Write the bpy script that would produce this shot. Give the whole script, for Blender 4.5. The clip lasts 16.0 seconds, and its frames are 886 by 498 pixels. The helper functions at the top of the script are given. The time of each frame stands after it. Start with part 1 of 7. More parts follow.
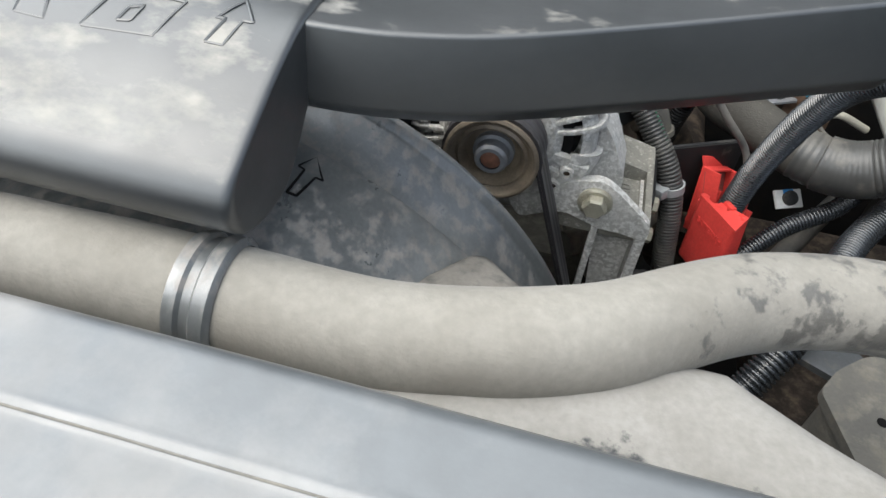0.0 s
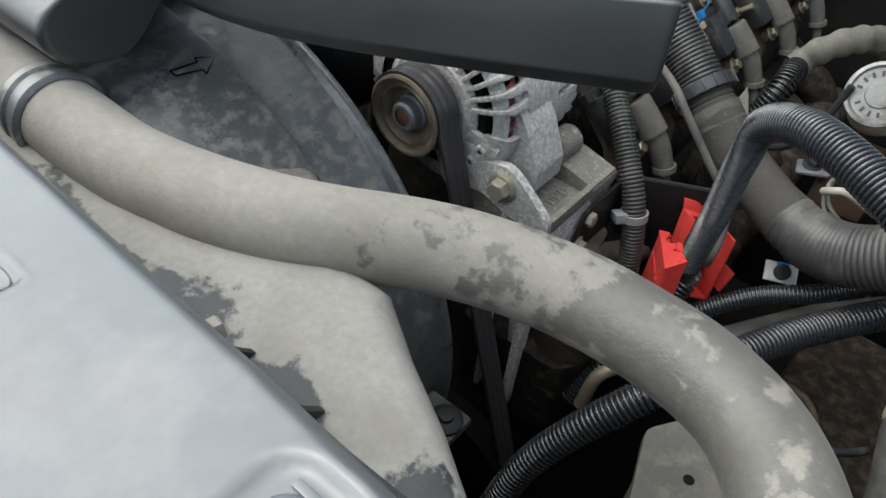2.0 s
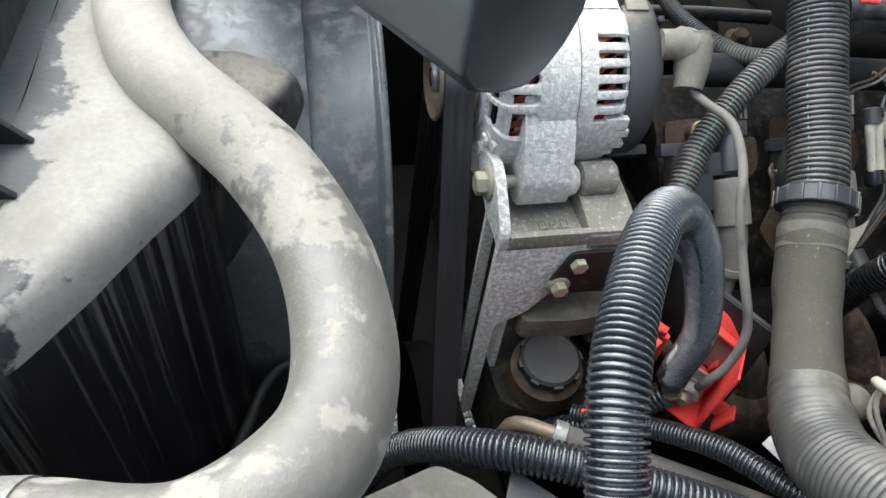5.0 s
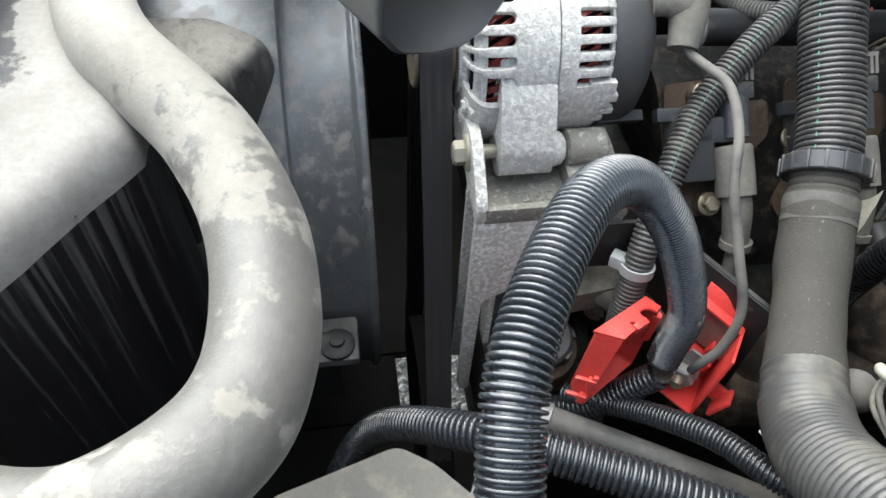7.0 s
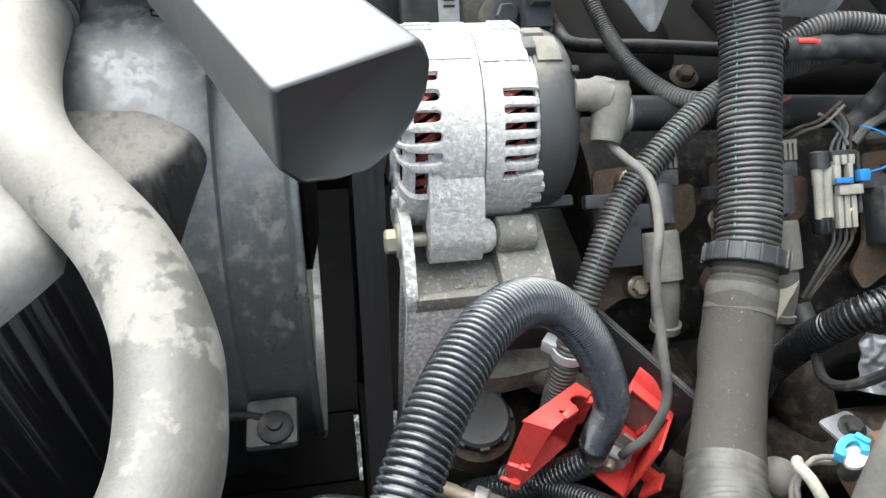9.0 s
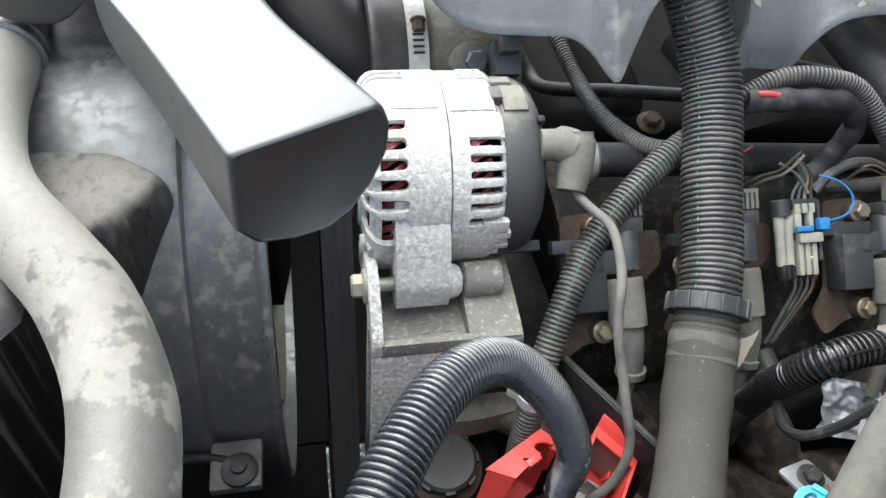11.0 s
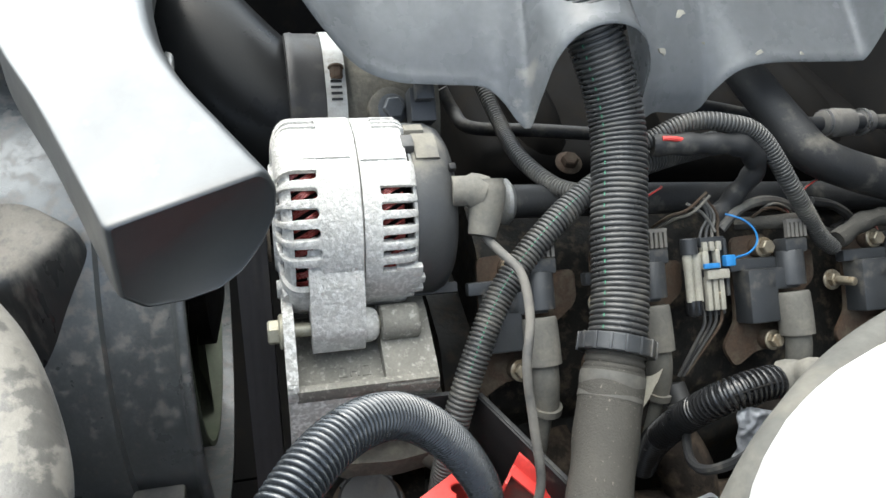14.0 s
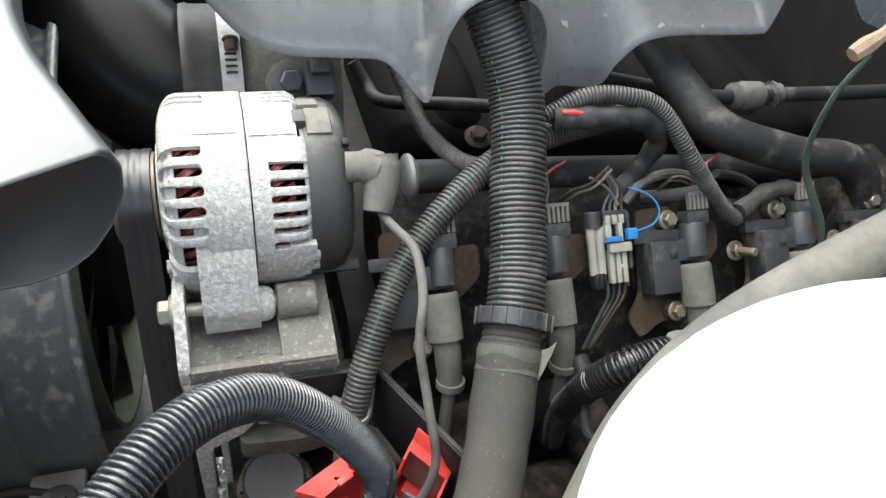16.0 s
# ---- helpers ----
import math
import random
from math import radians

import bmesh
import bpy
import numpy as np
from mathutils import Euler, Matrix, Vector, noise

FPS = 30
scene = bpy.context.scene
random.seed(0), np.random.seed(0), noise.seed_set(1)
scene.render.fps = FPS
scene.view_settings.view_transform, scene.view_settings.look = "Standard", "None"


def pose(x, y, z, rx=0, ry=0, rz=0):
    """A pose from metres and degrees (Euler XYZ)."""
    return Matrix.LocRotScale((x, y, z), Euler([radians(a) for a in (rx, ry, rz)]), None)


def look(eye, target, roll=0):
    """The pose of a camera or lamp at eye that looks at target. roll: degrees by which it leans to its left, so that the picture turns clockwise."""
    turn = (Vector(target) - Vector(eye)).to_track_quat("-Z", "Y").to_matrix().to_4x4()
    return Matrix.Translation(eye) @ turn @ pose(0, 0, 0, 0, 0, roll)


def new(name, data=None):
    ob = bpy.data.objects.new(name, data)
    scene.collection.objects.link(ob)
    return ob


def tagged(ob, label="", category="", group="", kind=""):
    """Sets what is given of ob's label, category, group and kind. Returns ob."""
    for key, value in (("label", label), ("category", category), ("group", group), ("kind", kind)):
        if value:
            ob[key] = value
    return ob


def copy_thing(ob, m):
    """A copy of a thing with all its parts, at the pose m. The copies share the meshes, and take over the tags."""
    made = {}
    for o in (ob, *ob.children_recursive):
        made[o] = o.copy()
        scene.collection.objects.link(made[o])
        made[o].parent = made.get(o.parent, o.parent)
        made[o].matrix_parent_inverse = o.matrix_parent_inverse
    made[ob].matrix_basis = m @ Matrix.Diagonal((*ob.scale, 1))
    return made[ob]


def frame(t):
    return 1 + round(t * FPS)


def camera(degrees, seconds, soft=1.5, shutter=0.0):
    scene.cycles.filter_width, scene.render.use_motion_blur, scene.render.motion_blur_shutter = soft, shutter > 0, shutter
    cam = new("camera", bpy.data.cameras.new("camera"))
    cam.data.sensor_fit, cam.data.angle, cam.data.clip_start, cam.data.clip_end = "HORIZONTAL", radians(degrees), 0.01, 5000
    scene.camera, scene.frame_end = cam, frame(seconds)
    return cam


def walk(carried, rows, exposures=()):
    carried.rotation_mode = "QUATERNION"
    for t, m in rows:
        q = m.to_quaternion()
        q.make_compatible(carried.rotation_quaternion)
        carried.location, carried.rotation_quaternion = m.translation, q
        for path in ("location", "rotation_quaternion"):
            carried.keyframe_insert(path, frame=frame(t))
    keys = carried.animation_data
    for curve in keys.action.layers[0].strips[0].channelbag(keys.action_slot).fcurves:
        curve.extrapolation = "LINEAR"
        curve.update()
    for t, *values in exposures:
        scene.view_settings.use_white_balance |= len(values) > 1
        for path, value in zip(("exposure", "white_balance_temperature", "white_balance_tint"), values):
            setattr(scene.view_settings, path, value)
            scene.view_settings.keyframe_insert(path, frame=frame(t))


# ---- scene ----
cam = camera(65.1, 16.0)
METRES, EYE, TILT, LEAN, TURN = 0.85, 1.38, -45.0, -4.0, 14.7
ROWS = [
    (0.0, 0.0, 0.0, 0.0, -0.0, -0.0, -0.0),
    (0.5, 0.0744, -0.0236, -0.0324, 5.28, 0.42, -4.76),
    (1.0, 0.1348, -0.0532, -0.0618, 9.04, 0.74, -8.03),
    (1.5, 0.208, -0.0363, -0.0581, 11.95, 1.61, -11.43),
    (2.0, 0.2839, -0.0113, -0.0335, 17.89, 0.48, -17.88),
    (2.5, 0.3646, -0.0188, -0.0202, 25.36, -2.71, -26.2),
    (3.0, 0.4699, -0.0217, -0.0181, 35.73, -7.21, -33.41),
    (3.5, 0.5062, 0.0191, 0.0043, 40.94, -9.3, -35.65),
    (4.0, 0.4949, 0.0807, 0.0409, 44.68, -11.23, -39.24),
    (6.5, 0.5279, 0.1855, 0.1416, 59.76, -24.18, -41.98),
    (7.0, 0.5255, 0.2017, 0.1421, 58.89, -23.97, -41.42),
    (7.5, 0.5246, 0.207, 0.1577, 58.14, -23.62, -41.2),
    (8.0, 0.5196, 0.2077, 0.1716, 57.25, -22.38, -41.24),
    (8.5, 0.5152, 0.2075, 0.1871, 56.67, -20.89, -41.66),
    (9.0, 0.5143, 0.206, 0.199, 56.3, -19.67, -41.7),
    (9.5, 0.5153, 0.2067, 0.2043, 55.98, -18.97, -41.9),
    (10.0, 0.5149, 0.207, 0.211, 55.15, -18.0, -42.34),
    (12.5, 0.5047, 0.2012, 0.242, 53.71, -15.03, -43.15),
    (13.0, 0.5119, 0.2065, 0.2545, 52.27, -13.78, -43.05),
    (13.5, 0.5169, 0.2126, 0.2602, 51.38, -13.17, -42.66),
    (14.0, 0.5215, 0.2117, 0.2657, 50.4, -12.42, -42.68),
    (14.5, 0.5279, 0.221, 0.2741, 49.81, -12.37, -42.63),
    (15.0, 0.5316, 0.2225, 0.2835, 48.35, -11.74, -42.84),
    (15.5, 0.5395, 0.2304, 0.295, 47.03, -11.74, -42.87),
    (16.0, 0.5429, 0.244, 0.3037, 46.07, -11.74, -42.65),
]
walk(cam, [(t, pose(0, 0, EYE, TILT, LEAN, TURN) @ pose(METRES * x, METRES * y, METRES * z, 90 + pitch, roll, yaw)) for t, x, y, z, yaw, pitch, roll in ROWS],
     exposures=[(0.0, 1.24, 6550, 7), (0.5, 1.06, 6550, 7), (1.0, 0.94, 6500, 7), (2.0, 0.85, 6500, 6), (3.0, 1.14, 6550, 7), (3.5, 1.25, 6550, 7), (4.0, 1.48, 6500, 7), (6.5, 1.87, 6450, 6), (9.0, 1.98, 6500, 6), (12.5, 1.78, 6500, 5), (16.0, 1.75, 6650, 5)])

# ---- light: open sky, thin cloud ----
world = bpy.data.worlds.new("sky")
scene.world = world
world.use_nodes = True
wn = world.node_tree
sky = wn.nodes.new("ShaderNodeTexSky")
sky.sky_type, sky.sun_disc = "NISHITA", False
sky.sun_elevation, sky.sun_rotation = radians(60), radians(242)
sky.air_density, sky.dust_density, sky.ozone_density = 1.0, 3.0, 1.5
wn.nodes["Background"].inputs["Strength"].default_value = 0.15
veil = wn.nodes.new("ShaderNodeHueSaturation")
veil.inputs["Saturation"].default_value = 0.6
wn.links.new(sky.outputs[0], veil.inputs["Color"])
wn.links.new(veil.outputs[0], wn.nodes["Background"].inputs["Color"])
sun_data = bpy.data.lights.new("sun", "SUN")
sun_data.energy, sun_data.angle, sun_data.color = 2.1, radians(105), (0.98, 1.0, 0.98)
sun = new("sun", sun_data)
sun.matrix_world = look((-1.28, -0.38, 3.46), (0, 0.3, 0.9))

# ---- materials ----


def surf(name, col, col2=None, scale=40.0, rough=0.6, metal=0.0, bump=0.15, bscale=400.0, dust=None, amount=0.0, dscale=30.0,
         edge=0.06, rvar=0.12, spec=0.5, coat=0.0, random=0.0, fade=None, stretch=(1, 1, 1), sheen=0.0, bdist=0.001, settle=None, haze=0.25):
    """Base colour mottled between col and col2, fine grain, dust or corrosion in patches, and a fine relief.
    fade: (axis, from, to, gain), the stretch over which the dust breaks from a full coat into patches.
    settle: (from, to, loss), the uprightness of the surface over which dust no longer stays on it."""
    m = bpy.data.materials.new(name)
    m.use_nodes = True
    nt = m.node_tree
    bs = nt.nodes["Principled BSDF"]
    co = nt.nodes.new("ShaderNodeTexCoord")
    mp = nt.nodes.new("ShaderNodeMapping")
    mp.inputs["Scale"].default_value = stretch
    nt.links.new(co.outputs["Object"], mp.inputs["Vector"])

    def noise_at(s, detail=5.0, roughness=0.6, src=None):
        n = nt.nodes.new("ShaderNodeTexNoise")
        n.inputs["Scale"].default_value, n.inputs["Detail"].default_value, n.inputs["Roughness"].default_value = s, detail, roughness
        nt.links.new((src or mp).outputs[0 if src is None else "Object"], n.inputs["Vector"])
        return n

    def mixed(fac, a, b):
        n = nt.nodes.new("ShaderNodeMix")
        n.data_type = "RGBA"
        nt.links.new(fac, n.inputs["Factor"])
        for sock, v in (("A", a), ("B", b)):
            s = [i for i in n.inputs if i.name == sock and i.type == "RGBA"][0]
            if isinstance(v, tuple):
                s.default_value = (*v, 1)
            else:
                nt.links.new(v, s)
        return [o for o in n.outputs if o.type == "RGBA"][0]

    def ranged(v, a, b, c, d):
        n = nt.nodes.new("ShaderNodeMapRange")
        n.inputs["From Min"].default_value, n.inputs["From Max"].default_value = a, b
        n.inputs["To Min"].default_value, n.inputs["To Max"].default_value = c, d
        nt.links.new(v, n.inputs["Value"])
        return n.outputs[0]

    col2 = col2 or tuple(c * 0.75 for c in col)
    big, fine = noise_at(scale), noise_at(scale * 9, 3.0)
    base = mixed(ranged(big.outputs["Fac"], 0.35, 0.65, 0, 1), col, col2)
    base = mixed(ranged(fine.outputs["Fac"], 0.3, 0.75, 0, 0.55), base, tuple(c * 0.7 for c in col2))
    ro = ranged(big.outputs["Fac"], 0.3, 0.7, max(0.05, rough - rvar), min(1, rough + rvar))
    if random:
        info = nt.nodes.new("ShaderNodeObjectInfo")
        base = mixed(ranged(info.outputs["Random"], 0, 1, 0, random), base, tuple(c * 0.45 for c in col))
    if dust:
        patch = noise_at(dscale, 7.0, 0.62, co if stretch == (1, 1, 1) else None)
        lift = 1.0 - amount
        cut = patch.outputs["Fac"]
        if fade:
            sep = nt.nodes.new("ShaderNodeSeparateXYZ")
            nt.links.new(co.outputs["Object"], sep.inputs[0])
            add = nt.nodes.new("ShaderNodeMath")
            add.operation = "ADD"
            nt.links.new(cut, add.inputs[0])
            nt.links.new(ranged(sep.outputs[fade[0]], fade[1], fade[2], fade[3], 0.0), add.inputs[1])
            cut = add.outputs[0]
        if settle:
            geo = nt.nodes.new("ShaderNodeNewGeometry")
            up = nt.nodes.new("ShaderNodeSeparateXYZ")
            nt.links.new(geo.outputs["Normal"], up.inputs[0])
            less = nt.nodes.new("ShaderNodeMath")
            less.operation = "ADD"
            nt.links.new(cut, less.inputs[0])
            nt.links.new(ranged(up.outputs["Z"], settle[0], settle[1], -settle[2], 0.0), less.inputs[1])
            cut = less.outputs[0]
        mask = ranged(cut, lift - edge, lift + edge, 0, 1)
        tone = mixed(ranged(fine.outputs["Fac"], 0.3, 0.7, 0, 1), dust, tuple(c * 0.84 for c in dust))
        tone = mixed(ranged(big.outputs["Fac"], 0.40, 0.70, 0, 0.55), tone, tuple(c * f for c, f in zip(dust, (0.60, 0.585, 0.56))))
        base = mixed(mask, base, tone)
        n = nt.nodes.new("ShaderNodeMix")
        n.data_type = "FLOAT"
        nt.links.new(mask, n.inputs["Factor"])
        nt.links.new(ro, n.inputs[2])
        n.inputs[3].default_value = 0.92
        ro = n.outputs[0]
    nt.links.new(base, bs.inputs["Base Color"])
    nt.links.new(ro, bs.inputs["Roughness"])
    bs.inputs["Metallic"].default_value = metal
    bs.inputs["Specular IOR Level"].default_value = spec
    bs.inputs["Coat Weight"].default_value, bs.inputs["Coat Roughness"].default_value = coat, haze
    if sheen:
        bs.inputs["Sheen Weight"].default_value, bs.inputs["Sheen Roughness"].default_value = sheen, 0.4
    if bump:
        grain = noise_at(bscale, 4.0)
        bp = nt.nodes.new("ShaderNodeBump")
        bp.inputs["Strength"].default_value, bp.inputs["Distance"].default_value = bump, bdist
        nt.links.new(grain.outputs["Fac"], bp.inputs["Height"])
        nt.links.new(bp.outputs[0], bs.inputs["Normal"])
    return m


DUST = (0.33, 0.30, 0.25)
M = dict(
    panel=surf("grey_panel", (0.098, 0.106, 0.112), (0.088, 0.095, 0.100), 10, 0.34, 0.0, 0.05, 600, (0.230, 0.226, 0.219), 0.385, 9, 0.09, spec=0.8, coat=0.5, haze=0.30, rvar=0.03, fade=("X", -0.28, 0.02, 0.20)),
    hose=surf("dusty_rubber", (0.145, 0.138, 0.123), (0.112, 0.107, 0.097), 22, 0.42, 0, 0.35, 500, (0.265, 0.250, 0.220), 0.435, 34, 0.022, fade=("X", 0.015, 0.18, 0.32), sheen=0.12),
    rubber=surf("black_rubber", (0.022, 0.023, 0.025), (0.032, 0.032, 0.032), 40, 0.55, 0, 0.2, 500, (0.22, 0.205, 0.175), 0.30, 40, 0.15, spec=0.3),
    shroud=surf("black_plastic", (0.135, 0.142, 0.142), (0.098, 0.104, 0.105), 60, 0.36, 0, 0.2, 400, (0.245, 0.230, 0.213), 0.45, 130, 0.06, spec=1.0, coat=0.6, haze=0.32, stretch=(1, 0.7, 0.5), settle=(0.15, 0.6, 0.07)),
    box=surf("dusted_plastic", (0.034, 0.036, 0.038), (0.046, 0.048, 0.050), 30, 0.45, 0, 0.5, 160, (0.285, 0.273, 0.252), 0.27, 24, 0.022, spec=0.4, fade=("Y", 0.156, 0.108, 0.40)),
    tray=surf("dusted_steel", (0.120, 0.115, 0.103), (0.150, 0.143, 0.127), 45, 0.6, 0.0, 0.7, 220, (0.215, 0.20, 0.172), 0.46, 60, 0.07, spec=0.3),
    # box wall: streak stains over a base blackened for the side's shade
    streak=surf("streaked_shaded_plastic", (0.009, 0.009, 0.010), (0.014, 0.014, 0.016), 60, 0.42, 0, 0.1, 400, (0.085, 0.083, 0.080), 0.36, 230, 0.06, spec=0.3, stretch=(1, 1, 0.018), fade=("Z", 1.132, 0.95, 0.09)),
    duct=surf("duct_plastic", (0.024, 0.027, 0.029), (0.018, 0.020, 0.022), 25, 0.43, 0, 0.05, 700, (0.26, 0.248, 0.22), 0.345, 42, 0.08, spec=0.9, coat=0.5, haze=0.46, fade=("Y", 0.186, 0.228, 0.27), settle=(0.84, 0.93, 0.30), stretch=(0.6, 1, 1)),
    alu=surf("cast_aluminium", (0.47, 0.458, 0.43), (0.58, 0.567, 0.535), 70, 0.6, 0.0, 0.9, 420, (0.78, 0.767, 0.735), 0.48, 260, 0.05, bdist=0.0016, spec=0.35),
    alu2=surf("cast_bracket_aluminium", (0.43, 0.415, 0.385), (0.56, 0.545, 0.51), 70, 0.6, 0.0, 1.0, 340, (0.82, 0.81, 0.78), 0.48, 280, 0.05, bdist=0.0018, spec=0.35),
    aludirty=surf("dusty_aluminium", (0.255, 0.243, 0.210), (0.20, 0.190, 0.165), 50, 0.8, 0.0, 0.7, 300, (0.42, 0.405, 0.36), 0.41, 200, 0.05, bdist=0.0014, spec=0.3),
    cover=surf("alternator_cover", (0.056, 0.057, 0.058), (0.068, 0.068, 0.067), 40, 0.45, 0, 0.25, 500, (0.22, 0.205, 0.172), 0.20, 22, 0.10, spec=0.4, fade=("Z", 1.172, 1.157, 0.45)),
    loom=surf("loom_plastic", (0.032, 0.036, 0.040), (0.026, 0.029, 0.033), 40, 0.20, 0, 0.02, 600, (0.16, 0.15, 0.135), 0.20, 30, 0.1, spec=1.0),
    loomdust=surf("dusty_loom_plastic", (0.054, 0.054, 0.053), (0.068, 0.067, 0.064), 40, 0.38, 0, 0.1, 600, (0.21, 0.195, 0.165), 0.34, 30, 0.15, spec=0.5),
    bighose=surf("ribbed_hose_plastic", (0.043, 0.044, 0.044), (0.058, 0.057, 0.056), 30, 0.30, 0, 0.1, 500, (0.18, 0.17, 0.15), 0.31, 30, 0.16, spec=0.6),
    tape=surf("cloth_tape", (0.058, 0.055, 0.049), (0.072, 0.068, 0.060), 26, 0.8, 0, 0.8, 700, (0.20, 0.185, 0.155), 0.335, 420, 0.04, spec=0.2, bdist=0.0008),
    tapewrap=surf("smooth_tape", (0.098, 0.095, 0.086), (0.082, 0.080, 0.073), 26, 0.55, 0, 0.2, 500, (0.15, 0.142, 0.125), 0.38, 60, 0.14, spec=0.3),
    wire=surf("grey_wire", (0.16, 0.155, 0.145), (0.12, 0.118, 0.11), 40, 0.6, 0, 0.1, 500, DUST, 0.42, 60, 0.15),
    boot=surf("grey_rubber_boot", (0.165, 0.157, 0.139), (0.130, 0.125, 0.112), 40, 0.75, 0, 0.2, 400, (0.24, 0.222, 0.185), 0.40, 50, 0.15, spec=0.2),
    coil=surf("coil_plastic", (0.033, 0.036, 0.039), (0.045, 0.047, 0.05), 40, 0.42, 0, 0.12, 500, (0.22, 0.20, 0.165), 0.32, 40, 0.12),
    red=surf("red_plastic", (0.74, 0.068, 0.058), (0.66, 0.058, 0.050), 40, 0.38, 0, 0.08, 500, (0.20, 0.050, 0.042), 0.30, 70, 0.05),
    steel=surf("zinc_steel", (0.33, 0.29, 0.22), (0.26, 0.22, 0.16), 120, 0.46, 0.6, 0.2, 500, (0.24, 0.18, 0.11), 0.40, 120, 0.1),
    bright=surf("bright_steel", (0.62, 0.62, 0.62), (0.5, 0.5, 0.5), 80, 0.3, 0.9, 0.1, 500, DUST, 0.25, 60, 0.1),
    rust=surf("rusty_steel", (0.088, 0.058, 0.040), (0.050, 0.038, 0.029), 60, 0.8, 0.1, 0.6, 300, (0.135, 0.112, 0.085), 0.43, 60, 0.10, spec=0.2),
    pulley=surf("browned_pulley", (0.32, 0.26, 0.19), (0.20, 0.16, 0.12), 50, 0.45, 0.25, 0.1, 400),
    shaft=surf("grey_shaft", (0.30, 0.31, 0.33), (0.24, 0.25, 0.27), 60, 0.45, 0.4, 0.1, 400),
    shaftrust=surf("rusty_shaft_end", (0.32, 0.14, 0.09), (0.2, 0.1, 0.07), 200, 0.7, 0.3, 0.3, 600),
    belt=surf("belt_rubber", (0.050, 0.047, 0.050), (0.046, 0.043, 0.046), 10, 0.36, 0, 0.0, 800, spec=0.8, rvar=0.02),
    copper=surf("copper_winding", (0.30, 0.045, 0.035), (0.20, 0.03, 0.025), 300, 0.3, 0.3, 0.1, 900, coat=0.3),
    zip=surf("grey_tie", (0.35, 0.36, 0.37), (0.3, 0.31, 0.31), 40, 0.45, 0, 0.05, 500),
    white=surf("white_tank_plastic", (0.68, 0.68, 0.65), (0.62, 0.62, 0.58), 12, 0.5, 0, 0.08, 300, (0.46, 0.45, 0.30), 0.36, 22, 0.05),
    greyhose=surf("pale_dusty_hose", (0.115, 0.111, 0.100), (0.090, 0.087, 0.079), 25, 0.7, 0, 0.2, 400, (0.16, 0.15, 0.128), 0.45, 30, 0.1, spec=0.3),
    enginecover=surf("grey_cover_plastic", (0.235, 0.245, 0.255), (0.205, 0.215, 0.225), 16, 0.27, 0, 0.03, 500, (0.40, 0.395, 0.38), 0.37, 11, 0.02, coat=0.4),
    block=surf("oily_iron", (0.013, 0.0133, 0.013), (0.020, 0.0195, 0.018), 30, 0.55, 0.0, 0.9, 120, (0.055, 0.046, 0.036), 0.42, 60, 0.08, spec=0.15),
    slate=surf("slate_steel", (0.105, 0.112, 0.118), (0.085, 0.090, 0.095), 40, 0.42, 0.1, 0.15, 400, (0.20, 0.19, 0.17), 0.33, 60, 0.08),
    guard=surf("grey_cover", (0.055, 0.055, 0.055), (0.075, 0.073, 0.07), 40, 0.6, 0, 0.25, 500, (0.24, 0.225, 0.20), 0.43, 20, 0.15),
    scorched=surf("scorched_iron", (0.036, 0.028, 0.022), (0.024, 0.0195, 0.0165), 40, 0.8, 0, 0.9, 160, (0.105, 0.080, 0.060), 0.44, 60, 0.10, spec=0.2),
    crown=surf("dusted_ledge", (0.036, 0.037, 0.038), (0.046, 0.047, 0.047), 60, 0.32, 0, 0.5, 250, (0.235, 0.220, 0.196), 0.45, 110, 0.12, spec=0.7, stretch=(0.8, 1, 0.22), fade=("Z", 1.1195, 1.098, 0.17), settle=(0.35, 0.85, 0.12)),
    zinc=surf("yellowed_zinc", (0.50, 0.475, 0.38), (0.42, 0.395, 0.31), 120, 0.4, 0.35, 0.2, 500, (0.36, 0.32, 0.24), 0.38, 140, 0.1),
    dull=surf("dull_clamp_steel", (0.34, 0.34, 0.33), (0.26, 0.26, 0.255), 90, 0.5, 0.5, 0.2, 500, (0.24, 0.225, 0.19), 0.40, 70, 0.08),
    # far darker than plastic: the shade under the engine cover is in this colour
    undershade=surf("shaded_manifold_plastic", (0.0040, 0.0040, 0.0042), (0.007, 0.0065, 0.006), 20, 0.8, 0, 0.2, 200, (0.012, 0.010, 0.008), 0.36, 30, 0.12, spec=0.05),
    reddust=surf("dusty_red_plastic", (0.34, 0.070, 0.058), (0.26, 0.060, 0.050), 60, 0.6, 0, 0.1, 500, (0.20, 0.105, 0.088), 0.52, 90, 0.10),
    grime=surf("grimy_cover", (0.024, 0.0225, 0.020), (0.015, 0.0145, 0.0135), 50, 0.6, 0, 0.9, 160, (0.085, 0.070, 0.052), 0.41, 90, 0.08, spec=0.15),
    wetloom=surf("glossy_black_loom", (0.013, 0.014, 0.015), (0.018, 0.018, 0.019), 60, 0.16, 0, 0.15, 700, (0.10, 0.09, 0.075), 0.22, 60, 0.1, spec=0.5),
    dullcast=surf("dull_throttle_casting", (0.150, 0.140, 0.117), (0.105, 0.098, 0.083), 45, 0.75, 0, 0.5, 300, (0.22, 0.203, 0.165), 0.42, 60, 0.1, spec=0.25),
    pipe=surf("black_intake_rubber", (0.007, 0.0075, 0.008), (0.010, 0.0105, 0.011), 20, 0.32, 0, 0.1, 300, (0.04, 0.038, 0.035), 0.25, 40, 0.1, spec=0.12),
    clampsteel=surf("brushed_clamp_steel", (0.42, 0.42, 0.405), (0.35, 0.35, 0.34), 90, 0.5, 0.35, 0.15, 500, (0.28, 0.265, 0.23), 0.38, 60, 0.1),
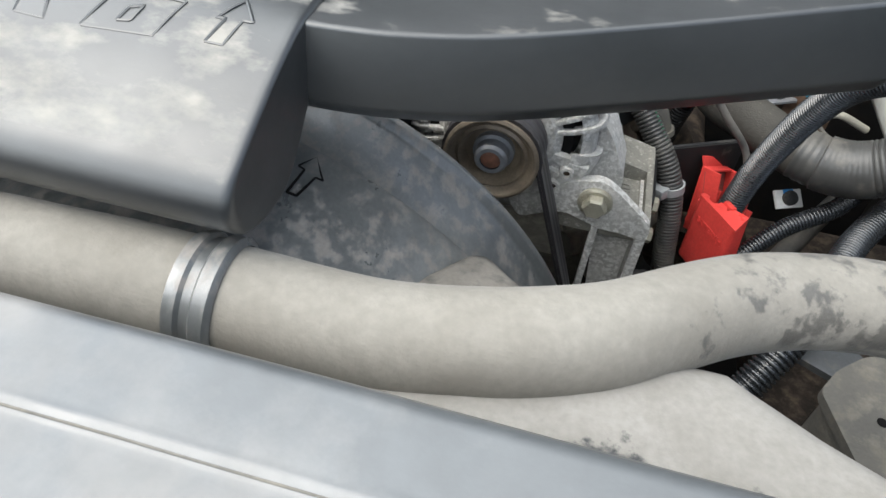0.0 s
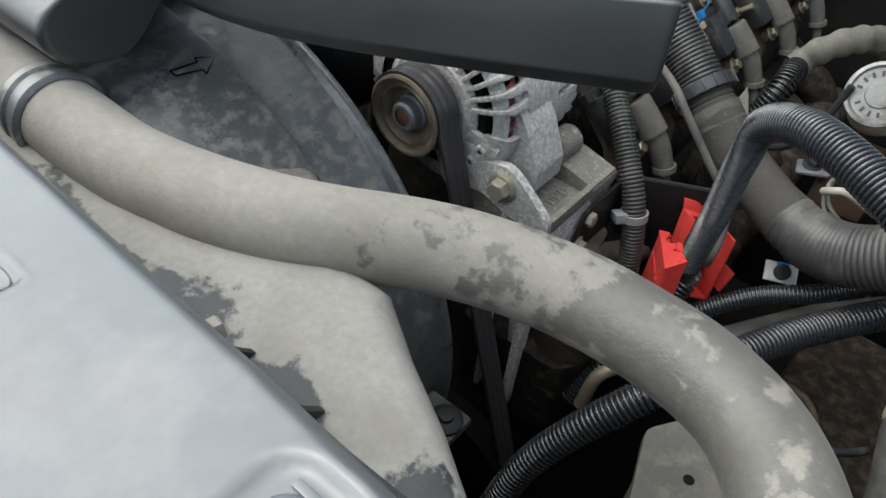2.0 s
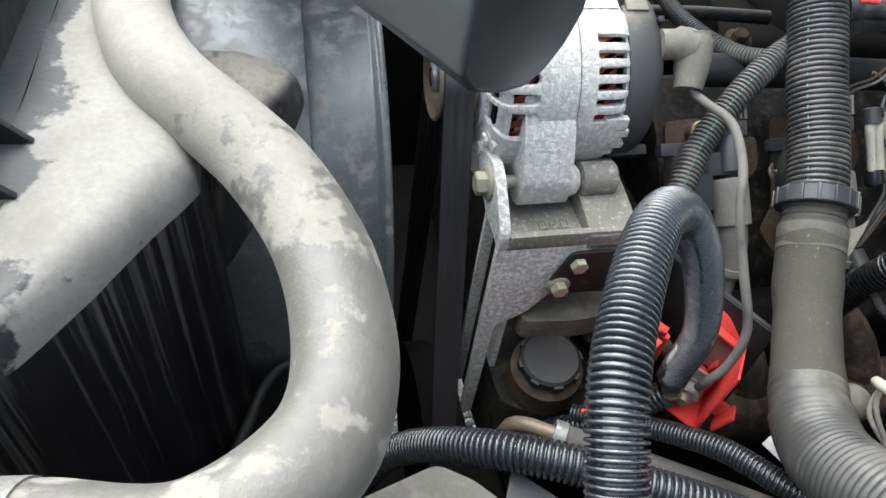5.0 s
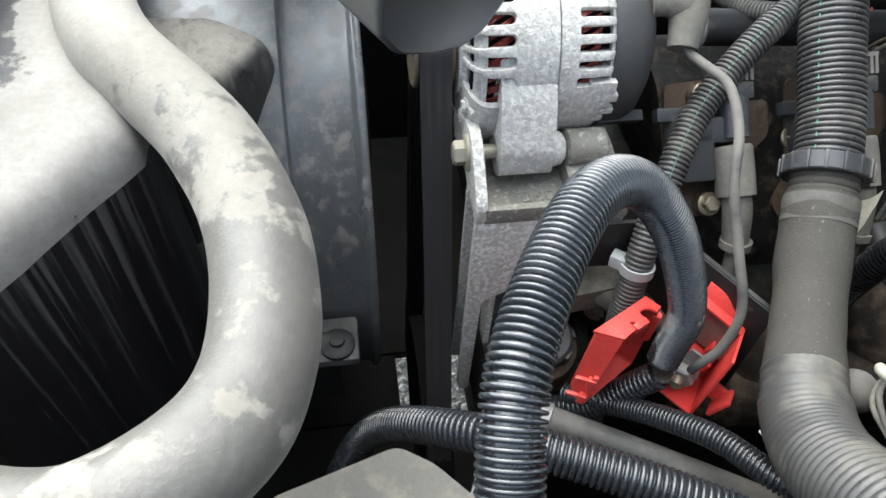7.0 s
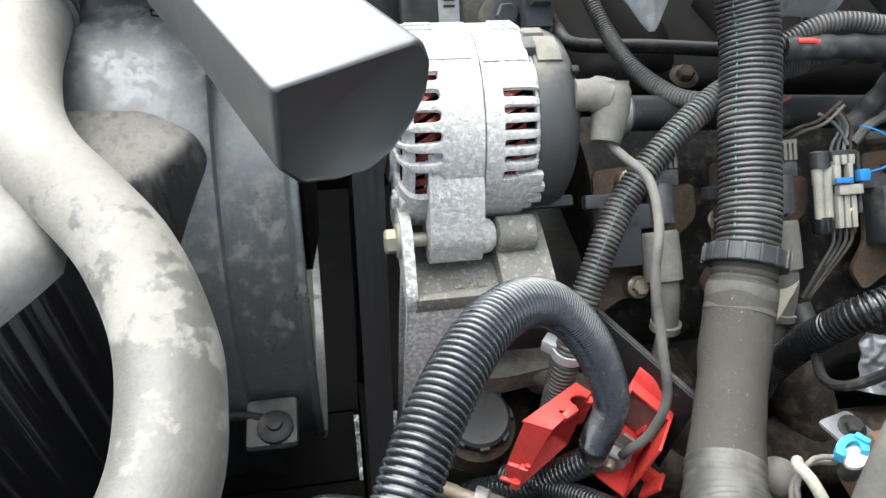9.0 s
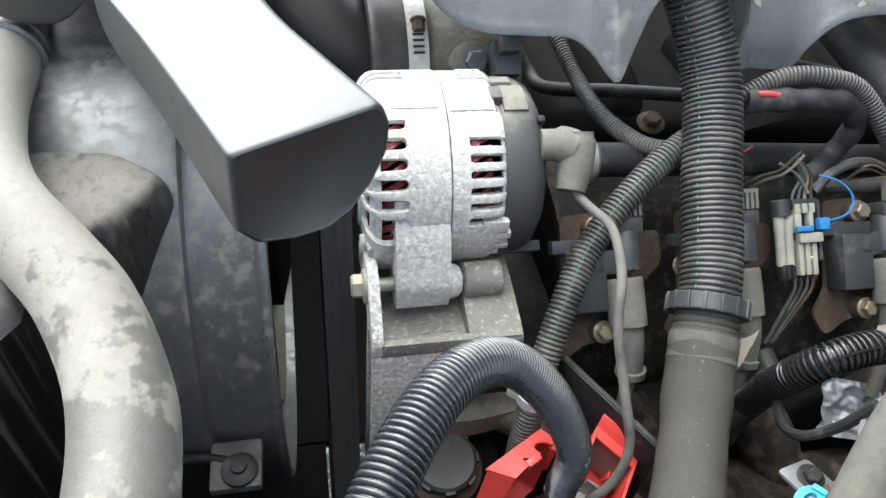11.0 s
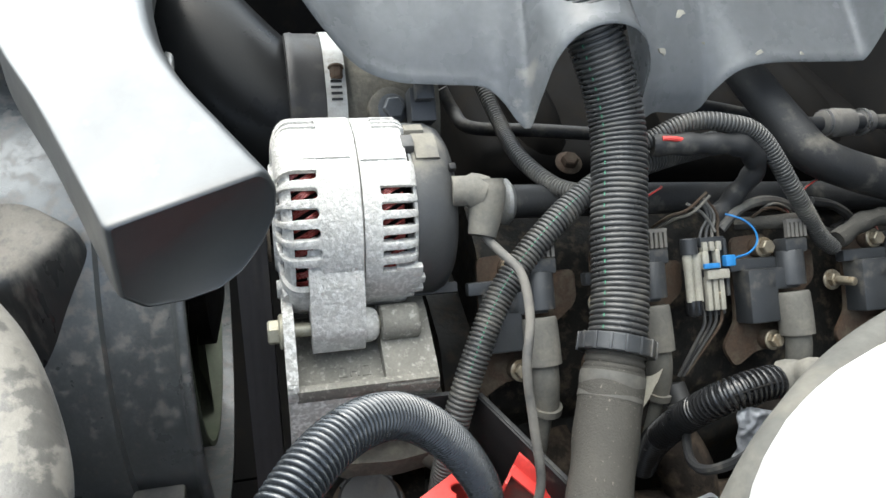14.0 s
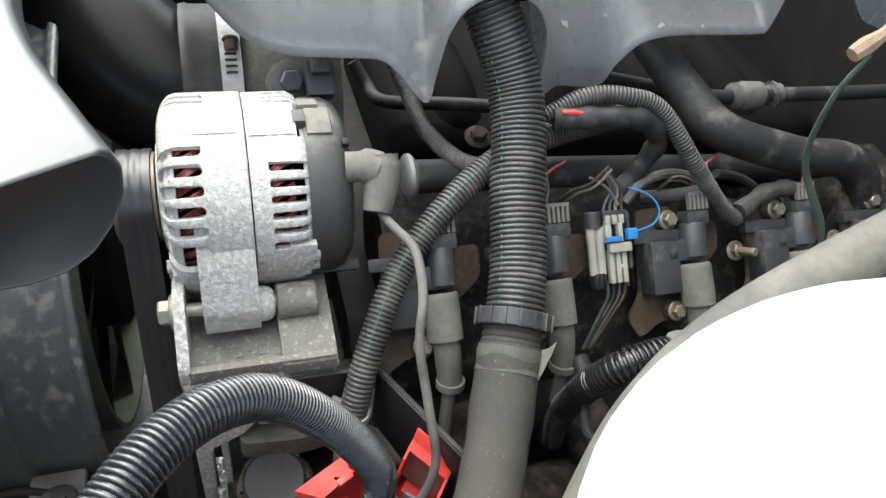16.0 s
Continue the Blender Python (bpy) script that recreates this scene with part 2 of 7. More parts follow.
    liner=surf("hood_liner", (0.16, 0.162, 0.164), (0.13, 0.132, 0.134), 30, 0.85, 0, 0.4, 200, (0.19, 0.186, 0.178), 0.4, 30, 0.15, spec=0.15),
    capblack=surf("black_cap_plastic", (0.022, 0.022, 0.023), (0.030, 0.030, 0.030), 50, 0.5, 0, 0.15, 500, (0.075, 0.070, 0.062), 0.35, 60, 0.12, spec=0.35),
    # near black: stands in for the deep shade of the bay and its gaps
    dark=surf("shade_black", (0.008, 0.008, 0.0085), (0.013, 0.0125, 0.012), 20, 0.75, 0, 0.2, 200, (0.024, 0.020, 0.016), 0.36, 30, 0.12, spec=0.10),
    black=surf("black_steel", (0.014, 0.014, 0.015), (0.022, 0.022, 0.022), 50, 0.5, 0.0, 0.1, 400, (0.20, 0.18, 0.15), 0.25, 40, 0.1, spec=0.25),
    brown=surf("brown_fibre", (0.17, 0.10, 0.065), (0.12, 0.075, 0.05), 40, 0.8, 0, 0.3, 300),
    beige=surf("beige_plastic", (0.42, 0.40, 0.33), (0.34, 0.32, 0.27), 60, 0.55, 0, 0.1, 400),
    blue=surf("blue_plastic", (0.03, 0.25, 0.60), (0.03, 0.2, 0.5), 40, 0.4, 0, 0.05, 500),
    cyan=surf("light_blue_plastic", (0.05, 0.42, 0.66), (0.05, 0.34, 0.55), 40, 0.4, 0, 0.05, 500),
    cream=surf("cream_wire", (0.42, 0.39, 0.31), (0.33, 0.31, 0.25), 40, 0.5, 0, 0.05, 500, (0.26, 0.24, 0.20), 0.36, 60, 0.1),
    paper=surf("white_label", (0.70, 0.71, 0.72), (0.6, 0.6, 0.6), 60, 0.6, 0, 0.05, 500),
    green=surf("green_tie_cord", (0.06, 0.09, 0.07), (0.09, 0.12, 0.09), 60, 0.7, 0, 0.3, 500),
    stripe=surf("green_stripe", (0.07, 0.30, 0.17), (0.05, 0.2, 0.12), 60, 0.5, 0, 0.0, 500),
    olive=surf("olive_fan_plastic", (0.17, 0.19, 0.125), (0.13, 0.145, 0.10), 20, 0.6, 0, 0.1, 400, (0.18, 0.17, 0.135), 0.35, 14, 0.15),
    ground=surf("gravel_ground", (0.26, 0.25, 0.22), (0.14, 0.13, 0.12), 60, 0.9, 0, 1.0, 160, (0.42, 0.41, 0.38), 0.45, 140, 0.04),
    stone=surf("gravel_stone", (0.38, 0.37, 0.34), (0.2, 0.19, 0.17), 45, 0.8, 0, 0.6, 400, (0.6, 0.59, 0.55), 0.42, 60, 0.05),
    bark=surf("dry_twig", (0.30, 0.21, 0.14), (0.22, 0.15, 0.10), 80, 0.8, 0, 0.4, 500),
    paint=surf("body_paint", (0.55, 0.56, 0.57), (0.5, 0.51, 0.52), 20, 0.3, 0.3, 0.02, 500, coat=0.5),
)

# ---- helpers ----


def thing(name, at, label, category, group="", kind=""):
    """An empty at the thing's base, under which its parts hang."""
    ob = new(name)
    ob.location = at
    return tagged(ob, label, category, group, kind)


def part(name, bm, material, parent=None, label="", smooth=True, sharp=38):
    """Links a bmesh, in world coordinates, as one mesh object under a thing or a part."""
    me = bpy.data.meshes.new(name)
    bmesh.ops.recalc_face_normals(bm, faces=bm.faces)
    for f in bm.faces:
        f.smooth = smooth
    for e in bm.edges:
        if len(e.link_faces) == 2 and e.calc_face_angle(0) > radians(sharp):
            e.smooth = False
    bm.to_mesh(me)
    bm.free()
    me.materials.append(material)
    ob = new(name, me)
    if parent is not None:
        ob.parent = parent
        if parent.parent is None and parent.type == "EMPTY":
            ob.matrix_parent_inverse = Matrix.Translation(-parent.location)
    if label:
        ob["label"] = label
    return ob


def solo(name, bm, material, label, category, group="", kind="", **kw):
    return tagged(part(name, bm, material, **kw), label, category, group, kind)


def basis(w, hint=(0, 0, 1)):
    """Two unit vectors square to w."""
    w = Vector(w).normalized()
    h = Vector(hint)
    if abs(w.dot(h.normalized())) > 0.97:
        h = Vector((0, 1, 0))
    u = h.cross(w).normalized()
    return u, w.cross(u).normalized(), w


def add_box(bm, c, size, axes=None, bevel=0.0, seg=2):
    ax = axes or (Vector((1, 0, 0)), Vector((0, 1, 0)), Vector((0, 0, 1)))
    m = Matrix((ax[0], ax[1], ax[2])).transposed().to_4x4()
    m.translation = Vector(c)
    r = bmesh.ops.create_cube(bm, size=1, matrix=m @ Matrix.Diagonal((*size, 1)))
    if bevel:
        es = list({e for v in r["verts"] for e in v.link_edges})
        bmesh.ops.bevel(bm, geom=es, offset=bevel, segments=seg, profile=0.6, affect="EDGES")


def add_lathe(bm, origin, axis, prof, n=24, hint=(0, 0, 1), arc=None, close=True):
    """A turned body: prof holds (along, radius)."""
    u, v, w = basis(axis, hint)
    o = Vector(origin)
    rings = []
    a0, a1 = arc or (0, 2 * math.pi)
    cnt = n if arc is None else n + 1
    for s, r in prof:
        rings.append([bm.verts.new(o + w * s + (u * math.cos(a0 + (a1 - a0) * i / n) + v * math.sin(a0 + (a1 - a0) * i / n)) * max(r, 1e-5)) for i in range(cnt)])
    for a, b in zip(rings[:-1], rings[1:]):
        for i in range(n):
            j = (i + 1) % cnt
            bm.faces.new((a[i], a[j], b[j], b[i]))
    if close and arc is None:
        for ring in (rings[0], rings[-1]):
            bm.faces.new(ring)


def add_hex(bm, c, axis, r, h, flange=0.0, fh=0.002):
    """A hexagon head, with a round flange under it."""
    s = 0
    if flange:
        add_lathe(bm, c, axis, [(0, flange * 0.98), (fh * 0.6, flange), (fh, flange * 0.86)], 20)
        s = fh
    add_lathe(bm, Vector(c) + Vector(axis).normalized() * s, axis, [(0, r), (h * 0.82, r), (h, r * 0.84)], 6)


def add_prism(bm, poly, origin, u, v, depth, bevel=0.0, seg=2):
    """A flat outline in the plane of u and v, thickened along u x v."""
    u, v, o = Vector(u).normalized(), Vector(v).normalized(), Vector(origin)
    w = u.cross(v).normalized()
    lo = [bm.verts.new(o + u * a + v * b) for a, b in poly]
    hi = [bm.verts.new(o + u * a + v * b + w * depth) for a, b in poly]
    fs = [bm.faces.new(list(reversed(lo))), bm.faces.new(hi)]
    n = len(poly)
    for i in range(n):
        fs.append(bm.faces.new((lo[i], lo[(i + 1) % n], hi[(i + 1) % n], hi[i])))
    if bevel:
        es = list({e for f in fs for e in f.edges})
        bmesh.ops.bevel(bm, geom=es, offset=bevel, segments=seg, profile=0.6, affect="EDGES", clamp_overlap=True)


def rounded(pts, r, k=4):
    """The outline with its corners rounded."""
    out = []
    n = len(pts)
    for i in range(n):
        p, a, b = Vector(pts[i]), Vector(pts[i - 1]), Vector(pts[(i + 1) % n])
        d1, d2 = (a - p), (b - p)
        q = min(r, d1.length * 0.45, d2.length * 0.45)
        s, e = p + d1.normalized() * q, p + d2.normalized() * q
        for j in range(k + 1):
            t = j / k
            out.append(tuple(s * (1 - t) ** 2 + p * 2 * t * (1 - t) + e * t * t))
    return out


def spline(pts, step=0.004):
    """Points evenly spaced along a smooth curve through pts."""
    c = [Vector(p) for p in pts]
    c = [c[0] * 2 - c[1]] + c + [c[-1] * 2 - c[-2]]
    raw = []
    for i in range(1, len(c) - 2):
        a, b, d, e = c[i - 1:i + 3]
        for j in range(24):
            t = j / 24
            raw.append(0.5 * ((2 * b) + (d - a) * t + (2 * a - 5 * b + 4 * d - e) * t * t + (3 * b - a - 3 * d + e) * t ** 3))
    raw.append(c[-2])
    acc = [0.0]
    for a, b in zip(raw[:-1], raw[1:]):
        acc.append(acc[-1] + (b - a).length)
    total, out, k = acc[-1], [], 0
    cnt = max(2, int(total / step))
    for i in range(cnt + 1):
        s = total * i / cnt
        while k < len(acc) - 2 and acc[k + 1] < s:
            k += 1
        f = (s - acc[k]) / max(1e-9, acc[k + 1] - acc[k])
        out.append((raw[k].lerp(raw[k + 1], f), s))
    return out


def add_tube(bm, pts, radius, sides=16, step=0.004, caps=True, wobble=0.0, squash=1.0):
    """A round body along a smooth curve; radius: a number or a function of the length along it."""
    line = spline(pts, step)
    rf = radius if callable(radius) else (lambda s: radius)
    up = Vector((0.02, 0.03, 1)).normalized()
    rings = []
    for i, (p, s) in enumerate(line):
        d = (line[min(i + 1, len(line) - 1)][0] - line[max(i - 1, 0)][0]).normalized()
        u = (up - d * up.dot(d))
        u = u.normalized() if u.length > 1e-4 else basis(d)[0]
        v = d.cross(u)
        up = u
        r = rf(s)
        ring = []
        for k in range(sides):
            a = 2 * math.pi * k / sides
            w = 1 + (wobble * noise.noise((p + u * math.cos(a) * 0.03 + v * math.sin(a) * 0.03) * 26) if wobble else 0)
            ring.append(bm.verts.new(p + u * math.cos(a) * r * w + v * math.sin(a) * r * w * squash))
        rings.append(ring)
    for a, b in zip(rings[:-1], rings[1:]):
        for k in range(sides):
            j = (k + 1) % sides
            bm.faces.new((a[k], a[j], b[j], b[k]))
    if caps:
        bm.faces.new(rings[0])
        bm.faces.new(rings[-1])
    return line


def ribs(r, depth, pitch, duty=0.6):
    """The radius of a corrugated tube along its length: flat ridges, narrow grooves."""
    def f(s):
        x = (s / pitch + 1e-6) % 1.0
        return r - depth * 0.25 * abs(2 * x / duty - 1) ** 2 if x < duty else r - depth
    return f


def loom(name, pts, r, pitch, material, label, parent=None, depth=None, sides=16, category="wiring conduit"):
    bm = bmesh.new()
    add_tube(bm, pts, ribs(r, depth or r * 0.2, pitch, 0.66), sides, pitch / 8)
    if parent is not None:
        return part(name, bm, material, parent, label, sharp=48)
    return solo(name, bm, material, label, category, sharp=48)


def tube(name, pts, r, material, label, category="hose", parent=None, sides=14, step=0.005, wobble=0.0):
    bm = bmesh.new()
    add_tube(bm, pts, r, sides, step, wobble=wobble)
    if parent is not None:
        return part(name, bm, material, parent, label)
    return solo(name, bm, material, label, category)

X, Y, Z = Vector((1, 0, 0)), Vector((0, 1, 0)), Vector((0, 0, 1))

# ---- ground and the bay's shell ----
bm = bmesh.new()
bmesh.ops.create_grid(bm, x_segments=2, y_segments=2, size=400)
solo("ground", bm, M["ground"], "pale stony gravel yard under the vehicle", "ground", kind="structure")

bm = bmesh.new()
rng = random.Random(4)
for i in range(2600):
    px, py = rng.uniform(-0.75, 0.25), rng.uniform(0.15, 1.0)
    s = rng.uniform(0.004, 0.013)
    top = Vector((px, py, s * 0.9))
    ring = [Vector((px + s * rng.uniform(0.7, 1.3) * math.cos(a), py + s * rng.uniform(0.7, 1.3) * math.sin(a), s * rng.uniform(-0.1, 0.3))) for a in (0, 1.3, 2.5, 3.7, 5)]
    vt = bm.verts.new(top)
    vs = [bm.verts.new(v) for v in ring]
    for k in range(5):
        bm.faces.new((vs[k], vs[(k + 1) % 5], vt))
solo("gravel", bm, M["stone"], "loose pale gravel stones on the ground", "gravel", kind="stuff", smooth=False)


def wall(name, c, size, material, label, axes=None, bevel=0.01):
    bm = bmesh.new()
    add_box(bm, c, size, axes, bevel)
    return solo(name, bm, material, label, "body panel", kind="structure")


# bay walls, with the shade down in the bay put into their colour
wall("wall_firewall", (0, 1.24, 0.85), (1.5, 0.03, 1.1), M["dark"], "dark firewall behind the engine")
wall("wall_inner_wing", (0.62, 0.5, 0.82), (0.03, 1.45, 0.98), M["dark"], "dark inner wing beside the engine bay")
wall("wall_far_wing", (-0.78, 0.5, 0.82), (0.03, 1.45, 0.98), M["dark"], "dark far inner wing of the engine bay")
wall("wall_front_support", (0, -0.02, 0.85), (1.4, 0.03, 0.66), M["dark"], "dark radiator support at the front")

# plates added under the bay to darken its depths, open over the gravel
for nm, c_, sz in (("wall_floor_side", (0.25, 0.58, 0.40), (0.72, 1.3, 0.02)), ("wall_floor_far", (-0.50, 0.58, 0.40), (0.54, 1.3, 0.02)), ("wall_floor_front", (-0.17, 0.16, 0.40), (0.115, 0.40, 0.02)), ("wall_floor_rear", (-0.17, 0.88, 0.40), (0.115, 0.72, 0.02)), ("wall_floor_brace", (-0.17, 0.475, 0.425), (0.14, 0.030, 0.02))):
    wall(nm, c_, sz, M["dark"], "added near-black plate that keeps the bay's depths dark", None, 0.003)

hood = thing("hood", (0, 1.32, 1.35), "open grey bonnet propped over the engine bay", "bonnet")
ca, sa = math.cos(radians(80)), math.sin(radians(80))
hx, hy, hz = X, Vector((0, -ca, sa)), Vector((0, sa, ca))
bm = bmesh.new()
add_box(bm, Vector((-0.05, 1.32, 1.35)) + hy * 0.58, (1.45, 1.15, 0.02), (hx, hy, hx.cross(hy)), 0.006)
part("outer_skin", bm, M["paint"], hood)
# liner is out of view; its dark tone is assumed, to lower bounce and reflections
bm = bmesh.new()
add_box(bm, Vector((-0.05, 1.32, 1.35)) + hy * 0.58 - hz * 0.022, (1.30, 1.0, 0.02), (hx, hy, hx.cross(hy)), 0.008)
part("inner_liner", bm, M["liner"], hood, "unseen liner, assumed dark to cut bounce into the bay")

# ---- radiator, its cover panel and the fan shroud ----


def along(x, table):
    """Reads a row of (x, value) between its entries."""
    if x <= table[0][0]:
        return table[0][1]
    for (x0, v0), (x1, v1) in zip(table[:-1], table[1:]):
        if x <= x1:
            return v0 + (v1 - v0) * (x - x0) / (x1 - x0)
    return table[-1][1]


def panel_edge(x):
    return along(x, ((-0.05, 0.1125), (0.0, 0.1110), (0.07, 0.1065), (0.13, 0.1030), (0.19, 0.0980), (0.25, 0.0950), (0.31, 0.0915), (0.7, 0.070)))


def panel_top(x):
    return along(x, ((-0.6, 1.203), (-0.2, 1.203), (-0.05, 1.2045), (0.0, 1.2065), (0.05, 1.2110), (0.10, 1.2165), (0.18, 1.2265), (0.30, 1.236), (0.7, 1.24)))


PIN = (0.1765, 0.0732)


def panel_height(x, y):
    """Top of the cover: a shallow sunk field with a rounded end, a raised pocket and soft waves."""
    z = panel_top(x)
    dx, dy = x - 0.0435, abs(y - 0.0500) - 0.0265
    cut = max(dx + max(0, 0.03 - (0.075 - y) * 1.2) * 0.0, dy)
    z -= 0.0022 * max(0, min(1, 0.5 - cut / 0.0022))
    z += 0.0012 * max(0, 1 - abs(cut) / 0.0022)
    d = math.hypot(max(0, abs(x - PIN[0]) - 0.006), max(0, abs(y - PIN[1]) - 0.006))
    z -= 0.0024 * max(0, min(1, (0.0125 - d) / 0.003))
    z += 0.0005 * max(0, 1 - abs(d - 0.0145) / 0.0025)
    drop = panel_edge(x) - y
    if drop < 0.006:
        z -= 0.004 * (1 - drop / 0.006) ** 2
    return z + 0.0006 * noise.noise(Vector((x * 9, y * 9, 0)))


cover_panel = thing("radiator_cover", (0.0, 0.0, 1.21), "dusty grey plastic radiator cover panel with a sunk field", "cover panel")
bm = bmesh.new()
xs = [-0.6 + 0.04 * i for i in range(8)] + [-0.28 + 0.0028 * i for i in range(190)] + [0.255 + 0.02 * i for i in range(18)]
ts = [i / 8 * 0.55 for i in range(8)] + [0.55 + 0.45 * i / 76 for i in range(77)]
rows = []
for x in xs:
    e = panel_edge(x)
    row = []
    for t in ts:
        y = -0.22 + (e + 0.22) * t
        row.append(bm.verts.new((x, y, panel_height(x, y))))
    row.append(bm.verts.new((x, e + 0.0012, panel_top(x) - 0.008)))
    row.append(bm.verts.new((x, e + 0.0005, panel_top(x) - 0.016)))
    row.append(bm.verts.new((x, e - 0.003, panel_top(x) - 0.016)))
    rows.append(row)
for a, b in zip(rows[:-1], rows[1:]):
    for k in range(len(a) - 1):
        bm.faces.new((a[k], b[k], b[k + 1], a[k + 1]))
part("panel", bm, M["panel"], cover_panel, sharp=70)
bm = bmesh.new()
pz = panel_top(PIN[0]) - 0.0021
add_lathe(bm, (*PIN, pz), Z, [(0, 0.0095), (0.0016, 0.0095), (0.0024, 0.0085), (0.0028, 0.004), (0.0028, 0.0)], 28)
add_box(bm, (PIN[0] - 0.003, PIN[1] + 0.010, pz + 0.0016), (0.008, 0.003, 0.0026), None, 0.0006)
part("push_pin", bm, M["panel"], cover_panel, "round plastic push pin")
# pale bead for both the dust and the highlight along the crease
bm = bmesh.new()
crease_ = [(-0.5 + 0.02 * i, 0.0755 - 0.0006 * max(0, i - 20) / 6) for i in range(27)] + [(0.0330, 0.0748), (0.0385, 0.0740), (0.0420, 0.0718), (0.0432, 0.0680), (0.0425, 0.0630)] + [(0.0425 - 0.0006 * i, 0.0630 - 0.0035 * i) for i in range(1, 11)]
add_tube(bm, [(a, b, panel_height(a, b) + 0.00005) for a, b in crease_], 0.00045, 6, 0.002)
part("crease", bm, M["boot"], cover_panel, "moulded crease line, pale with dust and a coloured-in highlight")
# a pale and a dark bead put the step's highlight and shade into colour
for yy, mk in ((0.0225, "boot"), (0.0195, "guard")):
    bm = bmesh.new()
    add_tube(bm, [(-0.5 + 0.01 * i, yy, panel_height(-0.5 + 0.01 * i, yy) + 0.00005) for i in range(100)], 0.00045, 6, 0.004)
    part("step_line", bm, M[mk], cover_panel, "thin bead coloured as the lit or shaded edge of a step")
for bx, bz in ((0.0953, 1.1985), (0.2206, 1.2060)):
    bm = bmesh.new()
    add_lathe(bm, (bx, panel_edge(bx) - 0.0005, bz), (0.05, 1, 0), [(0, 0.0), (0, 0.0085), (0.0012, 0.0085), (0.0012, 0.0)], 24)
    washer = part("washer", bm, M["wire"], cover_panel, "thin zinc washer", sharp=30)
    bm = bmesh.new()
    add_hex(bm, (bx, panel_edge(bx) + 0.0006, bz), (0.15, 1, 0), 0.0048, 0.005, 0.0055)
    part("bolt", bm, M["wire"], washer, "small zinc hex bolt", sharp=30)
for gx in (0.0790, 0.1195):
    bm = bmesh.new()
    add_prism(bm, [(0, 0), (0.031, 0), (0.026, 0.005), (0.002, 0.034), (0, 0.034)], (gx, 0.1015, 1.1535), Y, Z, 0.004, 0.0008)
    part("gusset", bm, M["black"], cover_panel, "black triangular stiffening rib")
bm = bmesh.new()
add_prism(bm, rounded([(-0.30, 1.130), (0.31, 1.130), (0.31, 1.222), (0.18, 1.212), (0.125, 1.209), (0.085, 1.209), (0.060, 1.203), (0.040, 1.186), (0.005, 1.184), (-0.30, 1.180)], 0.006), (0, 0.1035, 0), X, Z, 0.006, 0.001)
part("hanger_strip", bm, M["black"], cover_panel, "black plastic flange with a rounded ear")

shroud = thing("fan_shroud", (-0.05, 0.22, 0.75), "black plastic fan shroud with dust patches and a curved rim", "fan shroud")
SC, SR = Vector((-0.208, 0, 0.912)), 0.257
bm = bmesh.new()
prof = [(0.13, SR - 0.02), (0.165, SR - 0.004), (0.20, SR - 0.001), (0.276, SR + 0.0020), (0.2795, SR + 0.0012), (0.2812, SR - 0.0060), (0.2850, SR - 0.0068), (0.300, SR - 0.0050), (0.3255, SR - 0.0026), (0.3275, SR - 0.0010), (0.3295, SR + 0.0028), (0.3310, SR + 0.0036),
        (0.3345, SR + 0.0036), (0.336, SR + 0.0024), (0.336, SR - 0.003), (0.30, SR - 0.006), (0.13, SR - 0.03)]
rings = []
for k in range(193):
    a = radians(118 - 360 * k / 192)
    ring = []
    for y, r in prof:
        zz = SC.z + r * math.sin(a)
        ring.append(bm.verts.new((SC.x + r * math.cos(a), y - 0.009, zz)))
    rings.append(ring)
for a, b in zip(rings[:-1], rings[1:]):
    for j in range(len(prof) - 1):
        bm.faces.new((a[j], a[j + 1], b[j + 1], b[j]))
part("shroud_ring", bm, M["shroud"], shroud, "curved dusty black ring wall", sharp=60)

# the raised box of the shroud, dusted on top, streaked and shade-dark in colour on its rear wall
TOP = [(-0.55, 0.06), (0.25, 0.06), (0.235, 0.105), (0.195, 0.140), (0.160, 0.164), (0.125, 0.184), (0.091, 0.2065), (0.06, 0.206), (0.0, 0.180), (-0.10, 0.150), (-0.55, 0.14)]
bm = bmesh.new()
nt_ = len(TOP)


def box_z(x, y):
    return 1.153 - 0.06 * max(0, y - 0.14) + 0.0012 * noise.noise(Vector((x * 30, y * 30, 2)))


cx, cy = 0.0, 0.13
levels = []
for f, dz in ((0.0, 0.0), (0.4, 0.0), (0.66, 0.0), (0.78, -0.0010), (0.87, -0.004), (0.935, -0.009), (0.975, -0.015), (0.993, -0.021), (1.0, -0.028)):
    lev = []
    for i in range(nt_):
        for j in range(6):
            a, b = TOP[i], TOP[(i + 1) % nt_]
            px, py = a[0] + (b[0] - a[0]) * j / 6, a[1] + (b[1] - a[1]) * j / 6
            qx, qy = max(-0.52, min(0.22, px * 0.9)), 0.12
            x, y = qx + (px - qx) * f, qy + (py - qy) * f
            lev.append(bm.verts.new((x, y, box_z(x, y) + dz)))
    levels.append(lev)
for a, b in zip(levels[:-1], levels[1:]):
    for i in range(len(a)):
        j = (i + 1) % len(a)
        bm.faces.new((a[i], a[j], b[j], b[i]))
part("top_box", bm, M["box"], shroud, "dusty box top with peeling dust patches", sharp=80)
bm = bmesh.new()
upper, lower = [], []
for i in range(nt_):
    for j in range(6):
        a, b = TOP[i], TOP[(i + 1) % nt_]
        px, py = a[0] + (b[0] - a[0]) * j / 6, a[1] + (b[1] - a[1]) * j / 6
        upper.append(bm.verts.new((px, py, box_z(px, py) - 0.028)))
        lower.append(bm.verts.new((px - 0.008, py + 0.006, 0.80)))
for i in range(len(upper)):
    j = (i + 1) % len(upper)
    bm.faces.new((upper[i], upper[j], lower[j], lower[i]))
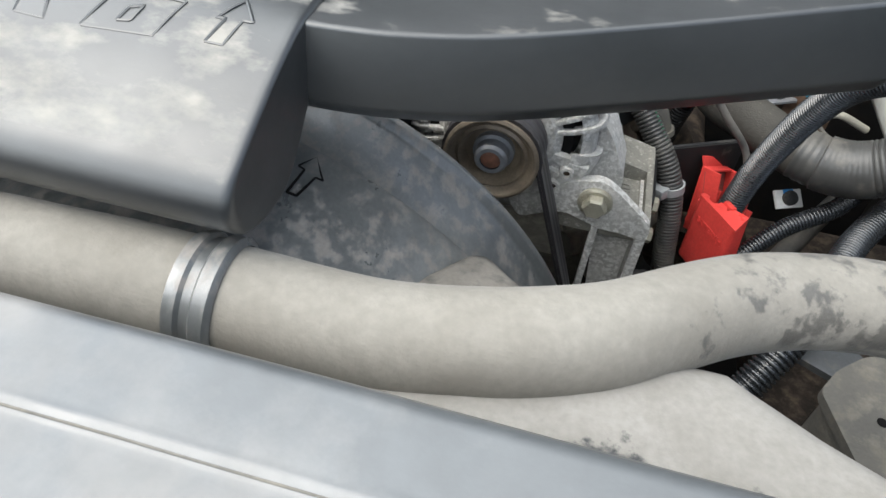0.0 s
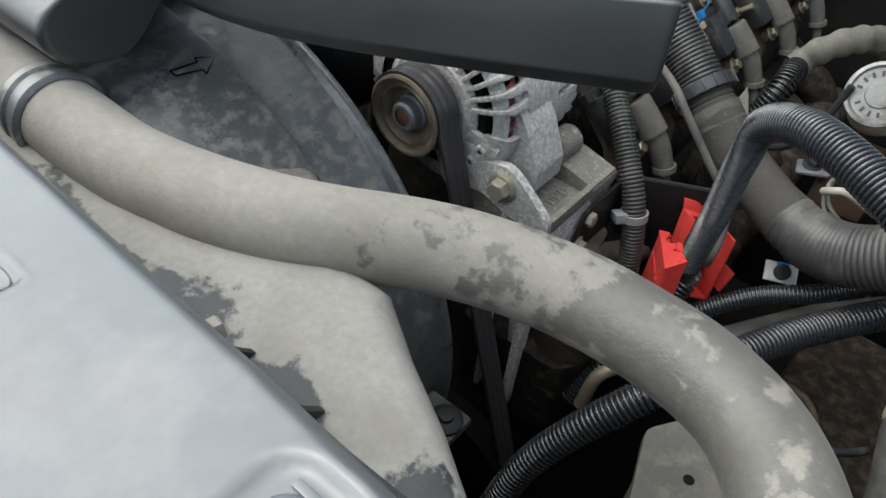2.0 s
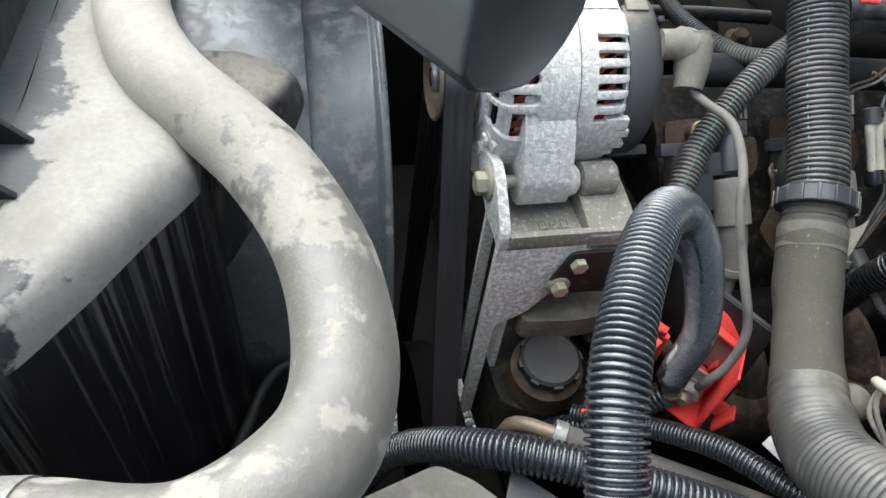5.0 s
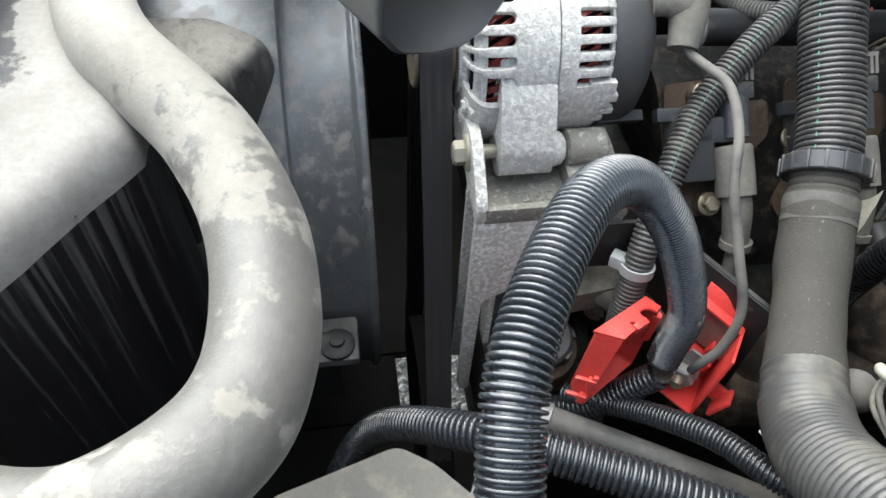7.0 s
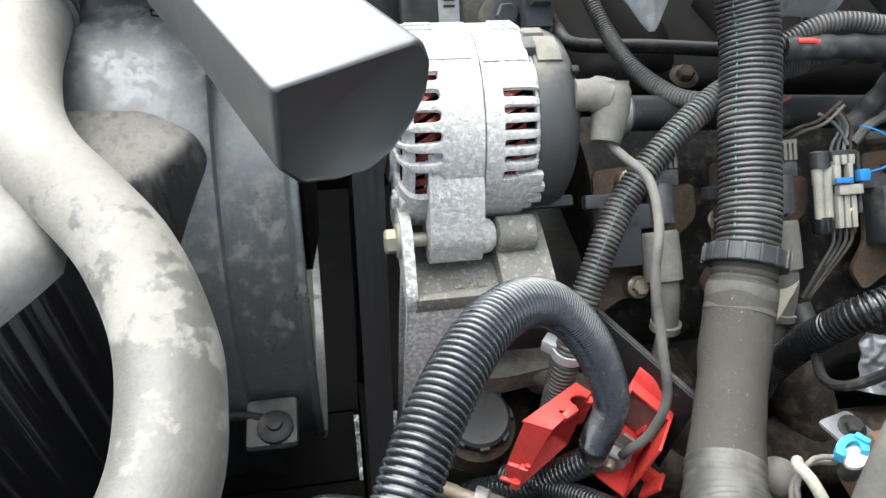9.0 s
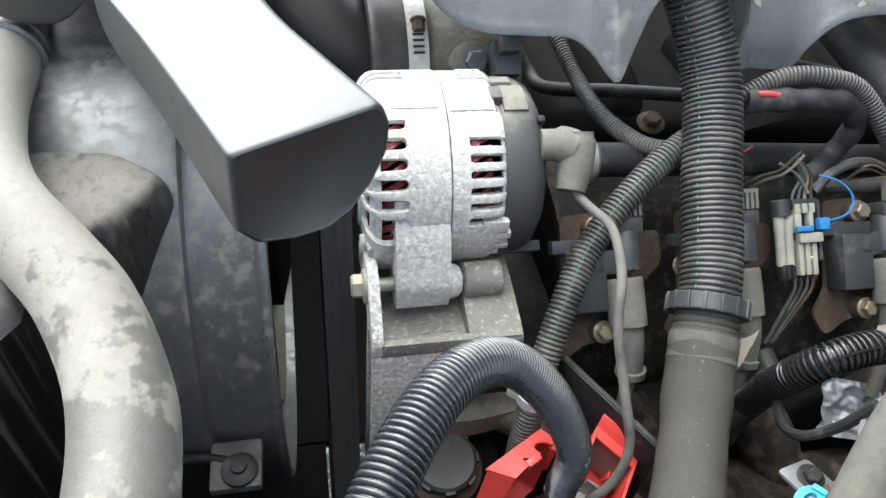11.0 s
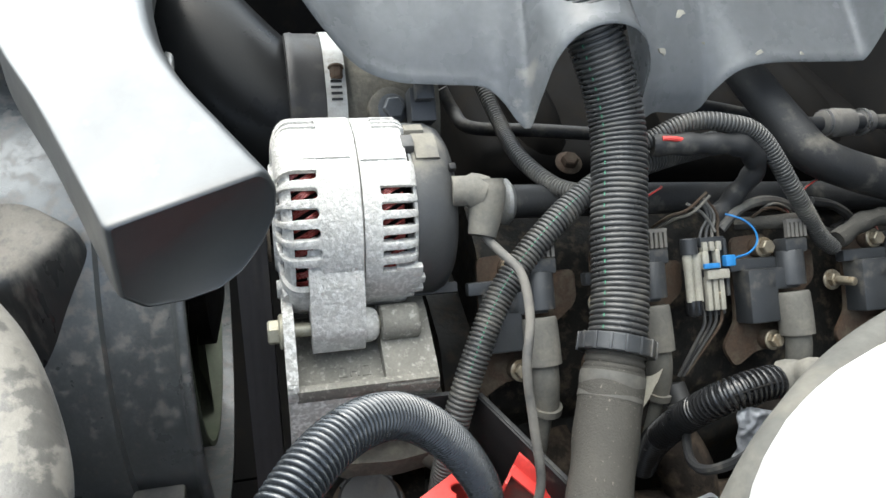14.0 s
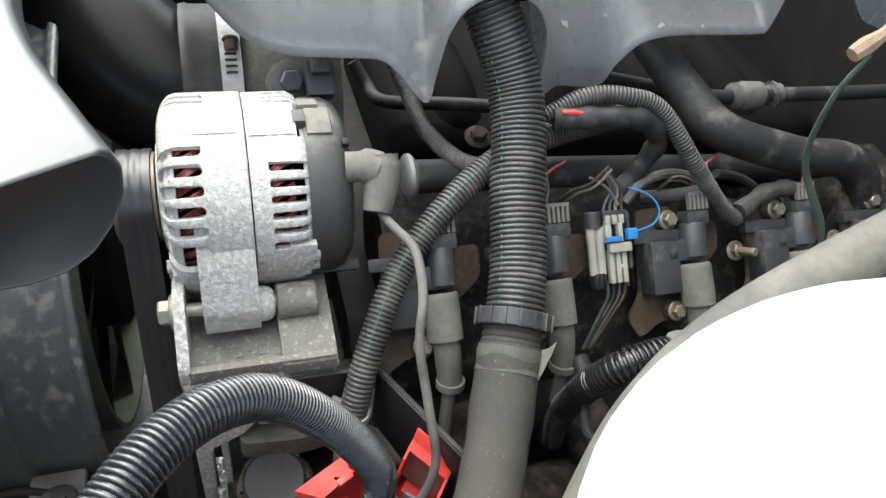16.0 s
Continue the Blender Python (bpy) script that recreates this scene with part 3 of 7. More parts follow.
part("box_wall", bm, M["streak"], shroud, "streaked side wall, coloured darker than the top for its shade", sharp=80)
# side tab with its rubber plug
bm = bmesh.new()
add_box(bm, (0.068, 0.289, 0.905), (0.042, 0.040, 0.010), None, 0.004)
part("tab", bm, M["guard"], shroud, "dusty mounting tab")
bm = bmesh.new()
add_lathe(bm, (0.0746, 0.2919, 0.909), Z, [(0, 0.014), (0.004, 0.014), (0.006, 0.011), (0.0062, 0.006), (0.009, 0.0055), (0.0095, 0.0)], 20)
part("rubber_plug", bm, M["rubber"], shroud, "black rubber plug")
bm = bmesh.new()
FOOT = [(0.067, 0.290, 0.908), (0.058, 0.262, 0.906), (0.060, 0.238, 0.904), (0.078, 0.222, 0.903), (0.110, 0.209, 0.902), (0.150, 0.191, 0.900)]
add_tube(bm, FOOT, 0.0045, 10, 0.004)
for p, q in zip(FOOT[:-1], FOOT[1:]):
    p, q = Vector(p), Vector(q)
    e = (q - p).normalized()
    add_box(bm, (p + q) / 2 - Z * 0.045, ((q - p).length + 0.003, 0.004, 0.09), (e, Z.cross(e).normalized(), e.cross(Z.cross(e)).normalized()))
part("foot_flange", bm, M["black"], shroud, "black bent flange under the tab")
# moulded arrow
bm = bmesh.new()
mould = [(-0.1241, 0.2345), (-0.1195, 0.2350), (-0.1165, 0.2520), (-0.1128, 0.2525), (-0.1215, 0.2655), (-0.1262, 0.2540), (-0.1228, 0.2535)]
for p, q in zip(mould, mould[1:] + mould[:1]):
    A, B = (Vector((x, y, SC.z + math.sqrt((SR + 0.0013) ** 2 - (x - SC.x) ** 2))) for x, y in (p, q))
    u, v, w = basis(B - A)
    add_box(bm, (A + B) / 2, (0.0010, 0.0010, (B - A).length), (u, v, w))
part("moulded_arrow", bm, M["dark"], shroud, "moulded arrow mark")

# moulded ledge on the ring behind the hose, dusted on top
bm = bmesh.new()
outline = rounded([(-0.150, 0.160), (0.030, 0.160), (0.034, 0.205), (0.014, 0.240), (-0.030, 0.272), (-0.090, 0.200)], 0.010, 5)
crown_rings = []
for f, z in ((0.10, 1.1200), (0.55, 1.1195), (0.78, 1.1185), (0.86, 1.1165), (0.91, 1.1130), (0.95, 1.1075), (0.98, 1.0990), (1.0, 1.0880), (1.03, 0.94)):
    crown_rings.append([bm.verts.new((-0.03 + (x + 0.03) * f, 0.215 + (y - 0.215) * f, z + 0.0015 * noise.noise(Vector((x * 60, y * 60, f * 3))) + 0.05 * max(0.0, min(0.02, (y - 0.22) * f)))) for x, y in outline])
bm.faces.new(crown_rings[0])
for a, b in zip(crown_rings[:-1], crown_rings[1:]):
    for j in range(len(outline)):
        k = (j + 1) % len(outline)
        bm.faces.new((a[j], a[k], b[k], b[j]))
part("hump", bm, M["crown"], shroud, "moulded ledge with dust on its top", sharp=75)

rad = thing("radiator", (-0.1, 0.05, 0.45), "dark finned radiator core behind the front panel", "radiator")
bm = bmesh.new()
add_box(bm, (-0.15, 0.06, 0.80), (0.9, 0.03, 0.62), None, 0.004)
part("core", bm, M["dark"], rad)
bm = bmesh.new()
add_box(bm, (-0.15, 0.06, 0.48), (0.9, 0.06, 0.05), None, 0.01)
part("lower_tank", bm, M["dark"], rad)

fan = thing("cooling_fan", (-0.208, 0.35, 0.67), "olive plastic cooling fan with a rim behind the shroud", "fan")
bm = bmesh.new()
add_lathe(bm, (-0.208, 0.290, 0.912), Y, [(0, 0.192), (0.029, 0.192), (0.029, 0.187), (0, 0.187), (0, 0.192)], 96, close=False)
part("rim", bm, M["olive"], fan)
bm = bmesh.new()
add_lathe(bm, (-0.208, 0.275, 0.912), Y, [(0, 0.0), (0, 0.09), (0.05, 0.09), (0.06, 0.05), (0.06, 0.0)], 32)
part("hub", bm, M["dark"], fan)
for k in range(9):
    a = 2 * math.pi * k / 9
    d = Vector((math.cos(a), 0, math.sin(a)))
    t = Vector((-math.sin(a), 0, math.cos(a)))
    bm = bmesh.new()
    vs = []
    for s in (0.07, 0.11, 0.15, 0.188):
        for wgt in (-1, -0.3, 0.4, 1):
            vs.append(bm.verts.new(Vector((-0.208, 0.304, 0.912)) + d * s + t * wgt * (0.035 + 0.06 * s) + Y * (wgt * 0.012 - 0.004 * wgt * wgt)))
    for i in range(3):
        for j in range(3):
            bm.faces.new((vs[i * 4 + j], vs[i * 4 + j + 1], vs[i * 4 + j + 5], vs[i * 4 + j + 4]))
    bmesh.ops.solidify(bm, geom=bm.faces, thickness=0.003)
    part("blade", bm, M["olive"], fan)

# ---- upper radiator hose ----
HOSE = [(-0.34, 0.150, 1.160), (-0.245, 0.153, 1.1635), (-0.153, 0.1605, 1.1605), (-0.0536, 0.1654, 1.1560), (0.0227, 0.1875, 1.1551), (0.1002, 0.2448, 1.1432), (0.1754, 0.2716, 1.1344),
        (0.2460, 0.2642, 1.1300), (0.2850, 0.2150, 1.1335), (0.2780, 0.160, 1.1310), (0.2740, 0.135, 1.129)]
hose = thing("radiator_hose", (0.1, 0.245, 1.12), "thick rubber radiator hose coated in pale dust", "hose")
bm = bmesh.new()
line = add_tube(bm, HOSE, 0.0232, 32, 0.004, wobble=0.03)
part("hose_body", bm, M["hose"], hose)


def on_line(line, target):
    i = min(range(1, len(line) - 1), key=lambda k: (line[k][0] - Vector(target)).length)
    return line[i][0], (line[i + 1][0] - line[i - 1][0]).normalized()


p, d = on_line(line, (-0.125, 0.16, 1.15))
bm = bmesh.new()
add_lathe(bm, p - d * 0.010, d, [(0, 0.0238), (0.001, 0.0258), (0.006, 0.0262), (0.0075, 0.0245), (0.011, 0.0245), (0.0125, 0.0265), (0.018, 0.0268), (0.0195, 0.0252), (0.020, 0.0238)], 40, close=False)
part("clip_ring", bm, M["shroud"], hose, "dark grey plastic clip ring")
p, d = on_line(line, (0.277, 0.152, 1.130))
clamp = None
bm = bmesh.new()
add_lathe(bm, p - d * 0.007, d, [(0, 0.0233), (0, 0.0245), (0.014, 0.0245), (0.014, 0.0233)], 40, close=False)
clamp = part("hose_clamp", bm, M["dull"], hose, "stainless worm-drive hose clamp", sharp=30)
scr = Vector((0.2768, 0.1487, 1.1585))
side = Vector((0.0135, 0.0064, 0.0010)).normalized()
bm = bmesh.new()
add_box(bm, scr - side * 0.001 + Z * 0.001, (0.015, 0.011, 0.010), (side, Z.cross(side).normalized(), side.cross(Z.cross(side)).normalized()), 0.004, 3)
part("screw_housing", bm, M["boot"], clamp, "rounded dusty screw housing")
bm = bmesh.new()
add_hex(bm, scr + side * 0.006 + Z * 0.001, side, 0.0050, 0.0050, 0.0062)
part("worm_screw", bm, M["dull"], clamp, "clamp screw with a slotted hex head", sharp=30)
out = (scr - p).normalized()
bm = bmesh.new()
for k in range(9):
    a = -0.25 - 0.16 * k
    q = out * math.cos(a) + d.cross(out) * math.sin(a)
    u, v, w = basis(q, d)
    add_box(bm, p + q * 0.0246, (0.0075, 0.0015, 0.0008), (d, q.cross(d), q))
part("band_slots", bm, M["black"], clamp)
bm = bmesh.new()
add_lathe(bm, p - d * 0.0 + d * 0.012, d, [(-0.02, 0.0195), (0.035, 0.0195), (0.04, 0.022), (0.075, 0.022)], 28)
neck = solo("radiator_neck", bm, M["black"], "black plastic radiator neck under the hose end", "radiator")

# ---- radiator mount ----


def loft(bm, rings, ends=(True, True)):
    for a, b in zip(rings[:-1], rings[1:]):
        for i in range(len(a)):
            j = (i + 1) % len(a)
            bm.faces.new((a[i], a[j], b[j], b[i]))
    for on, ring in zip(ends, (rings[0], rings[-1])):
        if on:
            bm.faces.new(ring)


mount = thing("radiator_mount", (0.285, 0.10, 1.15), "slate steel strap bracket with a rubber isolator and bolt", "mount")
ma = Vector((0.083, 0.997, 0.0)).normalized()
mc = Vector((0.2865, 0.1040, 1.2025))
bm = bmesh.new()
add_lathe(bm, mc - ma * 0.0110, ma, [(0, 0.0115), (0.0012, 0.0130), (0.0060, 0.0134), (0.0085, 0.0120), (0.0125, 0.0120), (0.0140, 0.0134), (0.0195, 0.0134), (0.0210, 0.0125)], 36)
part("isolator", bm, M["guard"], mount, "grey dusty rubber isolator")
bm = bmesh.new()
add_lathe(bm, mc + ma * 0.0100, ma, [(0, 0.0130), (0.0005, 0.0141), (0.0016, 0.0141), (0.0020, 0.0132), (0.0021, 0.005)], 36)
part("washer", bm, M["aludirty"], mount, "large beige washer")
bm = bmesh.new()
add_hex(bm, mc + ma * 0.0120, ma, 0.0068, 0.0068)
part("bolt", bm, M["zinc"], mount, "zinc hex bolt", sharp=30)
bm = bmesh.new()
STRAP = [(0.375, 0.0935), (0.2650, 0.1003), (0.2592, 0.1040), (0.2575, 0.1100), (0.2578, 0.1190), (0.2600, 0.1235), (0.2660, 0.1250), (0.2780, 0.1258)]
line_ = [p for p, s in spline([(x, y, 0.0) for x, y in STRAP], 0.004)]
rings = []
for i, p in enumerate(line_):
    e = (line_[min(i + 1, len(line_) - 1)] - line_[max(i - 1, 0)]).normalized()
    n = Z.cross(e)
    far_leg = min(1.0, max(0.0, (p.y - 0.1215) / 0.004))
    up = 1.2225 - 0.25 * max(0.0, p.x - 0.262) - far_leg * 0.018
    w_ = 0.0024 - 0.0009 * far_leg
    ring = [(-w_, up - 0.062), (-w_, up - 0.0006), (-w_ + 0.0006, up), (w_ - 0.0006, up), (w_, up - 0.0006), (w_, up - 0.062)]
    rings.append([bm.verts.new(p + n * a + Z * b) for a, b in ring])
loft(bm, rings)
part("strap", bm, M["black"], mount, "bent black steel strap", sharp=40)
bm = bmesh.new()
add_tube(bm, [(p.x, p.y, 1.2220 - 0.25 * max(0.0, p.x - 0.262)) for p in line_[:-9:3]], 0.0026, 12, 0.003)
part("worn_edge", bm, M["slate"], mount, "worn slate-grey edge")

# ---- intake duct ----
duct = thing("intake_duct", (-0.1, 0.30, 1.2), "black plastic air intake box with a dusty top and side arm", "air duct")


# the arm: stations of front edge, rear edge, top and depth, from its end to the box
ARM_F = [(0.1405, 0.3290, 1.2626), (0.0900, 0.3090, 1.2565), (0.0300, 0.2845, 1.2500), (-0.0300, 0.2570, 1.2465), (-0.0700, 0.2430, 1.2460), (-0.1000, 0.2370, 1.2465), (-0.1300, 0.2350, 1.2475), (-0.2200, 0.2350, 1.2485)]
ARM_B = [(0.1080, 0.3905, 1.2626), (0.0620, 0.3710, 1.2575), (0.0120, 0.3500, 1.2525), (-0.0380, 0.3340, 1.2490), (-0.0750, 0.3265, 1.2480), (-0.1000, 0.3230, 1.2480), (-0.1300, 0.3210, 1.2485), (-0.2200, 0.3200, 1.2490)]
front_line, back_line = spline(ARM_F, 0.006), spline(ARM_B, 0.006)
n_ = min(len(front_line), len(back_line))
ARM_SEC = rounded([(0.0, 0.0), (-0.020, 0.45), (-0.025, 0.66), (0.10, 0.86), (0.34, 0.965), (0.58, 1.0), (0.76, 0.91), (0.92, 0.71), (1.03, 0.46), (1.05, 0.22), (1.0, 0.06), (0.94, 0.0)], 0.035, 4)
bm = bmesh.new()
rings = []
for k in range(n_):
    f = front_line[round(k * (len(front_line) - 1) / (n_ - 1))][0]
    g = back_line[round(k * (len(back_line) - 1) / (n_ - 1))][0]
    deep = 0.0575 - 0.005 * min(1.0, k / n_ * 1.3)
    out = (front_line[0][0] - front_line[3][0]).normalized()
    caps = ((0.915, 0.0012), (0.935, 0.0018), (0.968, 0.0012), (0.99, -0.0004), (1.0, -0.0026)) if k == 0 else ((1.0, 0.0),)
    for shrink, push in caps:
        ring = []
        for a, b in ARM_SEC:
            a, b = 0.5 + (a - 0.5) * shrink, 0.48 + (b - 0.48) * shrink
            ring.append(bm.verts.new(f.lerp(g, a) - Z * b * deep + out * push))
        rings.append(ring)
loft(bm, rings)
part("arm", bm, M["duct"], duct, "square black duct arm with a rounded end", sharp=50)


def box_top(y):
    return along(y, ((0.160, 1.2145), (0.168, 1.2195), (0.185, 1.2285), (0.206, 1.2385), (0.222, 1.2450), (0.235, 1.2490), (0.26, 1.2503), (0.4, 1.2503)))


bm = bmesh.new()
prof = rounded([(0.325, 1.2503), (0.250, 1.2503), (0.232, 1.2486), (0.206, 1.2395), (0.180, 1.2270), (0.166, 1.2195), (0.1605, 1.2110), (0.1620, 1.1990), (0.1700, 1.1890), (0.1850, 1.1840), (0.2030, 1.1835), (0.2140, 1.1900), (0.2430, 1.2190), (0.325, 1.2150)], 0.012, 4)
rings = []
for x, shrink in ((-0.1085, 0.90), (-0.1085, 0.93), (-0.1093, 0.968), (-0.1108, 0.992), (-0.1130, 1.0), (-0.16, 1.0), (-0.24, 1.0), (-0.34, 1.0), (-0.55, 1.0)):
    rings.append([bm.verts.new((x, 0.215 + (y - 0.215) * shrink, 1.215 + (z - 1.215) * shrink)) for y, z in prof])
loft(bm, rings)
part("resonator_box", bm, M["duct"], duct, "dusty black box top with moulded arrows", sharp=50)
arrow = [(-0.141, 0.215), (-0.1335, 0.215), (-0.1305, 0.2275), (-0.1262, 0.2277), (-0.1340, 0.2390), (-0.1410, 0.2270), (-0.1375, 0.2270)]
field = [(-0.1925, 0.2112), (-0.1620, 0.2130), (-0.1565, 0.2312), (-0.1855, 0.2330)]
mark = [(-0.1790, 0.2165), (-0.1735, 0.2175), (-0.1715, 0.2255), (-0.1770, 0.2235)]
bar = [(-0.2215, 0.2115), (-0.2080, 0.2110), (-0.2110, 0.2200), (-0.2230, 0.2200)]
for nm, pl in (("moulded_arrow", arrow), ("moulded_square", field), ("moulded_mark", mark), ("moulded_mark", bar)):
    bm = bmesh.new()
    add_tube(bm, [Vector((a, b, box_top(b) + 0.0001)) for p, q in zip(pl, pl[1:] + pl[:1]) for a, b in ((p[0] * 0.97 + q[0] * 0.03, p[1] * 0.97 + q[1] * 0.03), ((p[0] + q[0]) / 2, (p[1] + q[1]) / 2), (p[0] * 0.03 + q[0] * 0.97, p[1] * 0.03 + q[1] * 0.97))], 0.0008, 6, 0.0012)
    part(nm, bm, M["duct"], duct, "raised moulded outline")
tube("intake_pipe", [(-0.165, 0.432, 1.102), (-0.168, 0.40, 1.107), (-0.21, 0.35, 1.135), (-0.27, 0.31, 1.16), (-0.30, 0.29, 1.20)], 0.060, M["pipe"], "bent black rubber intake pipe", parent=duct, sides=28)

# ---- alternator ----
AX, AZ, AR = -0.043, 1.104, 0.0708
alt = thing("alternator", (AX, 0.45, AZ - AR), "weathered aluminium alternator with copper windings behind its slots", "alternator")


def polar(a, r, y):
    return Vector((AX + r * math.cos(a), y, AZ + r * math.sin(a)))


def add_rib(bm, a, prof, depth):
    """A fin that follows prof, a row of (y, r, angle of its width), at the angle a."""
    t = Vector((-math.sin(a), 0, math.cos(a)))
    d = Vector((math.cos(a), 0, math.sin(a)))
    rows_ = []
    for i, (y, r, wa) in enumerate(prof):
        y0, r0, _ = prof[max(i - 1, 0)]
        y1, r1, _ = prof[min(i + 1, len(prof) - 1)]
        tan = (Y * (y1 - y0) + d * (r1 - r0)).normalized()
        nor = tan.cross(t).normalized()
        if nor.dot(d) < -0.02:
            nor = -nor
        row = []
        for s, k in ((1, -depth), (1, -0.0010), (0.86, -0.0002), (0.4, 0), (-0.4, 0), (-0.86, -0.0002), (-1, -0.0010), (-1, -depth)):
            b = a + radians(wa) * 0.5 * s
            row.append(bm.verts.new(polar(b, r, y) + nor * k))
        rows_.append(row)
    for a_, b_ in zip(rows_[:-1], rows_[1:]):
        for j in range(8):
            bm.faces.new((a_[j], a_[(j + 1) % 8], b_[(j + 1) % 8], b_[j]))
    bm.faces.new(rows_[0])
    bm.faces.new(rows_[-1])


def add_shell(bm, prof, a0, a1, thick=0.005, step=2.5):
    """A solid stretch of casting from the angle a0 to a1, in degrees."""
    n = max(2, int((a1 - a0) / step))
    cols = []
    for k in range(n + 1):
        a = radians(a0 + (a1 - a0) * k / n)
        cols.append([bm.verts.new(polar(a, r, y)) for y, r in prof] + [bm.verts.new(polar(a, r - thick, y + (thick * 0.6 if i < len(prof) - 2 and r < AR - 0.004 else 0))) for i, (y, r) in reversed(list(enumerate(prof)))])
    for c_, d_ in zip(cols[:-1], cols[1:]):
        for q in range(len(c_)):
            w2 = (q + 1) % len(c_)
            bm.faces.new((c_[q], c_[w2], d_[w2], d_[q]))
    bm.faces.new(cols[0])
    bm.faces.new(cols[-1])


bm = bmesh.new()
add_lathe(bm, (AX, 0.4205, AZ), Y, [(0, AR - 0.006), (0, AR - 0.0005), (0.0005, AR), (0.0270, AR), (0.0278, AR - 0.001), (0.0278, AR - 0.009), (0, AR - 0.006)], 96, close=False)
add_lathe(bm, (AX, 0.3925, AZ), Y, [(0.010, 0.018), (-0.002, 0.018), (-0.002, 0.038), (0.0012, 0.0405), (0.002, 0.043), (0.010, 0.043), (0.010, 0.018)], 72, close=False)
add_lathe(bm, (AX, 0.3925, AZ), Y, [(0.0036, 0.0560), (0.0042, AR - 0.0125), (0.0062, AR - 0.0090), (0.0085, AR - 0.0064), (0.0108, AR - 0.0052), (0.0108, AR - 0.011), (0.0078, 0.0560), (0.0036, 0.0560)], 96, close=False)
front = part("front_housing", bm, M["alu"], alt, "corroded front casting with curved fins", sharp=45)
PITCH, REAR_PITCH = 10.9, 8.95
FIN = [(0.4210, AR, PITCH), (0.4206, AR, PITCH * 0.97), (0.4203, AR, PITCH * 0.78), (0.4197, AR, PITCH * 0.62), (0.4188, AR, PITCH * 0.52), (0.4170, AR, PITCH * 0.47), (0.4075, AR, PITCH * 0.45), (0.4045, AR - 0.0004, PITCH * 0.45),
       (0.4015, AR - 0.0016, PITCH * 0.40), (0.3985, AR - 0.0042, PITCH * 0.31), (0.3955, AR - 0.0090, PITCH * 0.31), (0.3935, AR - 0.0150, PITCH * 0.34), (0.3925, AR - 0.0215, PITCH * 0.40), (0.3920, 0.0395, PITCH * 0.46)]
# window bands: visible flank, far flank
for first, count in ((14.15, 5), (-171, 6), (110, 3)):
    for k in range(count):
        bm = bmesh.new()
        add_rib(bm, radians(first + PITCH * k), FIN, 0.0055)
        part("fin", bm, M["alu"], front)
PAD = [(0.4210, AR), (0.4060, AR), (0.4025, AR - 0.0009), (0.3995, AR - 0.0030), (0.3968, AR - 0.0065), (0.3948, AR - 0.0110), (0.3935, AR - 0.0150)]
for a0, a1 in ((65.2, 102), (145, 184), (-118, -5)):
    bm = bmesh.new()
    add_shell(bm, [(y, r + 0.0004) for y, r in PAD], a0, a1)
    part("pad", bm, M["alu"], front)
# raised block on the crown, with two short ridges behind it
bm = bmesh.new()
add_shell(bm, [(0.4440, AR + 0.0002), (0.4425, AR + 0.0010), (0.4110, AR + 0.0010), (0.4095, AR + 0.0002)], 72, 94.5, 0.004)
part("crown_pad", bm, M["alu"], front)
for ang in (98.5, 105.5):
    bm = bmesh.new()
    add_rib(bm, radians(ang), [(0.424, AR + 0.0005, 1.5), (0.4225, AR + 0.0022, 3.2), (0.406, AR + 0.0022, 3.2), (0.401, AR + 0.0002, 3.0), (0.397, AR - 0.005, 3.0), (0.394, AR - 0.013, 3.0)], 0.005)
    part("ridge", bm, M["alu"], front)
bm = bmesh.new()
add_lathe(bm, (AX, 0.4492, AZ), Y, [(0, AR - 0.009), (0, AR - 0.0015), (0.0008, AR - 0.0008), (0.0118, AR - 0.0008), (0.0118, AR - 0.007), (0, AR - 0.009)], 96, close=False)
add_lathe(bm, (AX, 0.4850, AZ), Y, [(-0.001, AR - 0.012), (-0.001, AR - 0.0065), (0.002, AR - 0.008), (0.003, AR - 0.012), (-0.001, AR - 0.012)], 72, close=False)
rear = part("rear_housing", bm, M["alu"], alt, "corroded rear casting with short fins", sharp=45)
FIN2 = [(0.4604, AR - 0.0008, REAR_PITCH), (0.4608, AR - 0.0008, REAR_PITCH * 0.96), (0.4611, AR - 0.0008, REAR_PITCH * 0.76), (0.4618, AR - 0.0008, REAR_PITCH * 0.60), (0.4628, AR - 0.0008, REAR_PITCH * 0.53), (0.4745, AR - 0.0008, REAR_PITCH * 0.52),
        (0.480, AR - 0.0014, REAR_PITCH * 0.50), (0.4845, AR - 0.0036, REAR_PITCH * 0.48), (0.4870, AR - 0.0075, REAR_PITCH * 0.46), (0.4875, AR - 0.016, REAR_PITCH * 0.46)]
for first, count in ((11.7, 5), (-170, 8), (116, 4)):
    for k in range(count):
        bm = bmesh.new()
        add_rib(bm, radians(first + REAR_PITCH * k), FIN2, 0.007)
        part("fin", bm, M["alu"], rear)
PAD2 = [(0.4604, AR - 0.0006), (0.4760, AR - 0.0006), (0.4815, AR - 0.0014), (0.4855, AR - 0.0040), (0.4875, AR - 0.008)]
for a0, a1, cut in ((54.5, 69, 5), (69, 112, 3), (-8, 4.5, 4), (-120, -8, 3)):
    bm = bmesh.new()
    add_shell(bm, PAD2[:cut], a0, a1, 0.0055)
    part("pad", bm, M["alu"], rear)
bm = bmesh.new()
add_shell(bm, [(0.4500, AR - 0.0004), (0.4515, AR + 0.0004), (0.4790, AR + 0.0004), (0.4805, AR - 0.0006)], 70, 94, 0.004)
part("crown_pad", bm, M["alu"], rear)
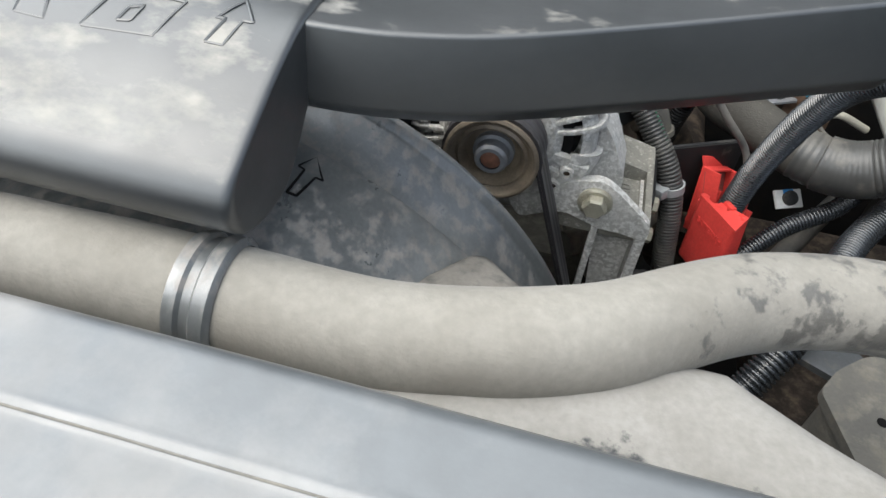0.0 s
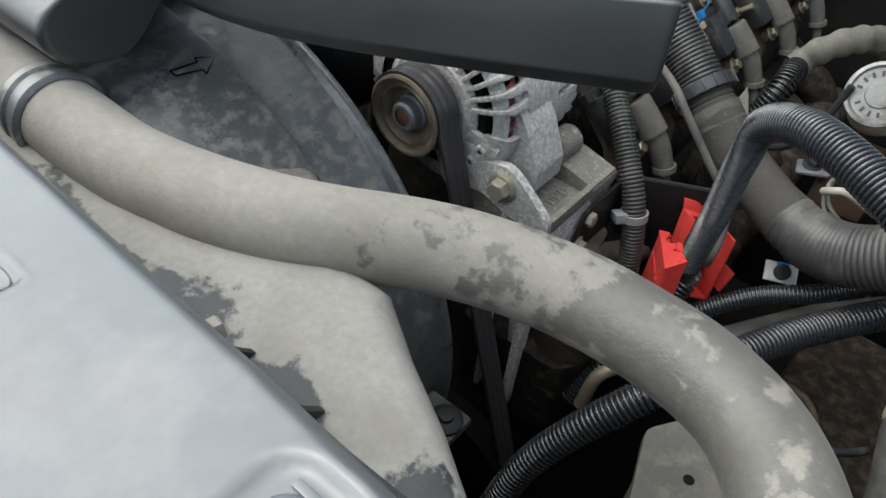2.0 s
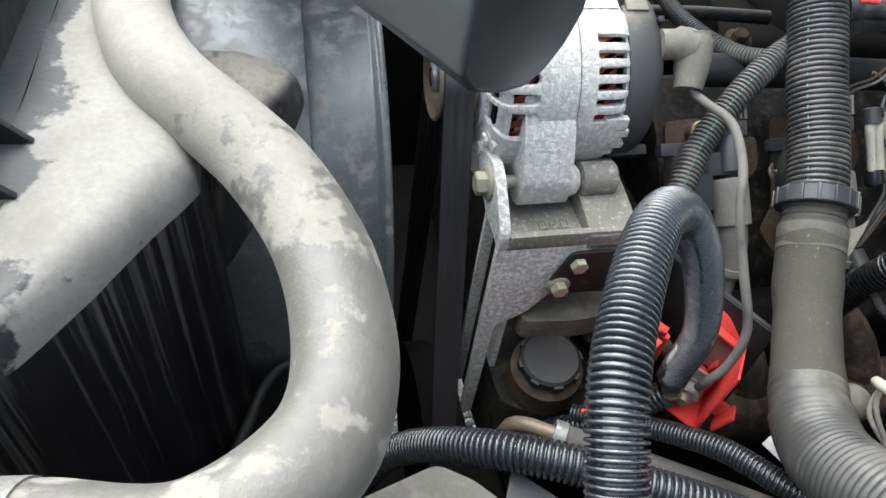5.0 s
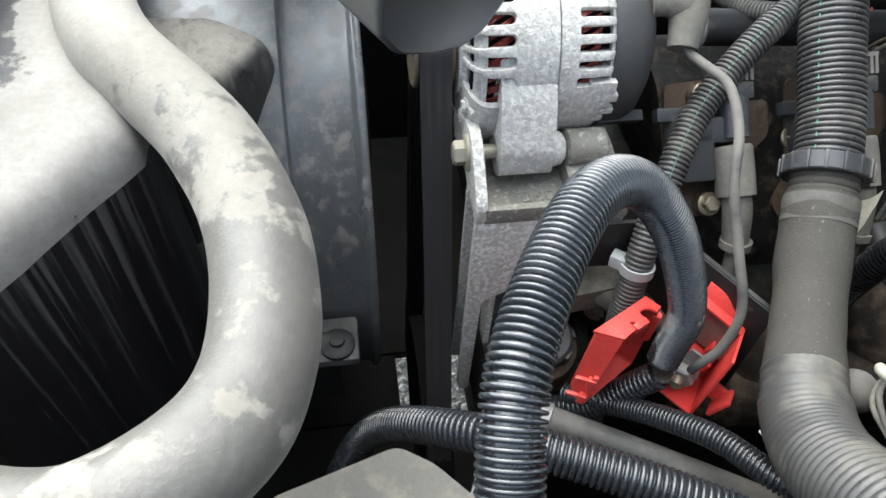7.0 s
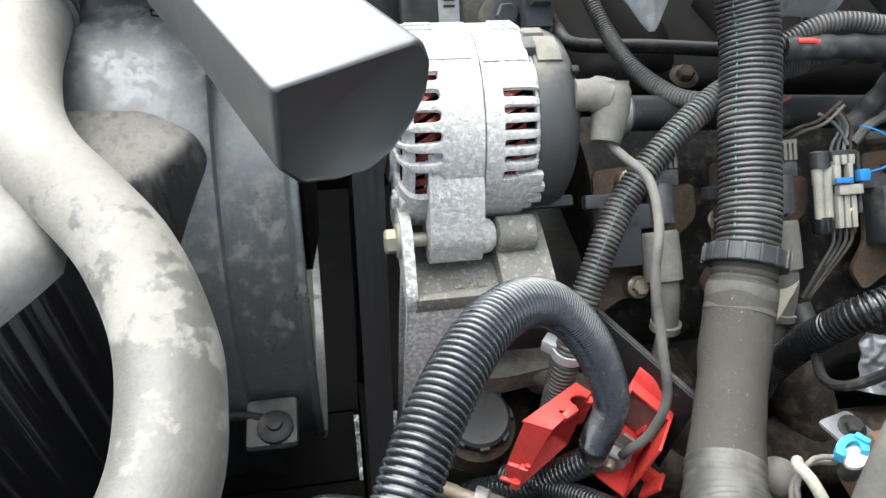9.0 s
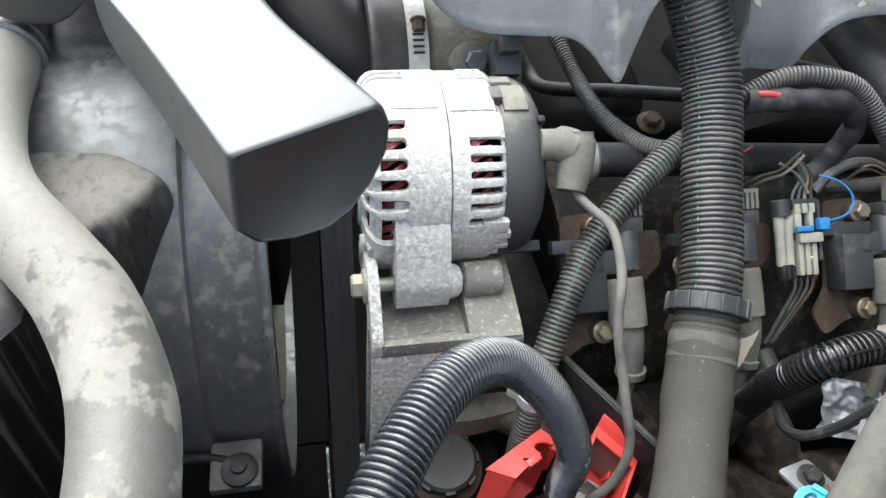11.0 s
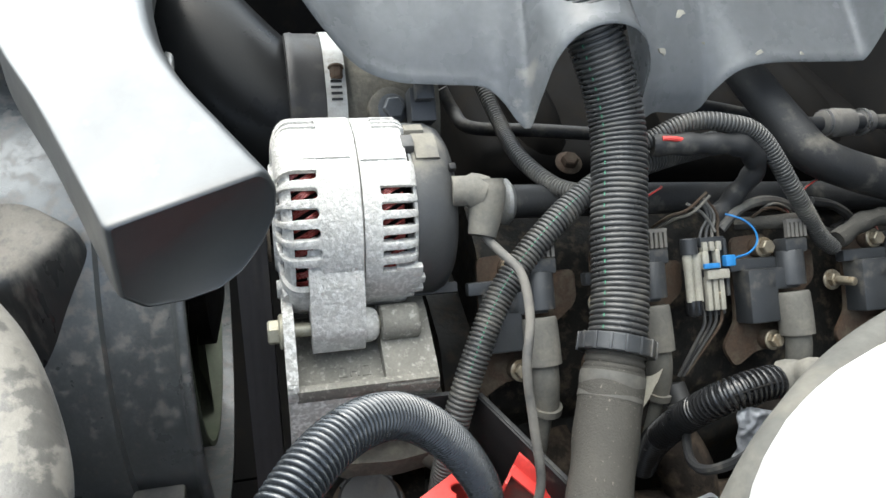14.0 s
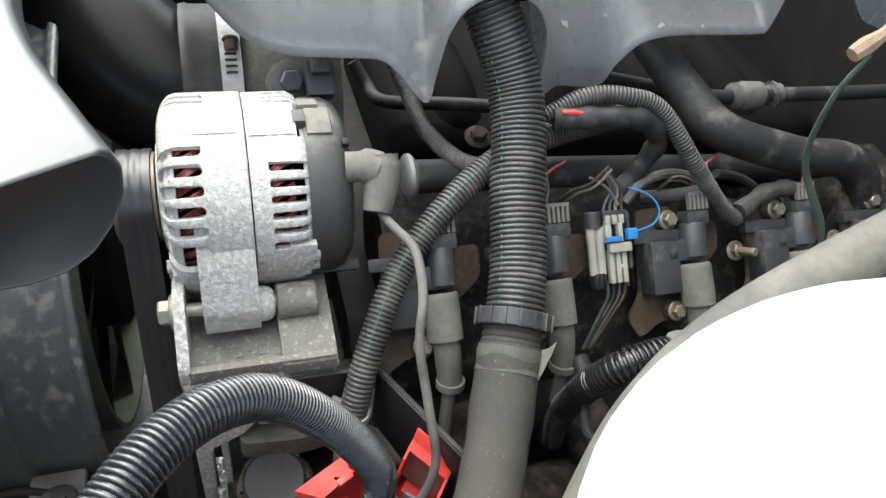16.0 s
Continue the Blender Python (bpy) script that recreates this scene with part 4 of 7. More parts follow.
for ang in (97.5, 103, 108.5):
    bm = bmesh.new()
    add_rib(bm, radians(ang), [(0.4615, AR - 0.0004, 1.4), (0.463, AR + 0.0014, 2.6), (0.479, AR + 0.0012, 2.6), (0.4845, AR - 0.002, 2.6), (0.487, AR - 0.008, 2.6)], 0.005)
    part("ridge", bm, M["alu"], rear)
bm = bmesh.new()
a = radians(83)
add_box(bm, polar(a, AR - 0.004, 0.4835), (0.008, 0.010, 0.012), (Vector((math.cos(a), 0, math.sin(a))), Y, Vector((-math.sin(a), 0, math.cos(a)))), 0.0015)
part("clip_block", bm, M["guard"], rear, "grey clip block")
# bolt bosses on the front face
for ang in (-22, -38, 240):
    a = radians(ang)
    bm = bmesh.new()
    add_lathe(bm, polar(a, AR - 0.0165, 0.3905), Y, [(0.003, 0.0024), (0, 0.0026), (0.0, 0.0046), (0.006, 0.0056)], 16, close=False)
    part("bolt_boss", bm, M["alu"], front)
    bm = bmesh.new()
    add_lathe(bm, polar(a, AR - 0.0165, 0.3925), Y, [(0, 0.0025), (0.003, 0.0025)], 14)
    part("bolt_end", bm, M["rust"], front, "dark bolt end")
# solid web of the front face, with an open pocket, and the stepped foot of the rear casting
for a0, a1, r0, r1 in ((-78, -8, 0.040, 0.0575), (-64, -12, 0.052, 0.066), (-170, -100, 0.040, 0.0575)):
    bm = bmesh.new()
    cols = []
    for k in range(25):
        a = radians(a0 + (a1 - a0) * k / 24)
        lip = 0.0022 * (math.sin(k * 1.1) > 0.75)
        cols.append([bm.verts.new(polar(a, r, y)) for r, y in ((r0, 0.3925 + lip), (r1, 0.3950 + lip), (r1, 0.4000), (r0, 0.3985))])
    for c_, d_ in zip(cols[:-1], cols[1:]):
        for q in range(4):
            bm.faces.new((c_[q], c_[(q + 1) % 4], d_[(q + 1) % 4], d_[q]))
    bm.faces.new(cols[0])
    bm.faces.new(cols[-1])
    part("face_web", bm, M["alu"], front)
for ang, y_, ln_, wd_ in ((2.5, 0.4800, 0.018, 0.009), (-4.5, 0.4815, 0.020, 0.006), (-9.5, 0.4795, 0.016, 0.005), (-14.5, 0.4815, 0.020, 0.005), (-21, 0.4790, 0.014, 0.006)):
    a = radians(ang)
    bm = bmesh.new()
    add_box(bm, polar(a, AR - 0.0045, y_), (0.007, ln_, wd_), (Vector((math.cos(a), 0, math.sin(a))), Y, Vector((-math.sin(a), 0, math.cos(a)))), 0.0008)
    part("tooth", bm, M["alu"], rear)
# lug down to the bracket bolt
BX, BZ = 0.0316, 1.0642
bm = bmesh.new()
add_prism(bm, rounded([(-0.030, 1.056), (0.010, 1.062), (0.018, 1.050), (0.036, 1.0485), (0.0475, 1.0545), (0.0480, 1.074), (0.0340, 1.104), (0.012, 1.134), (-0.02, 1.10)], 0.004), (0, 0.4480, 0), X, Z, 0.0365, 0.0018)
add_lathe(bm, (BX + 0.001, 0.4440, BZ), Y, [(0, 0.0125), (0.008, 0.0125), (0.012, 0.0112), (0.0145, 0.0085), (0.0155, 0.0)], 28)
part("lug", bm, M["alu"], alt, "cast mounting lug")
# core: stator iron, windings, rotor
bm = bmesh.new()
add_lathe(bm, (AX, 0.388, AZ), Y, [(0.008, 0.0), (0.008, 0.050), (0.036, 0.058), (0.075, 0.058), (0.094, 0.050), (0.094, 0.0)], 48)
part("rotor", bm, M["dark"], alt, "dark rotor inside the casting")
bm = bmesh.new()
for yc in (0.4125, 0.4685):
    for k in range(44):
        a = 2 * math.pi * k / 44
        pts = [polar(a + f * 0.16, 0.0615 + 0.0028 * math.sin(math.pi * f), yc + (f - 0.5) * 0.017) for f in (0, 0.33, 0.66, 1)]
        for o_ in (-0.03, 0.0, 0.03):
            add_tube(bm, [Vector((p.x, p.y, p.z)) + Vector((-math.sin(a), 0, math.cos(a))) * o_ * 0.06 for p in pts], 0.0010, 5, 0.006, caps=False)
tagged(part("winding", bm, M["copper"], alt, "red lacquered copper windings"), kind="stuff")
bm = bmesh.new()
add_lathe(bm, (AX, 0.4865, AZ), Y, [(0, 0.0), (0, 0.0645), (0.004, 0.0655), (0.018, 0.0650), (0.026, 0.061), (0.0305, 0.054), (0.0315, 0.040), (0.0315, 0.0)], 60)
rc = part("rear_cover", bm, M["cover"], alt, "black plastic rear cover dusted on its crown")
bm = bmesh.new()
add_shell(bm, [(0.4885, 0.0650), (0.4888, 0.0672), (0.5050, 0.0668), (0.5065, 0.0630)], 72, 93, 0.004)
part("step_pad", bm, M["cover"], rc, "raised dusty pad")
for ang, r_, y_, sz in ((66.5, 0.0625, 0.5135, (0.006, 0.005, 0.005)), (-38, 0.0620, 0.506, (0.008, 0.034, 0.010)), (99, 0.0645, 0.492, (0.008, 0.014, 0.010))):
    a = radians(ang)
    bm = bmesh.new()
    add_box(bm, polar(a, r_, y_), sz, (Vector((math.cos(a), 0, math.sin(a))), Y, Vector((-math.sin(a), 0, math.cos(a)))), 0.0012)
    part("clip", bm, M["black"] if ang == 66.5 else M["cover"], rc, "moulded clip of the cover")
# pulley and shaft
bm = bmesh.new()
add_lathe(bm, (AX, 0.3605, AZ), Y, [(0.0145, 0.0), (0.0145, 0.0150), (0.0120, 0.0185), (0.0055, 0.0210), (0.0035, 0.0225), (0.0050, 0.0245), (0.0035, 0.0265), (0.0006, 0.0285), (0.0, 0.0300), (0.001, 0.0318), (0.003, 0.0318), (0.004, 0.029)]
          + [(0.004 + 0.0035 * i / 2, 0.0292 if i % 2 else 0.0272) for i in range(13)] + [(0.026, 0.0315), (0.028, 0.0315), (0.028, 0.0)], 56)
part("pulley", bm, M["pulley"], alt, "browned ribbed belt pulley", sharp=30)
bm = bmesh.new()
add_lathe(bm, (AX, 0.3605, AZ), Y, [(0.0, 0.0068), (0.0, 0.0095), (0.002, 0.0112), (0.009, 0.0115), (0.010, 0.0138), (0.022, 0.0142)], 28, close=False)
part("shaft_nut", bm, M["shaft"], alt, "grey steel shaft nut", sharp=30)
bm = bmesh.new()
add_lathe(bm, (AX, 0.3610, AZ), Y, [(0.0, 0.0), (0.0, 0.004), (0.001, 0.0068), (0.006, 0.0068)], 24)
part("shaft_end", bm, M["shaftrust"], alt, "rusty shaft end")
# rubber boot of the output terminal
bm = bmesh.new()
add_tube(bm, [(-0.006, 0.512, 1.150), (-0.004, 0.526, 1.151), (-0.001, 0.534, 1.150)], lambda s: 0.0125 if s > 0.012 else 0.0105, 20, 0.003)
add_tube(bm, [(-0.008, 0.537, 1.158), (-0.001, 0.5365, 1.149), (0.008, 0.534, 1.139), (0.018, 0.5305, 1.1285)], lambda s: 0.0125 - 0.12 * max(0, s - 0.018) if s > 0.006 else 0.0110, 20, 0.003)
part("terminal_boot", bm, M["boot"], alt, "grey rubber terminal boot")
tube("output_wire", [(0.012, 0.533, 1.136), (0.0200, 0.5335, 1.1285), (0.0330, 0.5400, 1.1265), (0.0537, 0.5490, 1.1245), (0.0800, 0.5495, 1.1095), (0.1043, 0.5433, 1.0896), (0.130, 0.546, 1.060), (0.156, 0.5482, 1.0305), (0.1655, 0.5405, 1.003), (0.1665, 0.5295, 0.9850), (0.1655, 0.5285, 0.9775)], 0.0032, M["guard"],
     "grey output wire from the alternator", "wire")

# belt
belt_path = []
for k in range(15):
    a = radians(185 - 190 * k / 14)
    belt_path.append((AX + 0.0318 * math.cos(a), AZ + 0.0318 * math.sin(a)))
belt_path = [(-0.11, 0.62)] + belt_path + [(0.0227, 1.0006), (0.055, 0.90), (0.12, 0.70)]
rows_ = []
for i, (x, z) in enumerate(belt_path):
    a, b = belt_path[max(i - 1, 0)], belt_path[min(i + 1, len(belt_path) - 1)]
    tan = Vector((b[0] - a[0], 0, b[1] - a[1])).normalized()
    nor = Y.cross(tan)
    if nor.dot(Vector((x - AX, 0, z - AZ + 0.2))) < 0:
        nor = -nor
    p = Vector((x, 0, z))
    rows_.append((p, nor))
belt = thing("drive_belt", (AX, 0.375, AZ), "black ribbed drive belt round the alternator pulley", "belt")


def belt_strip(section):
    bm = bmesh.new()
    ring = [[bm.verts.new(p + nor * a + Y * b) for a, b in section] for p, nor in rows_]
    loft(bm, ring)
    return bm


back = [(0.0014 if j in (4, 8) else 0.0022, 0.3640 + 0.022 * j / 12) for j in range(13)]
part("backing", belt_strip(back + [(0.0, 0.3860), (0.0, 0.3640)]), M["belt"], belt, "smooth back with fine grooves", sharp=50)
for j in range(6):
    y0_ = 0.3643 + 0.00367 * j
    part("rib", belt_strip([(-0.0002, y0_), (-0.0002, y0_ + 0.0031), (-0.0022, y0_ + 0.0021), (-0.0022, y0_ + 0.0010)]), M["belt"], belt, sharp=30)
bm = bmesh.new()
add_lathe(bm, (0.022, 0.362, 0.69), Y, [(0.0, 0.0), (0.004, 0.03), (0.004, 0.085), (0.0, 0.09), (0.0, 0.102), (0.027, 0.102), (0.027, 0.0)], 48)
solo("lower_pulley", bm, M["dark"], "dark lower belt pulley deep in the bay", "pulley")

# ---- alternator bracket ----
br = thing("alternator_bracket", (0.06, 0.44, 0.85), "rough cast aluminium alternator bracket with zinc bolts", "bracket")
bm = bmesh.new()
add_prism(bm, rounded([(0.014, 1.078), (0.034, 1.083), (0.048, 1.074), (0.0745, 1.052), (0.0745, 1.036), (0.058, 1.040), (0.040, 1.040), (0.010, 1.050), (-0.02, 1.035), (-0.03, 1.05)], 0.005), (0, 0.4000, 0), X, Z, 0.0075, 0.0014)
part("front_ear", bm, M["alu2"], br, "pitted front ear")
bm = bmesh.new()
add_prism(bm, rounded([(0.393, 1.045), (0.499, 1.040), (0.494, 1.028), (0.457, 1.006), (0.428, 0.965), (0.404, 0.950), (0.402, 0.820), (0.393, 0.820)], 0.003), (0.0665, 0, 0), Y, Z, 0.0075, 0.0014)
part("side_plate", bm, M["alu2"], br, "flat cast side plate")
bm = bmesh.new()
add_prism(bm, [(0.393, 1.040), (0.402, 1.040), (0.402, 0.82), (0.393, 0.82)], (0.034, 0, 0), Y, Z, 0.005, 0.001)
add_prism(bm, [(0.036, 1.040), (0.070, 1.040), (0.070, 0.82), (0.060, 0.82)], (0, 0.416, 0), X, Z, 0.005, 0.001)
part("rib", bm, M["alu2"], br, "thin stiffening ribs")
bm = bmesh.new()
add_prism(bm, rounded([(0.000, 0.398), (0.073, 0.398), (0.0745, 0.4965), (0.000, 0.4965)], 0.004), (0, 0, 1.031), X, Y, 0.0095, 0.0016)
add_box(bm, (0.0718, 0.447, 1.0440), (0.0055, 0.098, 0.0130), None, 0.0014)
part("shelf", bm, M["aludirty"], br, "dusty cast shelf")
bm = bmesh.new()
add_lathe(bm, (BX, 0.4600, BZ - 0.001), Y, [(0, 0.0110), (0.001, 0.0128), (0.0265, 0.0128), (0.028, 0.0112), (0.028, 0.0)], 28)
add_prism(bm, rounded([(-0.010, 1.034), (0.0752, 1.034), (0.0756, 1.0480), (0.066, 1.0510), (0.046, 1.0555), (0.020, 1.0600), (-0.010, 1.0600)], 0.003), (0, 0.4968, 0), X, Z, 0.0372, 0.0016)
part("rear_post", bm, M["aludirty"], br, "dusty rear boss")
bm = bmesh.new()
for k in range(3):
    yc = 0.4310 + 0.0085 * k
    for q in (-1, 1):
        add_box(bm, (0.0545, yc + 0.0026 * q, 1.0405), (0.0090, 0.0014, 0.0020), None, 0.0004)
    add_box(bm, (0.0505 + 0.004 * (k == 1), yc, 1.0405), (0.0014, 0.0062, 0.0020), None, 0.0004)
    if k != 1:
        add_box(bm, (0.0585, yc, 1.0405), (0.0014, 0.0062, 0.0020), None, 0.0004)
part("cast_mark", bm, M["aludirty"], br, "raised cast marks")
bm = bmesh.new()
add_hex(bm, (BX, 0.3925, BZ), -Y, 0.0088, 0.0075, 0.0125, 0.003)
add_lathe(bm, (BX, 0.395, BZ), Y, [(0, 0.005), (0.087, 0.005), (0.092, 0.0035)], 14)
part("long_bolt", bm, M["zinc"], br, "long zinc flange bolt", sharp=30)
for q in ((0.0765, 0.4545, 1.0235), (0.0785, 0.4440, 1.0005)):
    bm = bmesh.new()
    add_hex(bm, q, X, 0.0066, 0.006, 0.0095, 0.0025)
    part("bolt", bm, M["zinc"], br, "zinc flange bolt", sharp=30)

# steel strip from the bracket to the terminal box
strip = thing("terminal_strip", (0.11, 0.5, 1.0), "black steel strip carrying the jump terminal", "bracket")
bm = bmesh.new()
add_prism(bm, rounded([(0.0, -0.018), (0.004, -0.030), (0.085, -0.034), (0.085, 0.012), (0.012, 0.013)], 0.004), (0.0770, 0.436, 1.022), Y, Z, 0.003, 0.0006)
d = Vector((0.0811, 0.0436, 0)).normalized()
add_prism(bm, [(0, -0.060), (0.093, -0.085), (0.093, 0.004), (0, 0.004)], (0.0765, 0.528, 1.022), d, Z, 0.003, 0.0006)
part("strip", bm, M["black"], strip)
bm = bmesh.new()
add_box(bm, Vector((0.0765, 0.5285, 1.0255)) + d * 0.0465, (0.093, 0.0036, 0.0025), (d, Z.cross(d), Z), 0.0008)
part("rolled_edge", bm, M["rubber"], strip, "dusty rolled edge")

# ---- jump terminal ----
term = thing("jump_terminal", (0.15, 0.53, 0.93), "open red plastic battery jump terminal box", "terminal box")
TL, TB, TR, TT = Vector((0.1572, 0.5121, 0.9460)), Vector((0.1781, 0.5372, 0.9335)), Vector((0.1773, 0.5450, 1.0020)), Vector((0.1540, 0.5210, 1.0130))
tn = (TB - TL).cross(TR - TB).normalized()
DEEP = 0.034


def add_slab(bm, quad, push, bevel=0.0006):
    """A plate on four corners, thickened along push."""
    lo = [bm.verts.new(Vector(q)) for q in quad]
    hi = [bm.verts.new(Vector(q) + push) for q in quad]
    fs = [bm.faces.new(list(reversed(lo))), bm.faces.new(hi)]
    for i in range(4):
        fs.append(bm.faces.new((lo[i], lo[(i + 1) % 4], hi[(i + 1) % 4], hi[i])))
    if bevel:
        bmesh.ops.bevel(bm, geom=list({e for f in fs for e in f.edges}), offset=bevel, segments=2, profile=0.6, affect="EDGES", clamp_overlap=True)


back = [q - tn * DEEP for q in (TL, TB, TR, TT)]
bm = bmesh.new()
add_slab(bm, back, -tn * 0.002)
part("tray", bm, M["red"], term, "red plastic tray")
for q0, q1, d0, d1 in ((TL, TB, 1.0, 1.0), (TB, TR, 1.0, 1.0), (TR, TT, 0.25, 0.25), (TT, TL, 0.5, 0.8)):
    bm = bmesh.new()
    inward = tn.cross(q1 - q0).normalized()
    add_slab(bm, [q0 - tn * DEEP, q1 - tn * DEEP, q1 - tn * DEEP * (1 - d1), q0 - tn * DEEP * (1 - d0)], inward * 0.002)
    part("tray_wall", bm, M["red"], term, "thin red side wall")
bm = bmesh.new()
up_ = (TR - TB).normalized()
add_slab(bm, [back[3] + tn * 0.0015 - up_ * 0.004, back[2] + tn * 0.0015 - up_ * 0.004, back[2].lerp(back[1], 0.45) + tn * 0.007, back[3].lerp(back[0], 0.45) + tn * 0.007], tn * 0.0016)
part("shelf_plate", bm, M["reddust"], term, "dusty red plate of the tray")
bm = bmesh.new()
add_slab(bm, [back[3], back[2], back[2] + up_ * 0.008 - tn * 0.004, back[3] + up_ * 0.008 - tn * 0.004], -tn * 0.002)
part("flange", bm, M["red"], term, "bright red mounting flange")
for fa, fb, wd in ((0.36, 0.40, 0.010), (0.70, 0.30, 0.008), (0.62, 0.62, 0.009)):
    at = back[1].lerp(back[2], fb).lerp(back[0].lerp(back[3], fb), 1 - fa)
    bm = bmesh.new()
    add_box(bm, at + tn * 0.006, (0.0016, wd, 0.012), ((TB - TL).normalized(), tn.cross((TB - TL).normalized()), tn), 0.0004)
    part("inner_rib", bm, M["red"], term)
bm = bmesh.new()
lt = TB.lerp(TR, 0.36) + (TB - TL).normalized() * 0.006
add_box(bm, lt - tn * 0.012, (0.012, 0.014, 0.004), ((TB - TL).normalized(), tn.cross((TB - TL).normalized()), tn), 0.001)
add_box(bm, lt + (TB - TL).normalized() * 0.005 - tn * 0.006, (0.003, 0.022, 0.014), ((TB - TL).normalized(), tn.cross((TB - TL).normalized()), tn), 0.001)
part("latch", bm, M["red"], term, "red snap latch")
STUD = Vector((0.1635, 0.5243, 0.9580))
so = STUD - tn * 0.016
sv = tn.cross((TB - TL).normalized())
bm = bmesh.new()
add_box(bm, so - tn * 0.010 + sv * 0.004, (0.022, 0.026, 0.020), ((TB - TL).normalized(), sv, tn), 0.002)
part("pedestal", bm, M["red"], term, "red stud base")
bm = bmesh.new()
add_hex(bm, so + tn * 0.002, tn, 0.0105, 0.008, 0.0125, 0.002)
nut = part("nut", bm, M["dull"], term, "grey zinc flange nut", sharp=30)
bm = bmesh.new()
add_lathe(bm, so, tn, [(0, 0.0046)] + [(0.008 + 0.0007 * i, 0.0046 - 0.0004 * (i % 2)) for i in range(14)] + [(0.0185, 0.0036), (0.0185, 0.0)], 18)
part("stud", bm, M["steel"], nut, "brass-coloured threaded stud", sharp=30)
for dv, ln_ in ((Vector((0.1451, 0.5138, 0.9700)), 0.024), (Vector((0.1660, 0.5300, 0.9790)), 0.022)):
    e = dv - STUD
    e = (e - tn * e.dot(tn)).normalized()
    bm = bmesh.new()
    add_box(bm, so + e * ln_ * 0.5 + tn * 0.001, (ln_, 0.012, 0.0026), (e, tn.cross(e), tn), 0.0008)
    part("cable_lug", bm, M["dull"], term, "tinned cable lug")
# the cover, swung open: a shallow box with its mouth towards the tray
O1, O2, O3, O4 = Vector((0.1240, 0.5020, 1.0070)), Vector((0.1500, 0.4570, 1.0115)), Vector((0.1500, 0.4522, 0.9454)), Vector((0.1240, 0.4970, 0.9410))
I1, I2, I3, I4 = Vector((0.1296, 0.5126, 1.0013)), Vector((0.1605, 0.4735, 1.0150)), Vector((0.1646, 0.4590, 0.9414)), Vector((0.1325, 0.5080, 0.9370))
cu, cv = (O2 - O1).normalized(), (O4 - O1).normalized()
cn = cv.cross(cu).normalized()
if cn.dot(I1 - O1) > 0:
    cn = -cn
bm = bmesh.new()
vs = [bm.verts.new(q) for q in (O1, O2, O3, O4, I1, I2, I3, I4)]
for f in ((0, 1, 2, 3), (1, 5, 6, 2), (3, 2, 6, 7), (0, 3, 7, 4)):
    bm.faces.new([vs[i] for i in f])
es = [e for e in bm.edges if len(e.link_faces) == 2]
bmesh.ops.bevel(bm, geom=es, offset=0.0042, segments=4, profile=0.5, affect="EDGES")
bmesh.ops.recalc_face_normals(bm, faces=bm.faces)
bmesh.ops.solidify(bm, geom=bm.faces, thickness=0.0018)
lid = part("lid", bm, M["red"], term, "red lid swung open")
# its top wall, with a round notch for the cable and a stepped edge
e1, e2 = (O2 - O1), ((I1 - O1) + (I2 - O2)) * 0.5
top_rows = []
for k in range(25):
    f = k / 24
    o_, i_ = O1.lerp(O2, f), I1.lerp(I2, f)
    cut = 1.0
    if 0.10 < f < 0.40:
        cut = 1.0 - 0.62 * math.sqrt(max(0.0, 1 - ((f - 0.25) / 0.15) ** 2))
    elif 0.56 < f < 0.66:
        cut = 0.62
    top_rows.append((o_, o_.lerp(i_, cut)))
bm = bmesh.new()
tw_ = e1.cross(e2).normalized() * 0.0018
lo = [[bm.verts.new(q) for q in r_] for r_ in top_rows]
hi = [[bm.verts.new(q + tw_) for q in r_] for r_ in top_rows]
for k in range(24):
    bm.faces.new((lo[k][0], lo[k + 1][0], lo[k + 1][1], lo[k][1]))
    bm.faces.new((hi[k][0], hi[k][1], hi[k + 1][1], hi[k + 1][0]))
    bm.faces.new((lo[k][1], lo[k + 1][1], hi[k + 1][1], hi[k][1]))
    bm.faces.new((lo[k][0], hi[k][0], hi[k + 1][0], lo[k + 1][0]))
for k in (0, 24):
    bm.faces.new((lo[k][0], lo[k][1], hi[k][1], hi[k][0]))
part("top_wall", bm, M["red"], lid, "notched top wall", sharp=30)
bm = bmesh.new()
ring_ = [O1.lerp(O2, 0.25 + 0.15 * math.cos(a)).lerp(I1.lerp(I2, 0.25 + 0.15 * math.cos(a)), 1.0 - 0.62 * math.sin(a)) for a in [math.pi * k / 12 for k in range(13)]]
add_tube(bm, ring_, 0.0016, 8, 0.0012)
part("notch_rim", bm, M["red"], lid, "raised rim of the notch")
side_ = (O3 - O2).normalized()
out_ = (I2 - O2).normalized()
fn = side_.cross(out_).normalized()
if fn.dot(cu) < 0:
    fn = -fn
for f in (0.60, 0.84):
    bm = bmesh.new()
    at = I2.lerp(I3, f)
    add_box(bm, at - out_ * 0.003 + fn * 0.0022, (0.009, 0.006, 0.005), (side_, out_, fn), 0.001)
    add_box(bm, at - out_ * 0.010 + fn * 0.0012, (0.003, 0.009, 0.003), (side_, out_, fn), 0.0008)
    part("hook", bm, M["red"], lid, "moulded hook")
bm = bmesh.new()
add_box(bm, I2.lerp(I3, 0.70) - out_ * 0.001 + fn * 0.001, (0.030, 0.004, 0.003), (side_, out_, fn), 0.0008)
part("lip", bm, M["red"], lid, "raised lip")
bm = bmesh.new()
add_box(bm, I2.lerp(I1, 0.42) - cv * 0.001, (0.012, 0.005, 0.006), (cu, cu.cross(cv), cv), 0.001)
part("tab", bm, M["red"], lid, "snap tab")
bm = bmesh.new()
